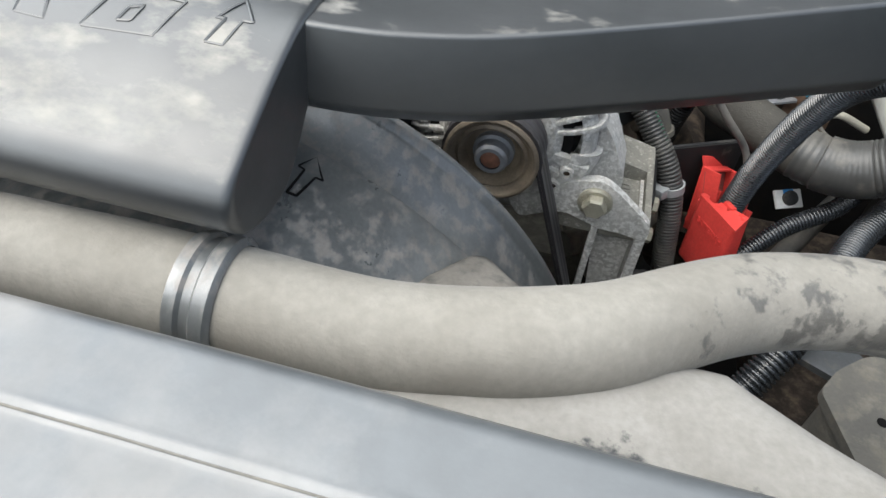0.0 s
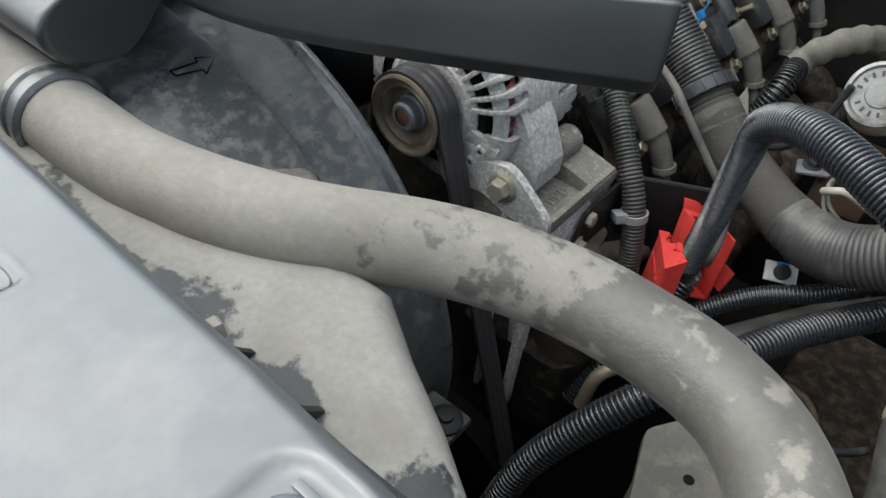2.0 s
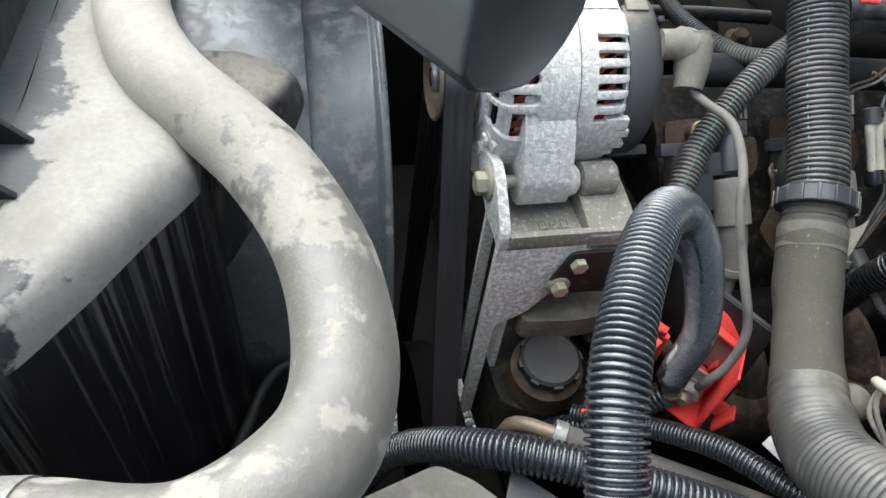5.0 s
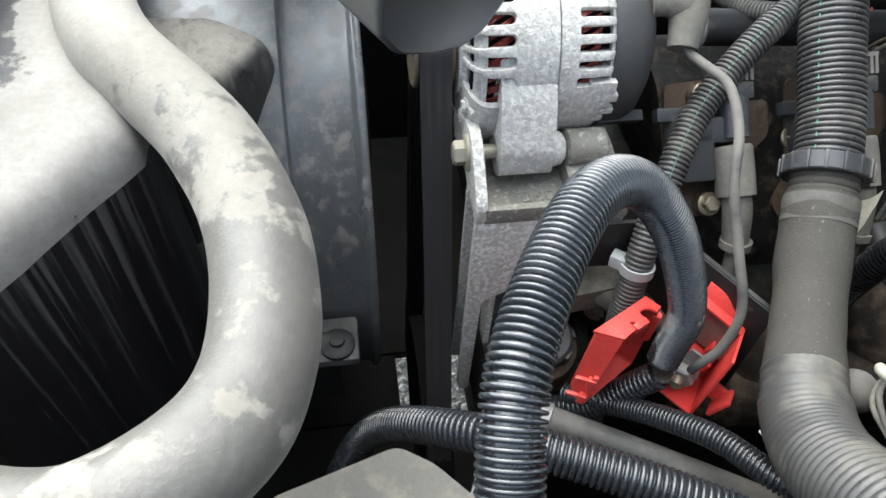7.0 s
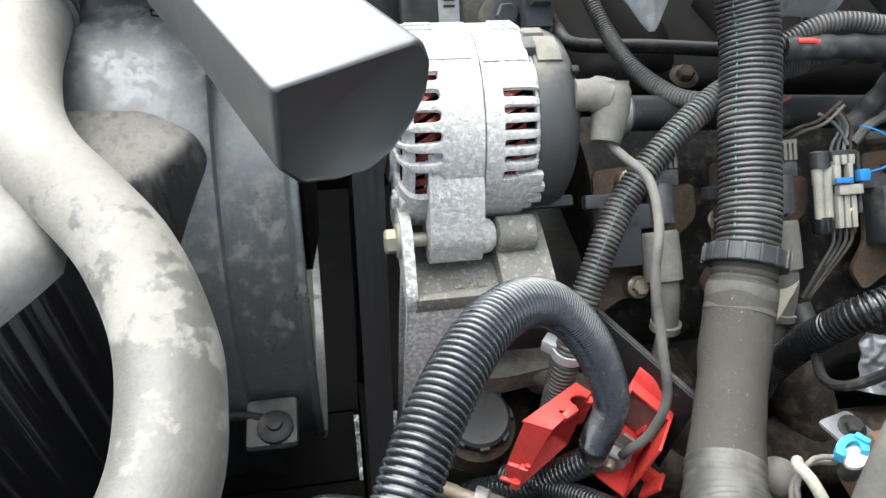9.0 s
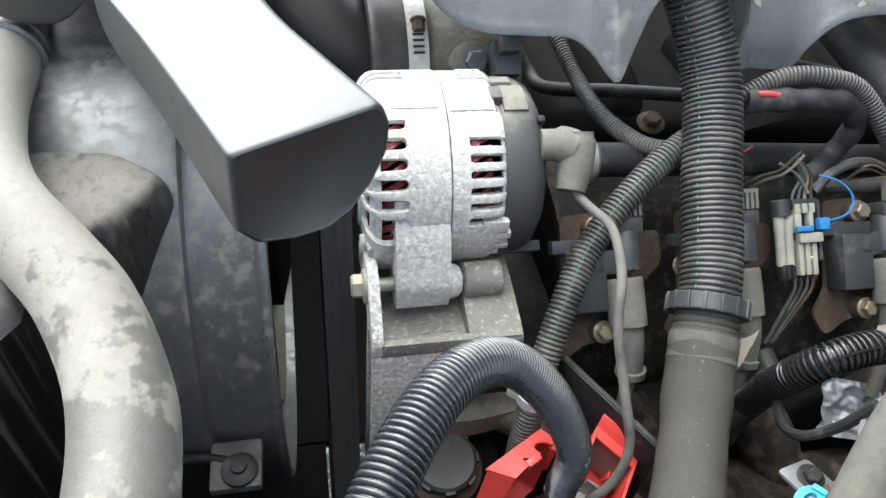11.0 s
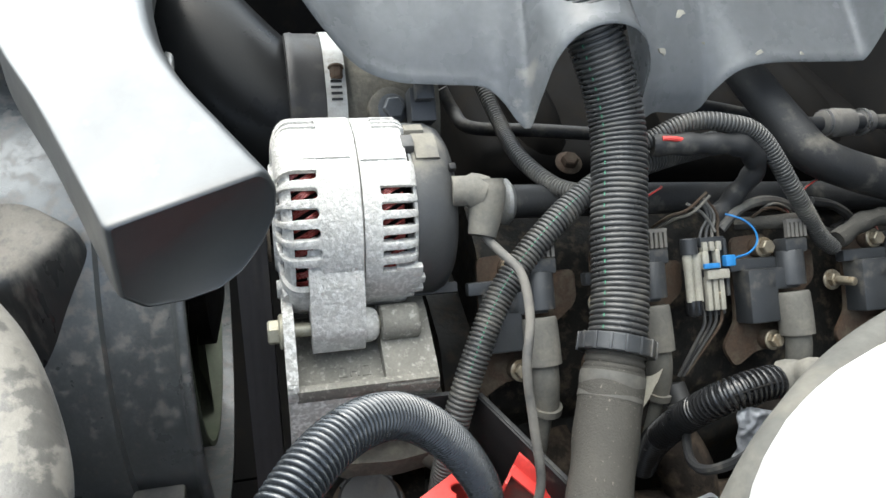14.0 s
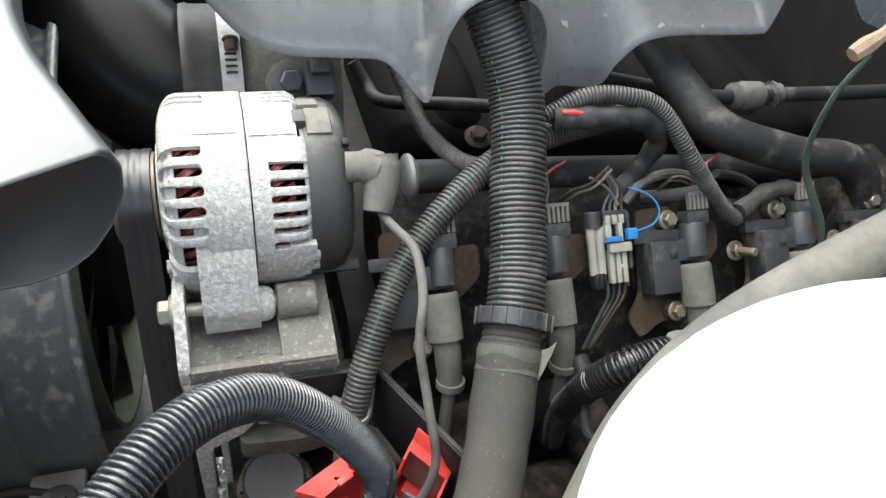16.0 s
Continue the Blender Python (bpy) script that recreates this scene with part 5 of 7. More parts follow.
add_tube(bm, [I1.lerp(I4, 0.1), I1.lerp(I4, 0.5)], 0.0035, 12, 0.004)
part("hinge", bm, M["red"], lid, "moulded hinge barrel")
fc = bpy.data.curves.new("lettering", "FONT")
fc.body, fc.size, fc.extrude, fc.align_x, fc.align_y = "BATTERY(+)", 0.0070, 0.0004, "CENTER", "CENTER"
tmp = bpy.data.objects.new("tmp", fc)
me = bpy.data.meshes.new_from_object(tmp)
bpy.data.objects.remove(tmp)
rx = cu
ry = -cv
if rx.cross(ry).dot(cn) < 0:
    rx = -rx
m4 = Matrix((rx, ry, cn)).transposed().to_4x4()
m4.translation = O1.lerp(O2, 0.5).lerp(O4.lerp(O3, 0.5), 0.28) + cn * 0.0004
bm = bmesh.new()
bm.from_mesh(me)
bmesh.ops.transform(bm, matrix=m4, verts=bm.verts)
part("lettering", bm, M["red"], lid, "raised moulded lettering BATTERY(+)", smooth=False)

# ---- corrugated conduits and hoses ----
LOOP = [(0.43, 0.36, 1.02), (0.395, 0.345, 1.08), (0.3575, 0.3469, 1.1264), (0.312, 0.352, 1.164), (0.2669, 0.3629, 1.1899), (0.2102, 0.3984, 1.1943), (0.1770, 0.4367, 1.1690), (0.1660, 0.4740, 1.1180), (0.1590, 0.5076, 1.0407), (0.1545, 0.513, 0.990), (0.154, 0.5135, 0.975)]
starter = thing("battery_cable", (0.2, 0.42, 1.0), "thick battery cable in black corrugated conduit", "cable")
loom("conduit", LOOP, 0.0112, 0.0028, M["loom"], "", starter, 0.0026, 24)
tube("cable_end", [(0.154, 0.5135, 0.978), (0.156, 0.514, 0.968), (0.159, 0.517, 0.960)], 0.0068, M["rust"], "brown crimped cable end", parent=starter)
for q in ((0.1545, 0.5136, 0.9765), (0.1575, 0.5155, 0.9640)):
    bm = bmesh.new()
    add_lathe(bm, q, (0.3, 0.15, -0.95), [(0, 0.0070), (0, 0.0082), (0.0022, 0.0082), (0.0022, 0.0070)], 20, close=False)
    part("crimp_ring", bm, M["bright"], starter, "bright crimp ring")
loom("second_cable", [(0.158, 0.512, 0.962), (0.154, 0.498, 0.940), (0.150, 0.479, 0.913), (0.135, 0.452, 0.882), (0.12, 0.43, 0.84)], 0.0105, 0.0042, M["loom"], "black corrugated starter cable conduit")
zl = thing("engine_loom", (0.1, 0.5, 0.9), "black corrugated engine loom with a grey tie", "wiring conduit")
loom("conduit", [(0.1336, 0.4942, 0.8362), (0.1160, 0.4985, 0.925), (0.0986, 0.5047, 1.0084), (0.066, 0.524, 1.055), (0.029, 0.5521, 1.0886), (-0.002, 0.596, 1.1215), (-0.026, 0.640, 1.137), (-0.045, 0.69, 1.140), (-0.07, 0.76, 1.135)], 0.0103, 0.0034, M["loomdust"], "", zl, 0.0018)
stripe_line = spline([(0.0986, 0.5047, 1.0084), (0.066, 0.524, 1.055), (0.029, 0.5521, 1.0886), (-0.002, 0.596, 1.1215), (-0.026, 0.640, 1.137)], 0.0017)
bm = bmesh.new()
for i in range(18, len(stripe_line) - 2, 2):
    t_ = (stripe_line[i + 1][0] - stripe_line[i - 1][0]).normalized()
    fr = Vector((0.45, -0.25, 0.85))
    fr = (fr - t_ * t_.dot(fr)).normalized()
    add_box(bm, stripe_line[i][0] + fr * 0.0102, (0.0016, 0.0007, 0.0006), (t_, fr.cross(t_), fr))
part("stripe", bm, M["stripe"], zl, "thin broken green stripe")
zp, zd = Vector((0.0985, 0.5047, 1.0078)), Vector((-0.20, 0.06, 0.95)).normalized()
bm = bmesh.new()
add_lathe(bm, zp - zd * 0.0035, zd, [(0, 0.0105), (0, 0.0122), (0.007, 0.0122), (0.007, 0.0105)], 24, close=False)
zu = Vector((-0.62, -0.78, 0)).normalized()
add_box(bm, zp + zu * 0.0135, (0.011, 0.012, 0.009), (zu, zd.cross(zu), zd), 0.0012)
part("tie", bm, M["zip"], zl, "pale grey plastic tie", sharp=30)
loom("sensor_loom", [(-0.207, 0.585, 1.129), (-0.154, 0.596, 1.109), (-0.096, 0.597, 1.111), (-0.048, 0.611, 1.116), (-0.020, 0.628, 1.128)], 0.0072, 0.0029, M["loomdust"], "thin black corrugated sensor loom")
loom("lower_loom", [(0.105, 0.265, 0.66), (0.1199, 0.2768, 0.7521), (0.1401, 0.3157, 0.8899), (0.1925, 0.3716, 0.9800), (0.2330, 0.45, 0.992), (0.2720, 0.5240, 0.988), (0.3546, 0.633, 0.9973)], 0.0128, 0.0042, M["loom"], "fat black corrugated conduit low in the bay", sides=18)
loom("side_loom", [(0.135, 0.462, 0.905), (0.163, 0.493, 0.930), (0.184, 0.510, 0.950), (0.213, 0.530, 0.972), (0.250, 0.551, 0.986), (0.280, 0.590, 0.985), (0.310, 0.630, 0.980)], 0.0085, 0.0030, M["loom"], "black corrugated side conduit")
tube("grey_hose", [(0.163, 0.432, 0.930), (0.192, 0.483, 0.930), (0.231, 0.549, 0.930), (0.275, 0.620, 0.930), (0.32, 0.69, 0.93)], 0.0098, M["guard"], "dusty grey rubber return hose", "hose")
fit_ = thing("hose_fitting", (0.160, 0.427, 0.93), "rusty steel pipe with a dull crimp ring in a hose end", "pipe")
hd = Vector((0.029, 0.051, 0.0)).normalized()
bm = bmesh.new()
add_lathe(bm, Vector((0.163, 0.432, 0.930)) - hd * 0.002, hd, [(0, 0.0085), (0, 0.0108), (0.002, 0.0112), (0.009, 0.0112), (0.010, 0.0100)], 24, close=False)
part("crimp_ring", bm, M["dull"], fit_, "dull steel crimp ring", sharp=40)
tube("pipe", [(0.165, 0.436, 0.930), (0.159, 0.425, 0.930), (0.150, 0.414, 0.926), (0.143, 0.405, 0.915), (0.140, 0.400, 0.88)], 0.0058, M["pulley"], "", parent=fit_, sides=14)

BIG = [(-0.13, 0.60, 1.29), (-0.0846, 0.6189, 1.2435), (-0.0416, 0.6426, 1.1806), (0.0185, 0.6343, 1.1291), (0.071, 0.6232, 1.0911), (0.1476, 0.5936, 1.0424), (0.2394, 0.552, 1.0299), (0.3221, 0.5402, 1.0835), (0.40, 0.55, 1.11)]
big = thing("air_hose", (0.1, 0.6, 1.03), "ribbed black air hose with a plastic collar and taped sleeve", "hose")
full = spline(BIG, 0.002)
near = lambda q: min(full, key=lambda e: (e[0] - Vector(q)).length)[1]
s_col, s_tape, s_low = near((0.090, 0.619, 1.078)), near((0.104, 0.614, 1.070)), near((0.205, 0.567, 1.031))
near_point = lambda q: min(full, key=lambda e: abs(e[1] - q))[0]
pts_of = lambda a, b: [p for p, s in full if a <= s <= b][::6] + [[p for p, s in full if a <= s <= b][-1]]
loom("upper_hose", pts_of(0, s_col), 0.0208, 0.0040, M["bighose"], "ribbed black hose with a green stripe", big, 0.0022, 32)
bm = bmesh.new()
add_tube(bm, pts_of(s_col - 0.004, s_tape + 0.012), ribs(0.0212, 0.0012, 0.005), 28, 0.00125)
part("ribbed_neck", bm, M["tape"], big, "dusty ribbed neck")
bm = bmesh.new()
add_tube(bm, pts_of(s_tape, s_low), lambda s: 0.0222 + 0.0007 * math.sin(s * 61) + 0.0003 * math.sin(s * 171), 32, 0.003, wobble=0.04)
part("tape_sleeve", bm, M["tape"], big, "cloth tape sleeve")
bm = bmesh.new()
add_tube(bm, pts_of(s_low - 0.004, full[-1][1]), lambda s: (ribs(0.0250, 0.0013, 0.0046, 0.78)(s)) if s > 0.02 else 0.0232 + 0.0004 * math.sin(s * 900), 32, 0.00115)
part("lower_hose", bm, M["loomdust"], big, "wider ribbed hose", sharp=60)
cp, cd = on_line(full, (0.089, 0.619, 1.079))
bm = bmesh.new()
add_lathe(bm, cp - cd * 0.006, cd, [(0, 0.0215), (0, 0.0262), (0.001, 0.0270), (0.011, 0.0270), (0.012, 0.0262), (0.012, 0.0215)], 36, close=False)
collar = part("collar", bm, M["coil"], big, "black ribbed plastic collar", sharp=30)
cu1, cv1, cw1 = basis(cd)
for k in range(16):
    a = 2 * math.pi * k / 16
    q = cu1 * math.cos(a) + cv1 * math.sin(a)
    bm = bmesh.new()
    add_box(bm, cp + q * 0.0273, (0.0016, 0.0022, 0.012), (q, cd.cross(q), cd), 0.0004)
    part("grip_rib", bm, M["coil"], collar)
bm = bmesh.new()
add_tube(bm, pts_of(s_tape + 0.001, s_tape + 0.022), lambda s: 0.0227 + 0.0003 * math.sin(s * 400), 32, 0.002)
part("tape_wrap", bm, M["tapewrap"], big, "smooth grey tape wrap")
bm = bmesh.new()
flap = []
for i in range(7):
    c_, d_ = on_line(full, near_point(s_tape + 0.0005 + 0.021 * i / 6))
    side = Vector((0.10, 0.80, 0.60))
    side = (side - d_ * d_.dot(side)).normalized()
    free = (1 - i / 6) ** 0.7
    flap.append([bm.verts.new(c_ + side * (0.0224 + 0.0088 * free * j / 5) + Z * 0.006 * free * (j / 5) ** 2 - d_ * 0.003 * free * (j / 5) ** 2) for j in range(6)])
for a, b in zip(flap[:-1], flap[1:]):
    for j in range(5):
        bm.faces.new((a[j], a[j + 1], b[j + 1], b[j]))
bmesh.ops.solidify(bm, geom=bm.faces, thickness=0.0006)
part("tape_flap", bm, M["beige"], big, "pale curled end of tape")
bm = bmesh.new()
top_line = [p for p, s in full if s < s_col][::2]
for i in range(2, len(top_line) - 2, 2):
    t_ = (top_line[i + 1] - top_line[i - 1]).normalized()
    sd = t_.cross(Vector((0.62, -0.25, 0.74))).normalized()
    fr = (Vector((0.50, -0.95, 0.40)) - t_ * t_.dot(Vector((0.50, -0.95, 0.40)))).normalized()
    add_box(bm, top_line[i] + fr * 0.0206, (0.0026, 0.0007, 0.0006), (t_, fr.cross(t_), fr))
part("stripe", bm, M["stripe"], big, "thin broken green stripe")
heater = thing("heater_loom", (0.12, 0.69, 1.0), "shiny black split conduit ending in a pale dusty sleeve", "wiring conduit")
HEAT = [(0.105, 0.680, 0.930), (0.109, 0.6735, 0.9717), (0.121, 0.672, 1.025), (0.1345, 0.6787, 1.0700), (0.1355, 0.702, 1.0820), (0.1330, 0.7260, 1.0800)]
loom("conduit", HEAT, 0.0118, 0.0036, M["wetloom"], "", heater, 0.0026, 22)
slit = []
for i, (p, s) in enumerate(spline(HEAT, 0.004)[20:-2]):
    e = Vector((0.55, -0.25, 0.80))
    slit.append(p + e.normalized() * 0.0113)
bm = bmesh.new()
add_tube(bm, slit[::4] + [slit[-1]], 0.0008, 6, 0.003)
part("slit", bm, M["dark"], heater, "dark slit along the conduit")
bm = bmesh.new()
add_tube(bm, [(0.1332, 0.7235, 1.0805), (0.1385, 0.7300, 1.0900), (0.1490, 0.7340, 1.1030), (0.165, 0.748, 1.112), (0.185, 0.775, 1.110), (0.20, 0.80, 1.09)], lambda s: 0.0122 + 0.0010 * math.sin(s * 330) if s > 0.004 else 0.0132, 20, 0.003, wobble=0.12)
part("sleeve", bm, M["boot"], heater, "pale dusty wrapped sleeve")
sensor = thing("temperature_sensor", (0.108, 0.690, 1.00), "dull black sensor plug with a metal ring on its wire", "sensor")
sp_, sx_ = Vector((0.113, 0.690, 1.005)), Vector((-0.75, -0.10, 0.35)).normalized()
bm = bmesh.new()
add_lathe(bm, sp_, sx_, [(-0.004, 0.0), (-0.004, 0.0065), (0.000, 0.0095), (0.014, 0.0100), (0.016, 0.0090), (0.030, 0.0088), (0.032, 0.0)], 24)
part("plug", bm, M["capblack"], sensor, sharp=40)
bm = bmesh.new()
add_lathe(bm, sp_, sx_, [(0.0140, 0.0090), (0.0140, 0.0104), (0.0160, 0.0104), (0.0160, 0.0090)], 24, close=False)
part("ring", bm, M["dull"], sensor, "thin metal ring", sharp=30)

# ---- engine ----
eng = thing("engine", (-0.3, 0.75, 0.5), "dark oily engine block and valve cover", "engine")
bm = bmesh.new()
add_prism(bm, rounded([(-0.62, 0.45), (0.02, 0.45), (0.10, 0.80), (0.085, 0.93), (0.0, 0.99), (-0.10, 0.99), (-0.62, 0.97)], 0.01), (0, 1.12, 0), X, Z, 0.60, 0.008)
part("block", bm, M["block"], eng, "oily dark casting")
bm = bmesh.new()
add_prism(bm, rounded([(-0.10, 1.02), (-0.09, 1.075), (-0.03, 1.062), (0.035, 1.002), (0.060, 0.972), (0.06, 0.93), (-0.05, 0.93)], 0.012, 5), (0, 1.10, 0), X, Z, 0.55, 0.006)
part("valve_cover", bm, M["grime"], eng, "dusty dark valve cover")
# manifold added to fill the gap, with the cover's shade in its colour
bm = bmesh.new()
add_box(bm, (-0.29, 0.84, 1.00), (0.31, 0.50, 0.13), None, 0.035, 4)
manifold = part("intake_manifold", bm, M["undershade"], eng, "added intake manifold, coloured near black for the shade under the cover")
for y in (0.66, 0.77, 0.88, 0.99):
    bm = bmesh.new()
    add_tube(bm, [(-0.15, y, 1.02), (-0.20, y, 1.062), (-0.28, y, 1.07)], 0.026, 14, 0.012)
    part("runner", bm, M["undershade"], manifold)
bm = bmesh.new()
add_tube(bm, [(0.135, 0.56, 0.885), (0.14, 0.75, 0.885), (0.14, 1.1, 0.88)], 0.03, 16, 0.01, wobble=0.08)
header = part("exhaust_manifold", bm, M["scorched"], eng, "rusty exhaust manifold")
for i, y in enumerate((0.60, 0.71, 0.82, 0.93, 1.04)):
    bm = bmesh.new()
    add_tube(bm, [(0.07, y, 0.935), (0.11, y + 0.01, 0.925), (0.135, y + 0.02, 0.89)], 0.024, 14, 0.01)
    part("branch", bm, M["scorched"], header)
bm = bmesh.new()
add_hex(bm, (-0.100, 0.6475, 1.0975), (0.3, -0.1, 1), 0.0075, 0.007, 0.012)
part("bolt", bm, M["rust"], eng, "rusty bolt", sharp=30)
bm = bmesh.new()
add_hex(bm, (0.044, 0.519, 0.888), (0.80, -0.25, 0.55), 0.0088, 0.009, 0.0145)
part("bolt", bm, M["zinc"], eng, "zinc bolt", sharp=30)
bm = bmesh.new()
add_box(bm, (-0.018, 0.515, 0.885), (0.120, 0.10, 0.10), None, 0.012)
add_prism(bm, rounded([(0.060, 0.425), (0.078, 0.425), (0.082, 0.470), (0.074, 0.530), (0.040, 0.545), (0.010, 0.530), (0.030, 0.470)], 0.008), (0, 0, 0.935), X, Y, 0.022, 0.003)
add_tube(bm, [(0.02, 0.46, 0.955), (0.07, 0.50, 0.945), (0.10, 0.56, 0.93)], 0.012, 12, 0.01)
part("front_cover", bm, M["dullcast"], eng, "dull cast front cover")

# coil plane: u along the engine, v down the slope, n out of it
CN = Vector((0.70, 0.0, 0.714)).normalized()
CV = Vector((0.714, 0.0, -0.70)).normalized()


def cpl(y, v, h=0.0):
    """A point on the coil rail: y along it, v down its slope from the upper bolts, h off it."""
    return Vector((0.004, y, 1.079)) + CV * v + CN * h


coils = []
rail = thing("coil_rail", (0.03, 0.82, 1.04), "rusty brown steel coil mounting rail", "bracket")
for y0 in (0.563, 0.657, 0.785, 0.896, 1.005):
    bm = bmesh.new()
    add_prism(bm, rounded([(-0.024, -0.010), (0.010, -0.012), (0.014, 0.006), (0.055, 0.004), (0.055, 0.030), (0.016, 0.060), (0.016, 0.084), (-0.010, 0.086), (-0.030, 0.098), (-0.040, 0.080), (-0.026, 0.060)], 0.006), cpl(y0, 0, -0.006), Y, CV, -0.004, 0.0008)
    part("plate", bm, M["rust"], rail)
    for yy, vv, hh in ((0.0, 0.0, 0.010), (0.001, 0.077, 0.010)):
        bm = bmesh.new()
        add_lathe(bm, cpl(y0 + yy, vv, -0.003), CN, [(0, 0.0085), (hh - 0.002, 0.0085), (hh, 0.0075)], 16)
        part("spacer", bm, M["rust"], rail)
        bm = bmesh.new()
        add_hex(bm, cpl(y0 + yy, vv, hh - 0.003), CN, 0.0062, 0.0055, 0.0085)
        part("bolt", bm, M["steel"], rail, "brownish zinc bolt", sharp=30)
    bm = bmesh.new()
    add_hex(bm, cpl(y0 + 0.074, 0.033, -0.004), CN, 0.0062, 0.005, 0.009)
    add_lathe(bm, cpl(y0 + 0.074, 0.033, 0.0), (0.74, 0.15, 0.6), [(0, 0.0038), (0.018, 0.0038), (0.019, 0.003)], 12)
    part("stud", bm, M["steel"], rail, "zinc stud", sharp=30)

y0 = 0.785
coil = thing("ignition_coil", cpl(y0, 0.04), "black ignition coil with a dusty grey plug boot", "ignition coil", "ignition coils on the rail")
bm = bmesh.new()
add_box(bm, cpl(y0 - 0.0120, 0.0390, 0.008), (0.027, 0.044, 0.022), (Y, CV, CN), 0.0022)
add_box(bm, cpl(y0 + 0.0060, 0.0260, 0.008), (0.034, 0.018, 0.022), (Y, CV, CN), 0.0022)
add_box(bm, cpl(y0 - 0.006, 0.013, 0.006), (0.06, 0.010, 0.010), (Y, CV, CN), 0.002)
part("coil_body", bm, M["coil"], coil)
bm = bmesh.new()
add_lathe(bm, cpl(y0 + 0.0180, 0.004, 0.014), CV, [(0, 0.0100), (0.002, 0.0112), (0.028, 0.0112)], 20)
part("tower", bm, M["coil"], coil, "black coil tower")
bm = bmesh.new()
add_tube(bm, [cpl(y0 + 0.0140, 0.038, 0.018), cpl(y0 + 0.0145, 0.055, 0.019), cpl(y0 + 0.0150, 0.0725, 0.019)], lambda s: 0.0136 if s > 0.002 else 0.0128, 22, 0.002)
add_tube(bm, [cpl(y0 + 0.0150, 0.068, 0.019), cpl(y0 + 0.016, 0.084, 0.018), cpl(y0 + 0.018, 0.108, 0.010)], lambda s: 0.0102 - 0.05 * max(0, s - 0.02), 18, 0.003)
add_tube(bm, [cpl(y0 + 0.018, 0.104, 0.012), cpl(y0 + 0.018, 0.109, 0.0095)], 0.0112, 18, 0.002)
add_tube(bm, [cpl(y0 + 0.018, 0.106, 0.011), cpl(y0 + 0.014, 0.150, -0.008)], 0.0052, 14, 0.004)
part("plug_boot", bm, M["boot"], coil, "dusty grey plug boot")
bm = bmesh.new()
add_box(bm, cpl(y0 + 0.0200, 0.000, 0.014), (0.021, 0.012, 0.016), (Y, CV, CN), 0.002)
add_lathe(bm, cpl(y0 + 0.0180, 0.002, 0.014), CV, [(0, 0.0085), (0.014, 0.0085)], 16)
con = part("connector", bm, M["coil"], coil, "black plug connector")
bm = bmesh.new()
comb = [(-0.010, -0.0030), (0.010, -0.0030)]
for k in range(4, -1, -1):
    comb += [(-0.0068 + 0.004 * k, 0.0), (-0.0068 + 0.004 * k, 0.012), (-0.0092 + 0.004 * k, 0.012), (-0.0092 + 0.004 * k, 0.0)]
add_prism(bm, comb, cpl(y0 + 0.0200, -0.0185, 0.0195), Y, CV, -0.004)
part("latch", bm, M["guard"], con, "grey connector latch")
for k, dy in enumerate((-0.222, -0.128, 0.111, 0.22)):
    copy_thing(coil, Matrix.Translation(cpl(y0 + dy, 0.04)))
for k, (y1, colr) in enumerate(((0.665, "red"), (0.815, "red"), (0.92, "red"))):
    for j, mk in enumerate(("red", "cream", "loomdust")):
        tube("coil_wire", [cpl(y1 + 0.003 * j, -0.022, 0.016), cpl(y1 + 0.003 * j + 0.004, -0.034, 0.014), cpl(y1 + 0.012, -0.046, 0.010), cpl(y1 + 0.03, -0.055, 0.008)], 0.0011, M[mk], "thin coloured wire to an ignition coil", "wire", sides=8)

# loose multi-pin connector with a blue tie
mc_ = thing("loom_connector", (0.018, 0.713, 1.0665), "grey and beige multi-pin loom connector", "connector")


def kpt(a, b, h=0.0):
    return Vector((0.0215, 0.703, 1.064)) + Y * a + CV * b + CN * (h + 0.012)


bm = bmesh.new()
add_lathe(bm, kpt(0.0066, -0.035, 0.002), CV, [(0, 0.0058), (0.001, 0.0066), (0.013, 0.0066)], 18)
add_box(bm, kpt(0.0270, -0.031, 0.0), (0.022, 0.008, 0.008), (Y, CV, CN), 0.001)
part("grey_shell", bm, M["coil"], mc_, "dark grey shell")
bm = bmesh.new()
add_lathe(bm, kpt(0.0080, 0.0145, 0.0), CV, [(0, 0.0072), (0.009, 0.0074), (0.012, 0.0066), (0.0125, 0.0)], 18)
part("end_ring", bm, M["wetloom"], mc_, "black rubber end seal")
bm = bmesh.new()
add_box(bm, kpt(0.0375, -0.010, 0.0), (0.0028, 0.046, 0.010), (Y, CV, CN), 0.0008)
add_box(bm, kpt(0.0240, 0.002, -0.006), (0.030, 0.052, 0.006), (Y, CV, CN), 0.001)
part("side_rail", bm, M["coil"], mc_, "dark grey side rail")
for a_, r_ in ((0.0045, 0.0040), (0.0115, 0.0044)):
    bm = bmesh.new()
    add_lathe(bm, kpt(a_, -0.0225, 0.002), CV, [(0, r_), (0.012, r_), (0.013, r_ * 0.9), (0.038, r_ * 0.88)], 16)
    part("barrel", bm, M["beige"], mc_, "dirty cream barrel")
for k in range(3):
    bm = bmesh.new()
    add_box(bm, kpt(0.0196 + 0.0058 * k, 0.010, 0.003), (0.0042, 0.0270, 0.006), (Y, CV, CN), 0.0009)
    add_box(bm, kpt(0.0190 + 0.0062 * k, -0.0275, 0.003), (0.0044, 0.0075, 0.006), (Y, CV, CN), 0.0009)
    part("pin_housing", bm, M["beige"], mc_, "cream pin housing")
bm = bmesh.new()
add_box(bm, kpt(0.0270, -0.005, 0.006), (0.0200, 0.0075, 0.006), (Y, CV, CN), 0.001)
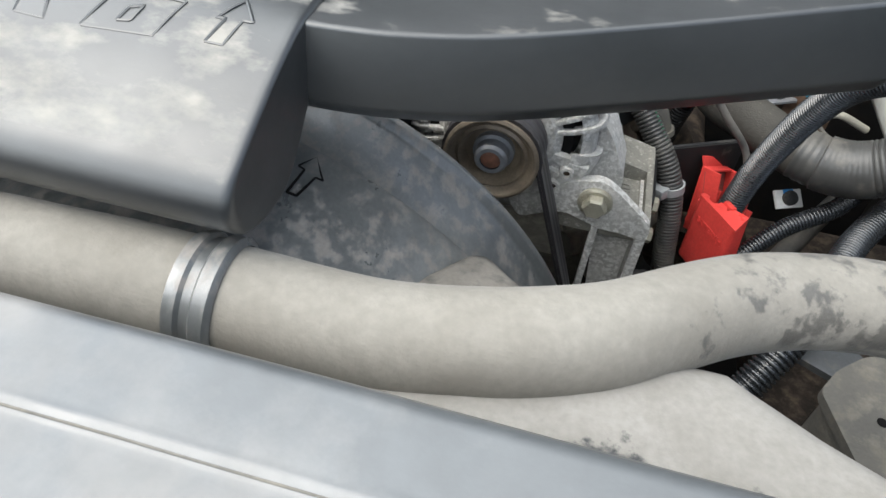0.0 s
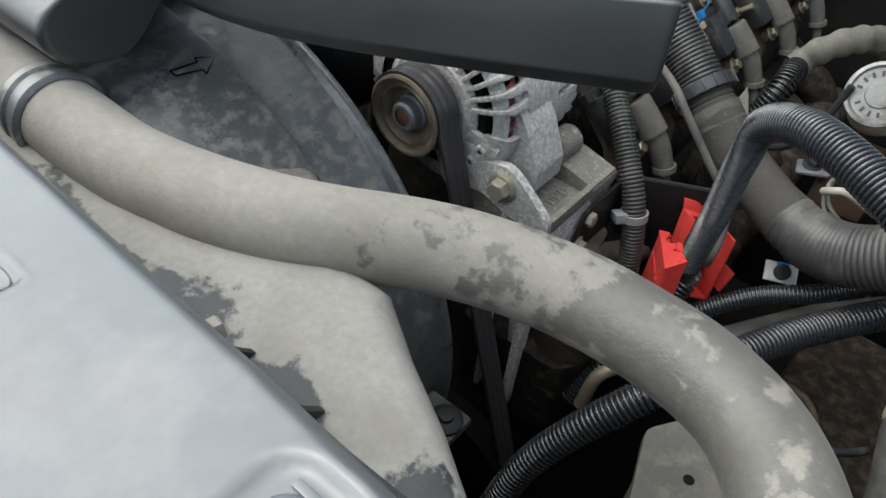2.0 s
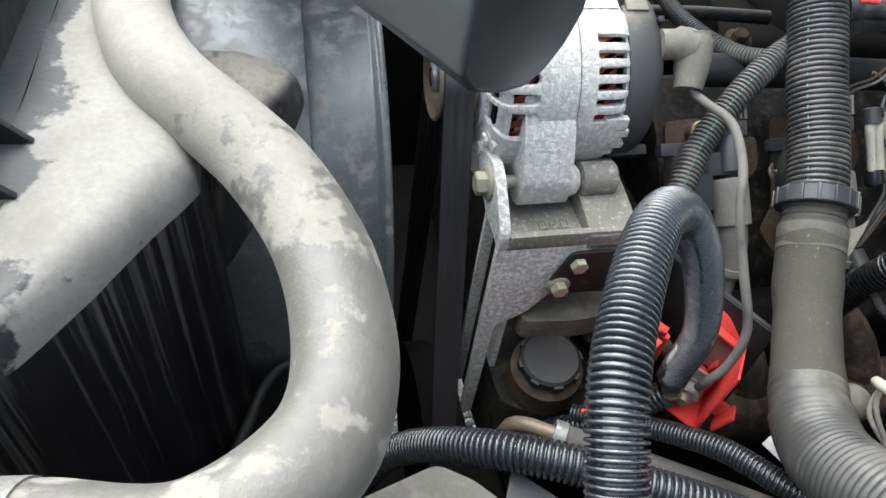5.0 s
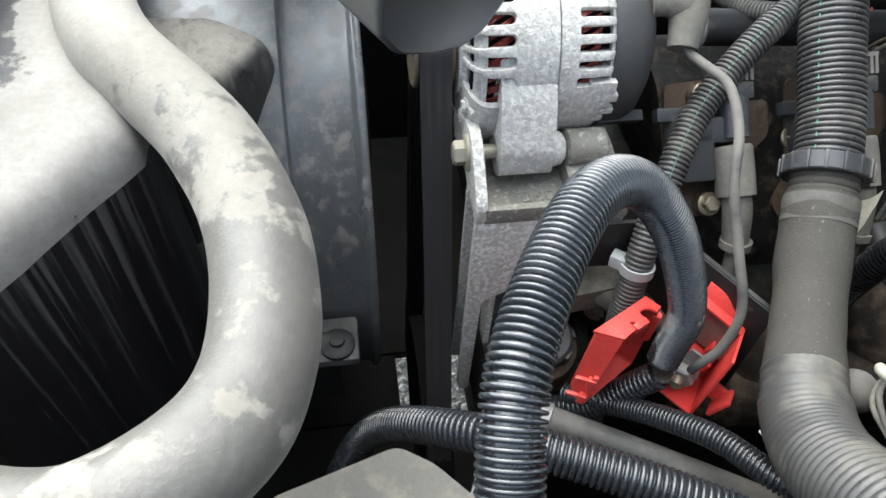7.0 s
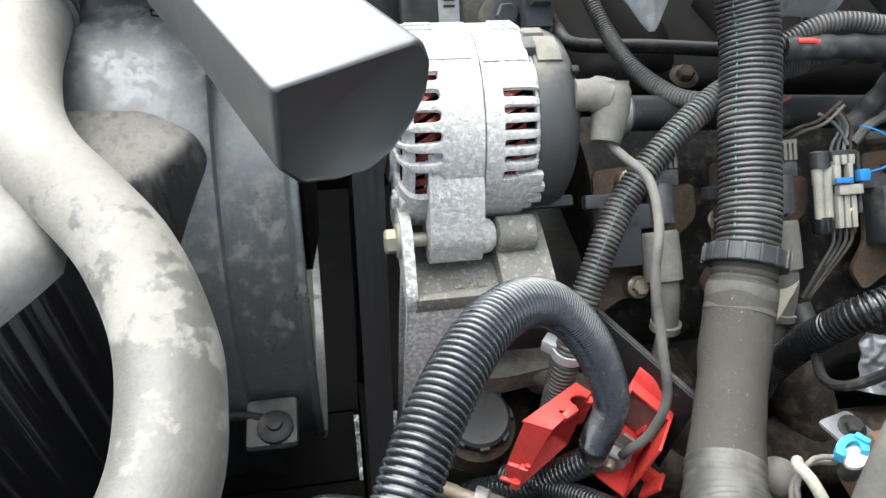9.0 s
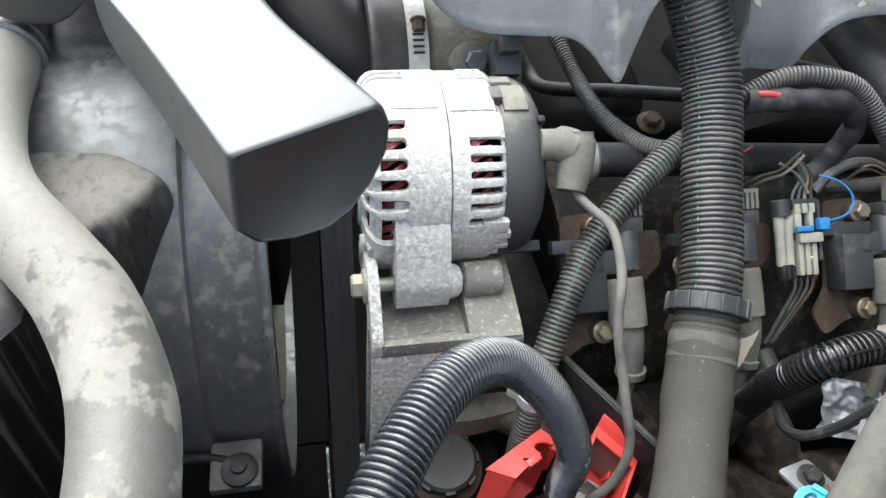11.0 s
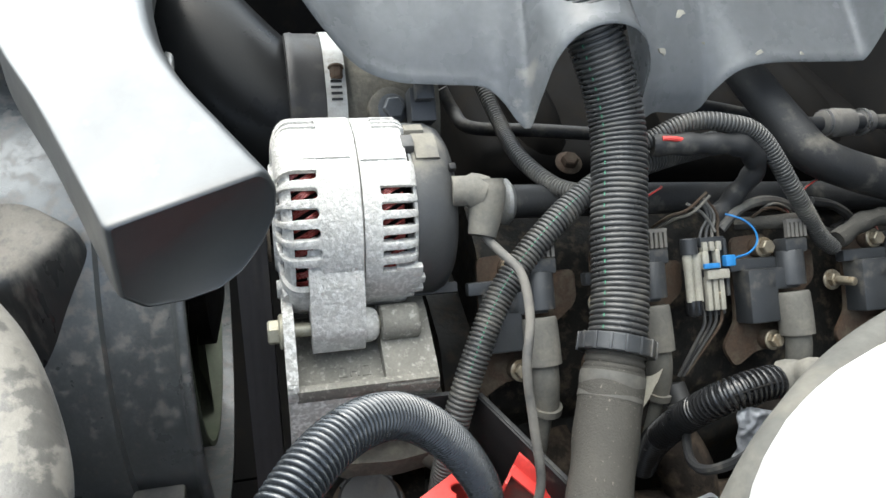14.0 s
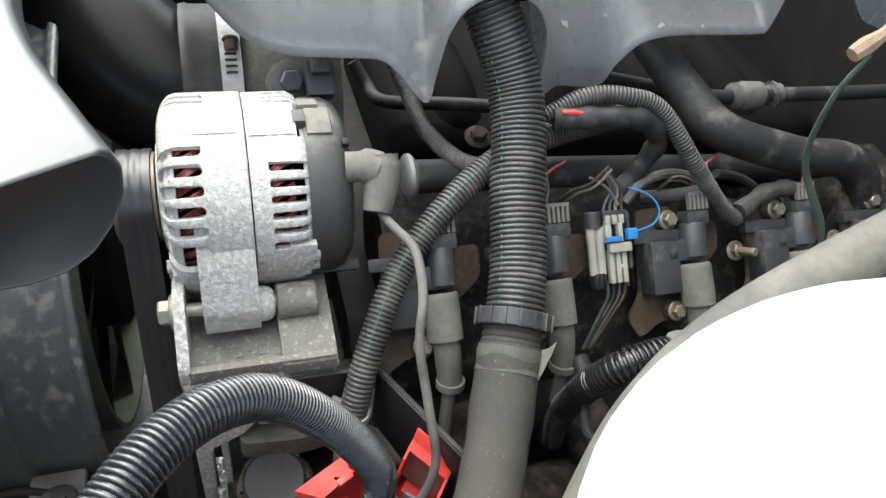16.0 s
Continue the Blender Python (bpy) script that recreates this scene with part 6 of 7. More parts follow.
add_box(bm, kpt(0.0180, -0.0165, 0.004), (0.0055, 0.0145, 0.006), (Y, CV, CN), 0.001)
add_box(bm, kpt(0.0290, -0.0170, 0.004), (0.0040, 0.0150, 0.006), (Y, CV, CN), 0.001)
part("lock_bar", bm, M["beige"], mc_, "cream lock bar")
tie = thing("blue_tie", (0.02, 0.726, 1.10), "bright blue cable tie round the connector", "cable tie")
bm = bmesh.new()
add_tube(bm, [kpt(0.0430, -0.0165, 0.008), kpt(0.0554, -0.0198, 0.010), kpt(0.0626, -0.0275, 0.011), kpt(0.0625, -0.0368, 0.010), kpt(0.0564, -0.0451, 0.008), kpt(0.0479, -0.0498, 0.006), kpt(0.0410, -0.0522, 0.004)], 0.0014, 8, 0.003, squash=0.6)
part("strap", bm, M["blue"], tie)
bm = bmesh.new()
add_box(bm, kpt(0.0375, -0.0150, 0.008), (0.0090, 0.0090, 0.006), (Y, CV, CN), 0.0012)
add_box(bm, kpt(0.0205, -0.0120, 0.0095), (0.0140, 0.0042, 0.003), (Y, CV, CN), 0.0008)
part("head", bm, M["blue"], tie, "blue tie head")
for k in range(4):
    tube("connector_wire", [kpt(0.016 + 0.0055 * k, 0.022), kpt(0.016 + 0.005 * k, 0.034), kpt(0.008 + 0.004 * k, 0.050, -0.004), kpt(-0.004 + 0.002 * k, 0.075, -0.012)], 0.0013, M[("loomdust", "rubber", "loomdust", "rust")[k]], "thin dusty wire of the loom connector", "wire", sides=8)
    tube("connector_wire", [kpt(0.018 + 0.006 * k, -0.031), kpt(0.020 + 0.005 * k, -0.040), kpt(0.026 + 0.003 * k, -0.052, 0.002), kpt(0.018 + 0.002 * k, -0.066, 0.004)], 0.0013, M[("loomdust", "loomdust", "wire", "rust")[k]], "thin dusty wire of the loom connector", "wire", sides=8)

# black pipe with a metal cap, hoses and lines behind
pipe = thing("filler_pipe", (-0.047, 0.70, 1.09), "black pipe with a bare metal end cap", "pipe")
tube("pipe", [(-0.046, 0.574, 1.1035), (-0.050, 0.75, 1.092), (-0.062, 1.05, 1.065)], 0.0135, M["rubber"], "", parent=pipe, sides=20)
bm = bmesh.new()
add_lathe(bm, (-0.0455, 0.566, 1.104), Y, [(0, 0.0), (0, 0.010), (0.001, 0.0165), (0.003, 0.0185), (0.006, 0.0185), (0.008, 0.016), (0.010, 0.0138)], 32)
part("end_cap", bm, M["dull"], pipe, "bare metal end cap", sharp=40)
tube("heater_hose", [(-0.190, 0.795, 1.190), (-0.130, 0.806, 1.172), (-0.070, 0.820, 1.155), (-0.034, 0.838, 1.142), (-0.017, 0.909, 1.125), (-0.014, 0.972, 1.115), (-0.004, 1.005, 1.085), (0.0, 1.01, 1.02)], 0.0165, M["rubber"], "black heater hose, dusty along its bend", "hose", sides=22, wobble=0.03)
ln = thing("fuel_line", (-0.12, 0.95, 1.11), "grey fuel line with a quick connector", "pipe")
tube("line", [(-0.150, 0.775, 1.125), (-0.141, 0.801, 1.123), (-0.123, 0.89, 1.115), (-0.119, 0.94, 1.117), (-0.116, 1.051, 1.118), (-0.116, 1.12, 1.118)], 0.0075, M["rubber"], "", parent=ln)
bm = bmesh.new()
add_lathe(bm, (-0.1205, 0.915, 1.116), Y, [(0, 0.009), (0.002, 0.0125), (0.012, 0.0125), (0.014, 0.0145), (0.034, 0.0135), (0.036, 0.009), (0.046, 0.009), (0.047, 0.0115), (0.058, 0.0115), (0.06, 0.008)], 22)
part("quick_connector", bm, M["guard"], ln, "grey quick connector", sharp=40)
for yy in (0.918, 0.962):
    bm = bmesh.new()
    add_lathe(bm, (-0.1205, yy, 1.116), Y, [(0, 0.0118), (0, 0.0136), (0.003, 0.0136), (0.003, 0.0118)], 22, close=False)
    part("ring", bm, M["bright"], ln, "metal ring")
tube("vacuum_pipe", [(-0.225, 0.56, 1.10), (-0.212, 0.572, 1.082), (-0.188, 0.584, 1.079), (-0.169, 0.646, 1.086), (-0.150, 0.71, 1.091)], 0.0065, M["rubber"], "thin black vacuum pipe", "pipe")
loom("harness", [(-0.040, 0.672, 1.160), (-0.041, 0.703, 1.176), (-0.033, 0.732, 1.180), (-0.026, 0.762, 1.171), (-0.002, 0.796, 1.134), (0.010, 0.833, 1.095), (0.014, 0.852, 1.082)], 0.0072, 0.0029, M["loomdust"], "black corrugated injector harness")
tube("taped_harness", [(-0.035, 0.676, 1.161), (-0.025, 0.718, 1.167), (-0.022, 0.748, 1.165), (-0.021, 0.767, 1.145), (-0.020, 0.758, 1.115), (-0.014, 0.744, 1.098)], lambda s: 0.0085 + 0.0008 * math.sin(s * 300), M["rubber"], "wrinkled black taped harness", "wiring", sides=12, wobble=0.15)
tube("bare_wire", [(-0.030, 0.679, 1.170), (-0.028, 0.687, 1.171), (-0.027, 0.695, 1.170)], 0.0020, M["red"], "short red wire end in the harness", "wire", sides=8)
tube("taped_wire", [(0.013, 0.852, 1.090), (0.004, 0.880, 1.100), (0.0, 0.91, 1.100), (0.005, 0.935, 1.085), (0.012, 0.925, 1.070)], lambda s: 0.008 + 0.001 * math.sin(s * 260), M["tape"], "wrinkled dusty taped wire over the coils", "wiring", sides=12, wobble=0.2)
tube("taped_wire", [(-0.02, 0.775, 1.085), (-0.006, 0.795, 1.098), (-0.002, 0.825, 1.100), (0.006, 0.845, 1.088)], 0.006, M["tape"], "wrinkled dusty taped wire over the coils", "wiring", sides=12, wobble=0.2)

# throttle body and its clamp
tbody = thing("throttle_body", (-0.20, 0.47, 1.05), "dull cast throttle body with a steel hose clamp", "throttle body")
bm = bmesh.new()
add_lathe(bm, (-0.165, 0.455, 1.110), Y, [(0, 0.056), (0.0, 0.062), (0.006, 0.0635), (0.02, 0.0615), (0.03, 0.062), (0.06, 0.063), (0.075, 0.058), (0.075, 0.0)], 36)
add_lathe(bm, (-0.115, 0.487, 1.145), (0.7, 0.1, 0.7), [(0, 0.018), (0.010, 0.018), (0.012, 0.014)], 22)
part("casting", bm, M["dullcast"], tbody)
bm = bmesh.new()
add_hex(bm, (-0.1065, 0.488, 1.1535), (0.7, 0.1, 0.7), 0.009, 0.005, 0.012)
part("cap_bolt", bm, M["slate"], tbody, "dark cap bolt", sharp=30)
bm = bmesh.new()
add_lathe(bm, (-0.165, 0.4385, 1.113), Y, [(0, 0.0655), (0, 0.0675), (0.0155, 0.0675), (0.0155, 0.0655)], 64, close=False)
tc = part("hose_clamp", bm, M["clampsteel"], tbody, "bright steel hose clamp", sharp=30)
for k in range(5):
    a = radians(58 - 4.0 * k)
    q = Vector((math.cos(a), 0, math.sin(a)))
    bm = bmesh.new()
    add_box(bm, Vector((-0.165, 0.4463, 1.113)) + q * 0.0676, (0.0010, 0.0085, 0.0018), (q, Y, Y.cross(q)))
    part("band_slot", bm, M["black"], tc)
bm = bmesh.new()
add_hex(bm, (-0.135, 0.447, 1.1745), (0.85, 0.0, -0.5), 0.005, 0.008, 0.0062)
part("clamp_screw", bm, M["rust"], tc, sharp=30)
bm = bmesh.new()
add_lathe(bm, (-0.165, 0.410, 1.113), Y, [(0, 0.060), (0.001, 0.0665), (0.006, 0.0675), (0.008, 0.0665), (0.023, 0.0665), (0.0285, 0.0655)], 48, close=False)
part("rubber_cuff", bm, M["capblack"], tbody, "black rubber cuff")
bm = bmesh.new()
add_box(bm, (-0.098, 0.508, 1.160), (0.020, 0.020, 0.026), (CN, Y, CV), 0.002)
add_box(bm, (-0.094, 0.508, 1.176), (0.012, 0.014, 0.014), (CN, Y, CV), 0.002)
part("sensor", bm, M["coil"], tbody, "grey sensor plug")

# engine cover with its arch over the air hose
ecover = thing("engine_cover", (-0.2, 0.72, 1.15), "grey moulded plastic engine cover with scuffs", "engine cover")
EDGE = [(0.405, 1.275), (0.432, 1.235), (0.455, 1.208), (0.482, 1.196), (0.515, 1.193), (0.545, 1.191), (0.560, 1.184), (0.572, 1.172), (0.580, 1.170), (0.583, 1.195), (0.588, 1.225), (0.600, 1.244), (0.622, 1.252),
        (0.645, 1.245), (0.660, 1.222), (0.664, 1.19), (0.668, 1.172), (0.690, 1.166), (0.731, 1.164), (0.742, 1.183), (0.758, 1.201), (0.785, 1.2075), (0.83, 1.208), (0.866, 1.2085), (0.874, 1.213), (0.876, 1.245), (0.876, 1.28)]
bm = bmesh.new()
rows_ = []
dense = [(p.y, p.z) for p, s in spline([(0, y, z) for y, z in EDGE], 0.004)]

def cover_x(z):
    """How far the dome lies back at a height."""
    w = max(0.0, min(1.0, (z - 1.178) / 0.112))
    return -0.080 - 0.20 * (1 - math.sqrt(1 - w)) ** 1.2


def arch_at(y):
    q_ = max(0.0, min(1.0, (0.078 - abs(y - 0.622)) / 0.040))
    return q_ * q_ * (3 - 2 * q_)


for y, z in dense:
    xe = -0.074 + 0.025 * arch_at(y)
    top = 1.289
    row = [bm.verts.new((xe - 0.003, y, z + 0.001)), bm.verts.new((xe, y, z)), bm.verts.new((xe - 0.0004, y, z + 0.002))]
    for k in range(1, 15):
        zz = z + 0.002 + (top - z - 0.002) * (k / 14) ** 1.3
        near_edge = math.exp(-((zz - z) / (0.016 + 0.014 * arch_at(y))))
        row.append(bm.verts.new((cover_x(zz) * (1 - near_edge) + (xe - 0.0006) * near_edge, y + (0.60 - y) * 0.06 * (k / 14) ** 2, zz)))
    rows_.append(row)
for a, b in zip(rows_[:-1], rows_[1:]):
    for j in range(len(a) - 1):
        bm.faces.new((a[j], a[j + 1], b[j + 1], b[j]))
bmesh.ops.solidify(bm, geom=bm.faces, thickness=0.003)
part("shell", bm, M["enginecover"], ecover, sharp=75)
for x, y, z, s, r in ((-0.0826, 0.777, 1.2112, 0.0085, 0.3), (-0.0962, 0.6985, 1.2064, 0.0080, 0.9), (-0.1176, 0.717, 1.2275, 0.0090, -0.3), (-0.0796, 0.8145, 1.2110, 0.0060, 1.6), (-0.105, 0.760, 1.222, 0.0035, 0.0), (-0.093, 0.730, 1.215, 0.0028, 0.7)):
    bm = bmesh.new()
    u_ = (Y * math.cos(r) + Vector((0.45, 0, -0.89)) * math.sin(r)).normalized()
    v_ = Vector((0.78, 0, 0.62)).cross(u_)
    add_prism(bm, rounded([(-0.5 * s, -0.22 * s), (-0.1 * s, -0.35 * s), (0.2 * s, -0.12 * s), (0.5 * s, -0.2 * s), (0.35 * s, 0.2 * s), (-0.05 * s, 0.36 * s), (-0.3 * s, 0.1 * s)], s * 0.06), Vector((x, y, z)) - u_.cross(v_) * 0.0006, u_, v_, 0.0014)
    part("scuff", bm, M["beige"], ecover, "pale scuff")
bm = bmesh.new()
add_prism(bm, rounded([(0.93, 1.26), (0.98, 1.215), (1.03, 1.20), (1.10, 1.20), (1.10, 1.30), (0.93, 1.30)], 0.01), (-0.09, 0, 0), Y, Z, 0.006, 0.001)
part("rear_skirt", bm, M["enginecover"], ecover, "rear corner of the cover")

# ---- left side of the bay: tank, its hose, and small things ----
tank = thing("coolant_tank", (0.29, 0.72, 1.05), "white plastic coolant tank with faint yellow stains", "tank")
bm = bmesh.new()
bmesh.ops.create_uvsphere(bm, u_segments=56, v_segments=28, radius=1)
for vt in bm.verts:
    seam = 1 + 0.012 * math.exp(-((vt.co.z + 0.05) / 0.03) ** 2)
    vt.co = Vector((0.3303 + 0.1148 * vt.co.x * seam, 0.6675 + 0.146 * vt.co.y * seam, 1.2292 + 0.0814 * vt.co.z))
part("tank_shell", bm, M["white"], tank)
bm = bmesh.new()
add_box(bm, (0.36, 0.70, 1.10), (0.16, 0.22, 0.16), None, 0.03, 4)
part("tank_foot", bm, M["white"], tank)
tube("tank_hose", [(0.305, 0.545, 1.095), (0.279, 0.554, 1.146), (0.254, 0.576, 1.178), (0.232, 0.606, 1.199), (0.200, 0.672, 1.205), (0.186, 0.757, 1.240), (0.17, 0.85, 1.26), (0.15, 0.98, 1.24)], lambda s: 0.010 + min(0.005, 0.03 * s), M["greyhose"], "pale dusty hose along the tank", "hose", sides=22)

steer = thing("power_steering_reservoir", (0.10, 0.45, 0.86), "dark reservoir with a ribbed black cap", "reservoir")
sc_ = Vector((0.0995, 0.4475, 0.9350))
sn = Vector((0.15, -0.05, 1)).normalized()
bm = bmesh.new()
add_lathe(bm, sc_, sn, [(-0.012, 0.022), (-0.010, 0.0245), (-0.002, 0.0245), (0.0, 0.022), (0.0, 0.0)], 36)
cap = part("cap", bm, M["capblack"], steer, "black ribbed cap")
for k in range(8):
    a = 2 * math.pi * k / 8
    u, v, w = basis(sn)
    q = u * math.cos(a) + v * math.sin(a)
    bm = bmesh.new()
    add_box(bm, sc_ + q * 0.0245 - sn * 0.006, (0.004, 0.008, 0.008), (q, sn.cross(q), sn), 0.0012)
    part("grip_rib", bm, M["capblack"], cap)
bm = bmesh.new()
add_lathe(bm, sc_ - sn * 0.012, sn, [(-0.06, 0.03), (-0.006, 0.03), (0, 0.020)], 28)
part("body", bm, M["rust"], steer, "brown dusty body")
bm = bmesh.new()
add_prism(bm, rounded([(0.000, 0.408), (0.105, 0.412), (0.122, 0.440), (0.118, 0.490), (0.060, 0.505), (0.000, 0.505)], 0.010), (0, 0, 0.79), X, Y, 0.095, 0.006)
part("pump_housing", bm, M["grime"], steer, "grimy cast pump housing")

tray = thing("side_bracket", (0.27, 0.30, 0.9), "dusty sheet metal bracket with a round hole", "bracket")
bm = bmesh.new()
add_prism(bm, rounded([(0.228, 0.255), (0.206, 0.327), (0.219, 0.347), (0.240, 0.366), (0.288, 0.386), (0.312, 0.342), (0.340, 0.280)], 0.005), (0, 0, 0.992), X, Y, 0.008, 0.003)
add_prism(bm, rounded([(0.232, 0.259), (0.212, 0.328), (0.223, 0.344), (0.242, 0.361), (0.270, 0.372), (0.300, 0.340), (0.335, 0.284)], 0.012), (0, 0, 0.86), X, Y, 0.134, 0.004)
part("sheet", bm, M["tray"], tray)
bm = bmesh.new()
add_lathe(bm, (0.243, 0.312, 1.0002), Z, [(0, 0.0035), (0.0005, 0.0035), (0.0006, 0.0)], 16)
part("hole", bm, M["dark"], tray)

chip = thing("label_clip", (0.218, 0.5735, 0.965), "white and blue label with a black plug", "label")
bm = bmesh.new()
cl, cn_ = Vector((0.2182, 0.5735, 0.9717)), Vector((0.25, -0.55, 0.8)).normalized()
u, v, w = basis(cn_)
add_box(bm, cl, (0.028, 0.018, 0.003), (u, v, w), 0.001)
part("label_tag", bm, M["paper"], chip, "crumpled white label")
bm = bmesh.new()
add_box(bm, cl + v * 0.005 + w * 0.002, (0.010, 0.008, 0.002), (u, v, w), 0.0006)
part("blue_patch", bm, M["blue"], chip, "blue patch")
bm = bmesh.new()
add_lathe(bm, cl + w * 0.001, w, [(0, 0.007), (0.005, 0.007), (0.006, 0.005), (0.006, 0.0)], 20)
part("plug", bm, M["rubber"], chip, "black round plug")

bc = thing("blue_connector", (0.215, 0.632, 1.045), "light blue plug connector on dusty grey wires", "connector")
b0 = Vector((0.2168, 0.6308, 1.0511))
bu, bv = Vector((0.8, 0.5, 0.2)).normalized(), Vector((-0.5, 0.85, 0)).normalized()
bw = bu.cross(bv).normalized()
bv = bw.cross(bu)
oval = [(0.0068 * math.cos(a), 0.0105 * math.sin(a)) for a in [2 * math.pi * k / 24 for k in range(24)]]
bm = bmesh.new()
add_prism(bm, oval, b0 - bw * 0.012 + bu * 0.002, bu, bv, 0.011, 0.0008)
part("plug_body", bm, M["rubber"], bc, "black plug body", sharp=40)
bm = bmesh.new()
add_prism(bm, [(a * 0.92, b * 0.92) for a, b in oval], b0 - bw * 0.002 + bu * 0.002, bu, bv, 0.003, 0.0006)
part("face_ring", bm, M["paper"], bc, "white ring", sharp=40)
bm = bmesh.new()
arc = [radians(20 + 220 * k / 12) for k in range(13)]
add_prism(bm, [(0.0080 * math.cos(a), 0.0118 * math.sin(a)) for a in arc] + [(0.0040 * math.cos(a), 0.0070 * math.sin(a)) for a in reversed(arc)], b0 - bw * 0.001 - bu * 0.001, bu, bv, 0.0062, 0.0008)
add_box(bm, b0 + bv * 0.0095 + bw * 0.003, (0.0085, 0.0040, 0.0085), (bu, bv, bw), 0.001)
add_box(bm, b0 - bv * 0.0075 - bu * 0.004 + bw * 0.003, (0.0050, 0.0055, 0.0070), (bu, bv, bw), 0.001)
part("clip", bm, M["cyan"], bc, "light blue locking clip", sharp=40)
for k in range(2):
    tube("lead", [b0 + Vector((0.0, -0.006, -0.002 - 0.006 * k)), b0 + Vector((-0.002, -0.022, -0.004 - 0.006 * k)), b0 + Vector((0.008, -0.032, -0.016 - 0.008 * k)), b0 + Vector((0.03, -0.03, -0.03))], 0.0017, M["wire"], "dusty grey lead", parent=bc, sides=10)
bm = bmesh.new()
add_box(bm, (0.225, 0.685, 1.02), (0.05, 0.06, 0.05), None, 0.006)
solo("fibre_box", bm, M["brown"], "brown fibre box beside the tank", "box")
can = thing("metal_capped_canister", (0.2135, 0.66, 1.09), "beige canister with a bright printed metal end", "canister")
ca_ = Vector((-0.02, -0.85, 0.52)).normalized()
bm = bmesh.new()
c0 = Vector((0.212, 0.668, 1.108))
add_lathe(bm, c0 - ca_ * 0.075, ca_, [(0, 0.0265), (0.070, 0.0265), (0.074, 0.025)], 32)
part("body", bm, M["beige"], can)
bm = bmesh.new()
add_lathe(bm, c0 - ca_ * 0.002, ca_, [(0, 0.0268), (0.003, 0.0275), (0.006, 0.0268), (0.0065, 0.024), (0.004, 0.022), (0.004, 0.012), (0.005, 0.011), (0.005, 0.0)], 36)
cap_ = part("metal_end", bm, M["dull"], can, "bright metal end", sharp=40)
bm = bmesh.new()
u, v, w = basis(ca_)
for k in range(16):
    if k % 5 == 4:
        continue
    a = 2 * math.pi * k / 16
    q = u * math.cos(a) + v * math.sin(a)
    add_box(bm, c0 + ca_ * 0.0022 + q * 0.017, (0.0045, 0.0022, 0.0006), (q, ca_.cross(q), ca_))
part("print_bars", bm, M["coil"], cap_, "ring of unreadable dark print")

cord = thing("tied_cord", (0.08, 0.83, 1.15), "dark green cord tied to a dry twig", "cord")
bm = bmesh.new()
add_tube(bm, [(0.070, 0.813, 1.274), (0.071, 0.804, 1.241), (0.070, 0.817, 1.190), (0.082, 0.856, 1.137), (0.09, 0.87, 1.10)], 0.0032, 8, 0.004, squash=0.4)
part("cord", bm, M["green"], cord)
bm = bmesh.new()
add_tube(bm, [(0.067, 0.803, 1.272), (0.064, 0.823, 1.286), (0.058, 0.85, 1.31)], lambda s: 0.005 + 0.001 * math.sin(s * 200), 8, 0.004)
part("twig", bm, M["bark"], cord, "dry brown twig")
tube("thin_wire", [(0.19, 0.66, 1.11), (0.184, 0.657, 1.078), (0.172, 0.655, 1.048), (0.155, 0.660, 1.030), (0.132, 0.672, 1.022), (0.112, 0.69, 1.01)], 0.0034, M["rubber"], "thin grey sensor wire", "wire", sides=8)
bm = bmesh.new()
bmesh.ops.create_grid(bm, x_segments=34, y_segments=34, size=0.024)
for vtx in bm.verts:
    vtx.co.z += 0.006 * noise.noise(vtx.co * 70) + 0.003 * noise.noise(vtx.co * 190)
    vtx.co.x *= 1 + 0.25 * noise.noise(Vector((vtx.co.y * 60, 3, 1)))
u, v, w = basis((0.6, -0.2, 0.75))
m4 = Matrix((u, v, w)).transposed().to_4x4()
m4.translation = (0.107, 0.790, 0.949)
bmesh.ops.transform(bm, matrix=m4, verts=bm.verts)
bmesh.ops.solidify(bm, geom=bm.faces, thickness=0.001)
solo("foil_shield", bm, M["shaft"], "crumpled grey foil heat shield", "heat shield")

# rubber bulb and small plate beside the air hose
bulb = thing("rubber_bung", (0.209, 0.606, 1.00), "grey dusty rubber bung beside the air hose", "bung")
bm = bmesh.new()
add_lathe(bm, (0.203, 0.612, 1.002), (0.5, -0.5, 0.7), [(0, 0.009), (0.004, 0.0125), (0.010, 0.0135), (0.016, 0.012), (0.020, 0.007), (0.021, 0.0)], 24)
part("bulb", bm, M["guard"], bulb)
bm = bmesh.new()
add_tube(bm, [(0.214, 0.600, 1.046), (0.220, 0.594, 1.053), (0.232, 0.596, 1.055), (0.262, 0.606, 1.040)], 0.0034, 12, 0.004)
part("bent_pipe", bm, M["beige"], bulb, "bent beige metal pipe")
plate = thing("small_bracket", (0.193, 0.656, 1.02), "small pale steel plate with a black bolt", "bracket")
bm = bmesh.new()
add_prism(bm, rounded([(-0.015, -0.012), (0.013, -0.014), (0.015, 0.012), (-0.010, 0.014)], 0.003), (0.193, 0.656, 1.028), Vector((0.9, 0.4, 0.1)), Vector((-0.4, 0.9, -0.1)), 0.002, 0.0005)
part("sheet", bm, M["shaft"], plate)
bm = bmesh.new()
add_hex(bm, (0.192, 0.657, 1.031), (0.1, -0.1, 1), 0.0055, 0.005, 0.0085)
part("bolt", bm, M["rubber"], plate, "black hex bolt", sharp=30)

# low in the side of the bay
frame_ = thing("subframe", (0.36, 0.52, 0.41), "dirty brown steel subframe low in the bay", "subframe")
bm = bmesh.new()
add_box(bm, (0.38, 0.52, 0.72), (0.22, 0.62, 0.06), None, 0.012)
part("beam", bm, M["scorched"], frame_)
bm = bmesh.new()
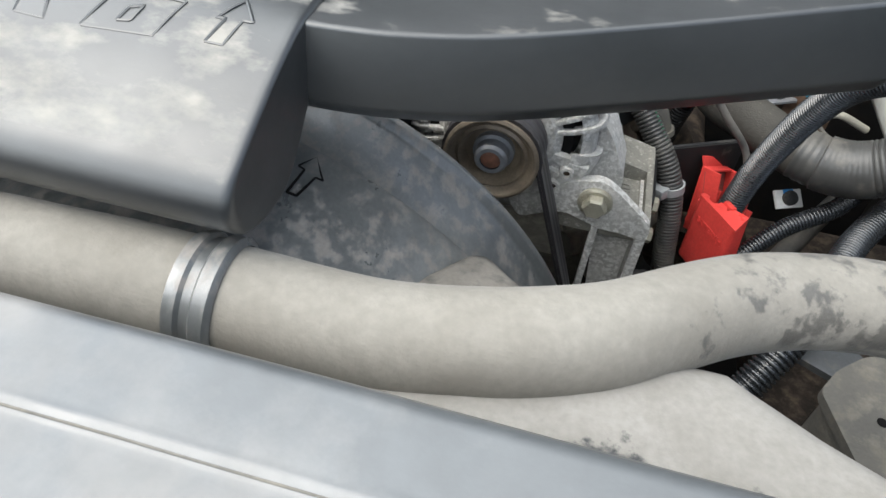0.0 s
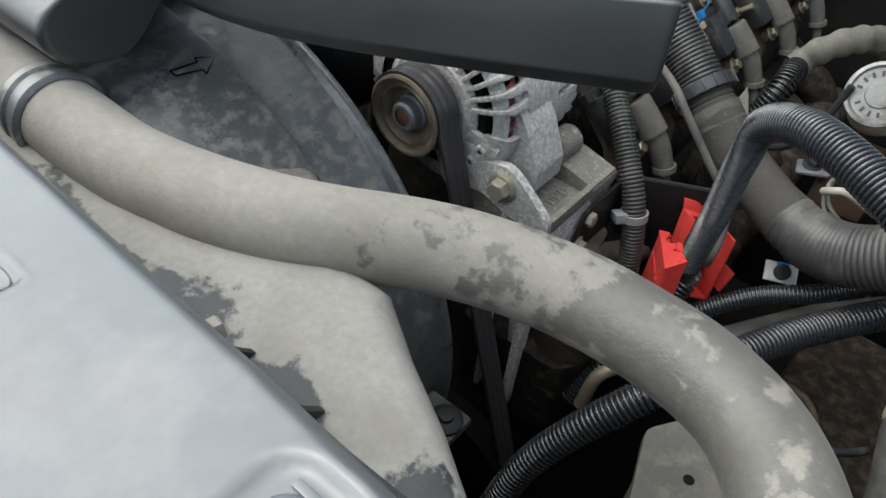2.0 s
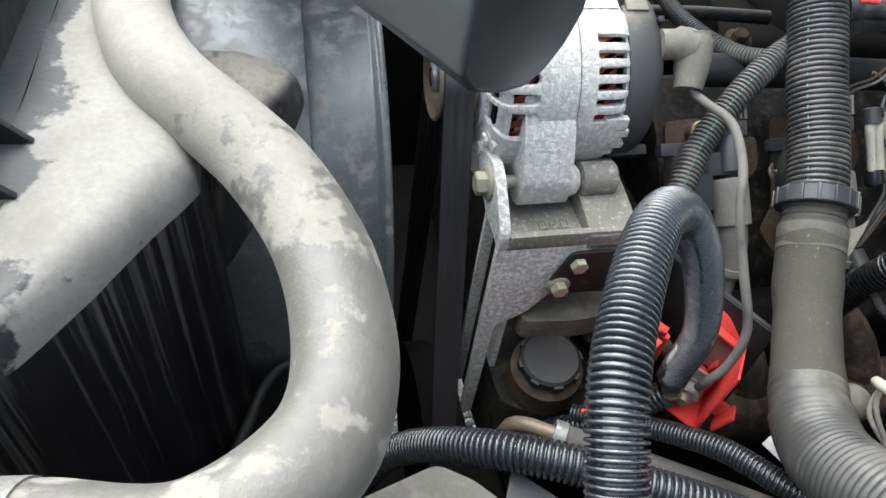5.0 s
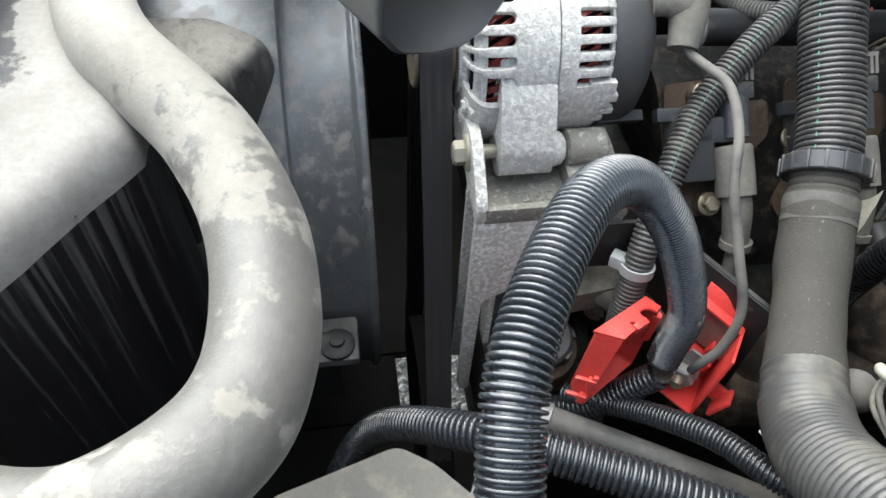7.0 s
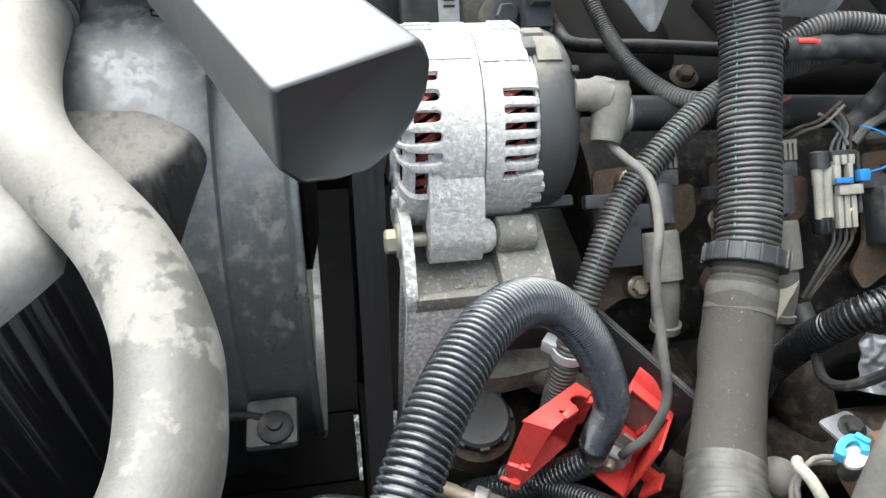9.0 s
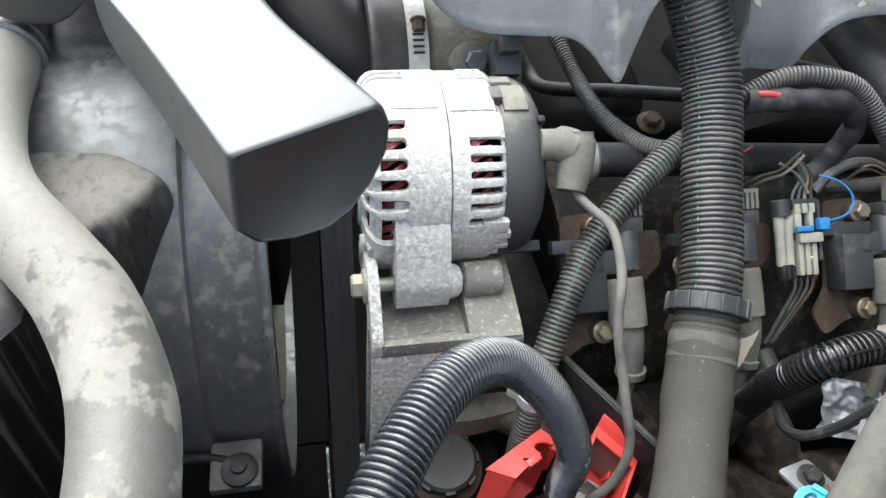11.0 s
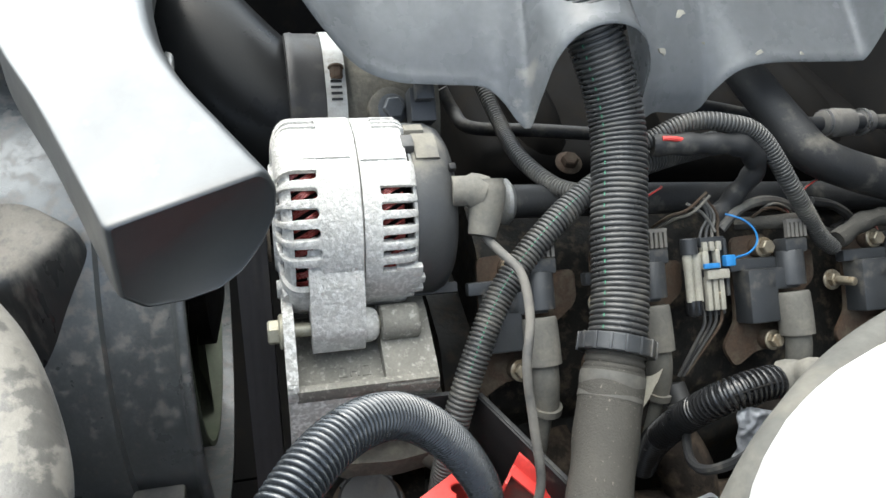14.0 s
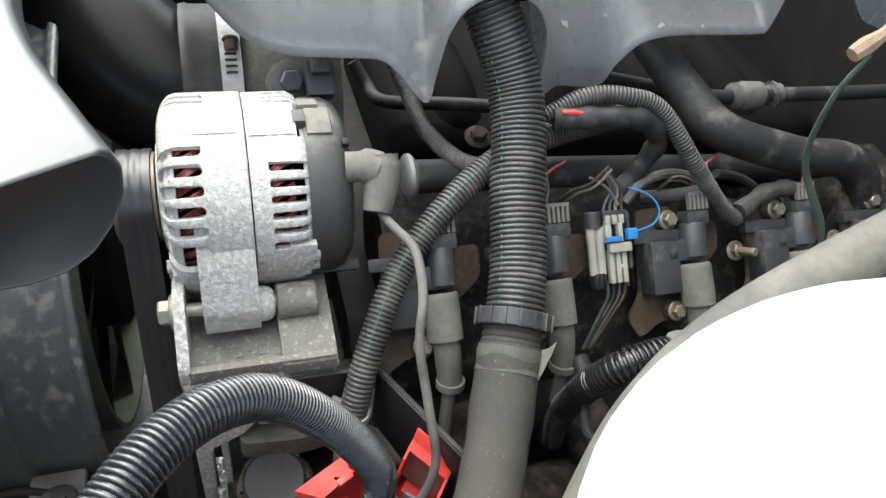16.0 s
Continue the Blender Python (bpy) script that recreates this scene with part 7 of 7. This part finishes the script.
add_box(bm, (0.40, 0.48, 0.55), (0.06, 0.10, 0.29), None, 0.01)
part("post", bm, M["scorched"], frame_)

# thin loose wires over the coils
tube("loose_wire", [(-0.0232, 0.6967, 1.0857), (-0.0131, 0.7003, 1.1063), (-0.0065, 0.7082, 1.1171), (-0.0127, 0.7244, 1.1292)], 0.0013, M["rust"], "thin brown wire over the ignition coils", "wire", sides=8)
tube("loose_wire", [(-0.0207, 0.6988, 1.084), (-0.0104, 0.7036, 1.1047), (-0.0042, 0.7124, 1.1163), (-0.0103, 0.7263, 1.1275)], 0.0012, M["boot"], "thin cream wire over the ignition coils", "wire", sides=8)
tube("loose_wire", [(-0.0149, 0.7808, 1.093), (-0.0125, 0.7888, 1.1081), (-0.0142, 0.8092, 1.1025), (-0.0162, 0.8342, 1.0841)], 0.0013, M["rust"], "thin brown wire over the ignition coils", "wire", sides=8)
tube("loose_wire", [(-0.0165, 0.7857, 1.0963), (-0.014, 0.7936, 1.1113), (-0.0198, 0.8219, 1.0981), (-0.0142, 0.8325, 1.0814)], 0.0012, M["boot"], "thin cream wire over the ignition coils", "wire", sides=8)
tube("loose_wire", [(-0.0236, 0.8175, 1.1003), (-0.0165, 0.8215, 1.0946), (-0.0153, 0.8306, 1.0819)], 0.0013, M["reddust"], "thin red wire over an ignition coil", "wire", sides=8)
tube("loose_wire", [(-0.0029, 0.745, 1.0973), (-0.0101, 0.7596, 1.1099), (-0.0177, 0.7847, 1.1119), (-0.024, 0.8189, 1.1012), (-0.0272, 0.861, 1.0756)], 0.0042, M["loomdust"], "dusty black sleeved wire over the coils", "wire", sides=8)
tube("loose_wire", [(-0.0332, 0.855, 1.0942), (-0.0385, 0.8895, 1.0826), (-0.0327, 0.9115, 1.07), (-0.0262, 0.9003, 1.0592), (-0.0268, 0.8727, 1.0647)], 0.0042, M["loomdust"], "dusty black sleeved wire over the coils", "wire", sides=8)
tube("loose_wire", [(-0.0101, 0.7086, 1.1209), (-0.0063, 0.7218, 1.1144), (-0.0016, 0.7314, 1.1057), (0.0039, 0.7344, 1.1012)], 0.0013, M["wire"], "thin grey wire over the ignition coils", "wire", sides=8)
tube("loose_wire", [(-0.0292, 0.8954, 1.0605), (-0.0374, 0.9298, 1.0666), (-0.0354, 0.9585, 1.0602)], 0.0042, M["loomdust"], "dusty black sleeved wire over the coils", "wire", sides=8)
tube("loose_wire", [(-0.0332, 0.9347, 1.0641), (-0.0284, 0.9421, 1.0619), (-0.0234, 0.9442, 1.0576)], 0.0013, M["reddust"], "thin red wire over an ignition coil", "wire", sides=8)

# clutter low beside the side bracket
bm = bmesh.new()
add_prism(bm, rounded([(0.203, 0.380), (0.228, 0.406), (0.248, 0.408), (0.262, 0.384), (0.232, 0.366)], 0.003), (0, 0, 0.966), X, Y, 0.006, 0.0012)
solo("rear_bracket", bm, M["slate"], "dark bent steel bracket behind the dusty sheet", "bracket")
wire_ = thing("sensor_lead", (0.285, 0.436, 0.94), "dusty black sensor lead with a small plug", "wire")
tube("lead", [(0.236, 0.436, 0.945), (0.253, 0.431, 0.950), (0.283, 0.434, 0.950), (0.305, 0.437, 0.950), (0.322, 0.448, 0.950), (0.335, 0.470, 0.940)], 0.0032, M["rubber"], "", parent=wire_, sides=10)
bm = bmesh.new()
add_box(bm, (0.260, 0.447, 0.948), (0.018, 0.013, 0.012), (Vector((0.8, 0.6, 0)), Vector((-0.6, 0.8, 0)), Z), 0.0018)
add_box(bm, (0.270, 0.455, 0.952), (0.008, 0.008, 0.007), (Vector((0.8, 0.6, 0)), Vector((-0.6, 0.8, 0)), Z), 0.001)
part("plug", bm, M["coil"], wire_, "dark grey plug")
tube("brake_line", [(0.255, 0.500, 0.925), (0.275, 0.497, 0.930), (0.290, 0.490, 0.930), (0.306, 0.468, 0.925), (0.314, 0.452, 0.920), (0.322, 0.41, 0.90)], 0.0035, M["rust"], "rusty bent steel line low in the bay", "pipe", sides=10)
cup = thing("hose_connector", (0.333, 0.395, 1.00), "cream plastic hose connector on a grey dusty housing", "connector")
cax = Vector((0.16, 0.90, 0.32)).normalized()
bm = bmesh.new()
add_lathe(bm, Vector((0.325, 0.402, 1.040)), cax, [(0, 0.0), (0, 0.0095), (0.002, 0.0115), (0.008, 0.0130), (0.017, 0.0140), (0.021, 0.0140), (0.021, 0.0122), (0.015, 0.0120), (0.015, 0.0)], 32)
part("mouth", bm, M["beige"], cup, "cream ring mouth", sharp=40)
bm = bmesh.new()
add_tube(bm, [(0.342, 0.372, 1.005), (0.334, 0.386, 1.026), (0.327, 0.402, 1.039), (0.328, 0.408, 1.041)], lambda s: 0.0125 - 0.06 * max(0, s - 0.03), 20, 0.004)
add_box(bm, (0.345, 0.383, 1.022), (0.030, 0.020, 0.030), (Vector((0.8, 0.6, 0)), Vector((-0.6, 0.8, 0)), Z), 0.004)
part("housing", bm, M["guard"], cup, "grey dusty housing")
loom("side_hose", [(0.3275, 0.416, 1.045), (0.3295, 0.432, 1.049), (0.337, 0.471, 1.049), (0.360, 0.515, 1.043), (0.41, 0.57, 1.03)], 0.0112, 0.0036, M["loom"], "black corrugated hose at the wing")
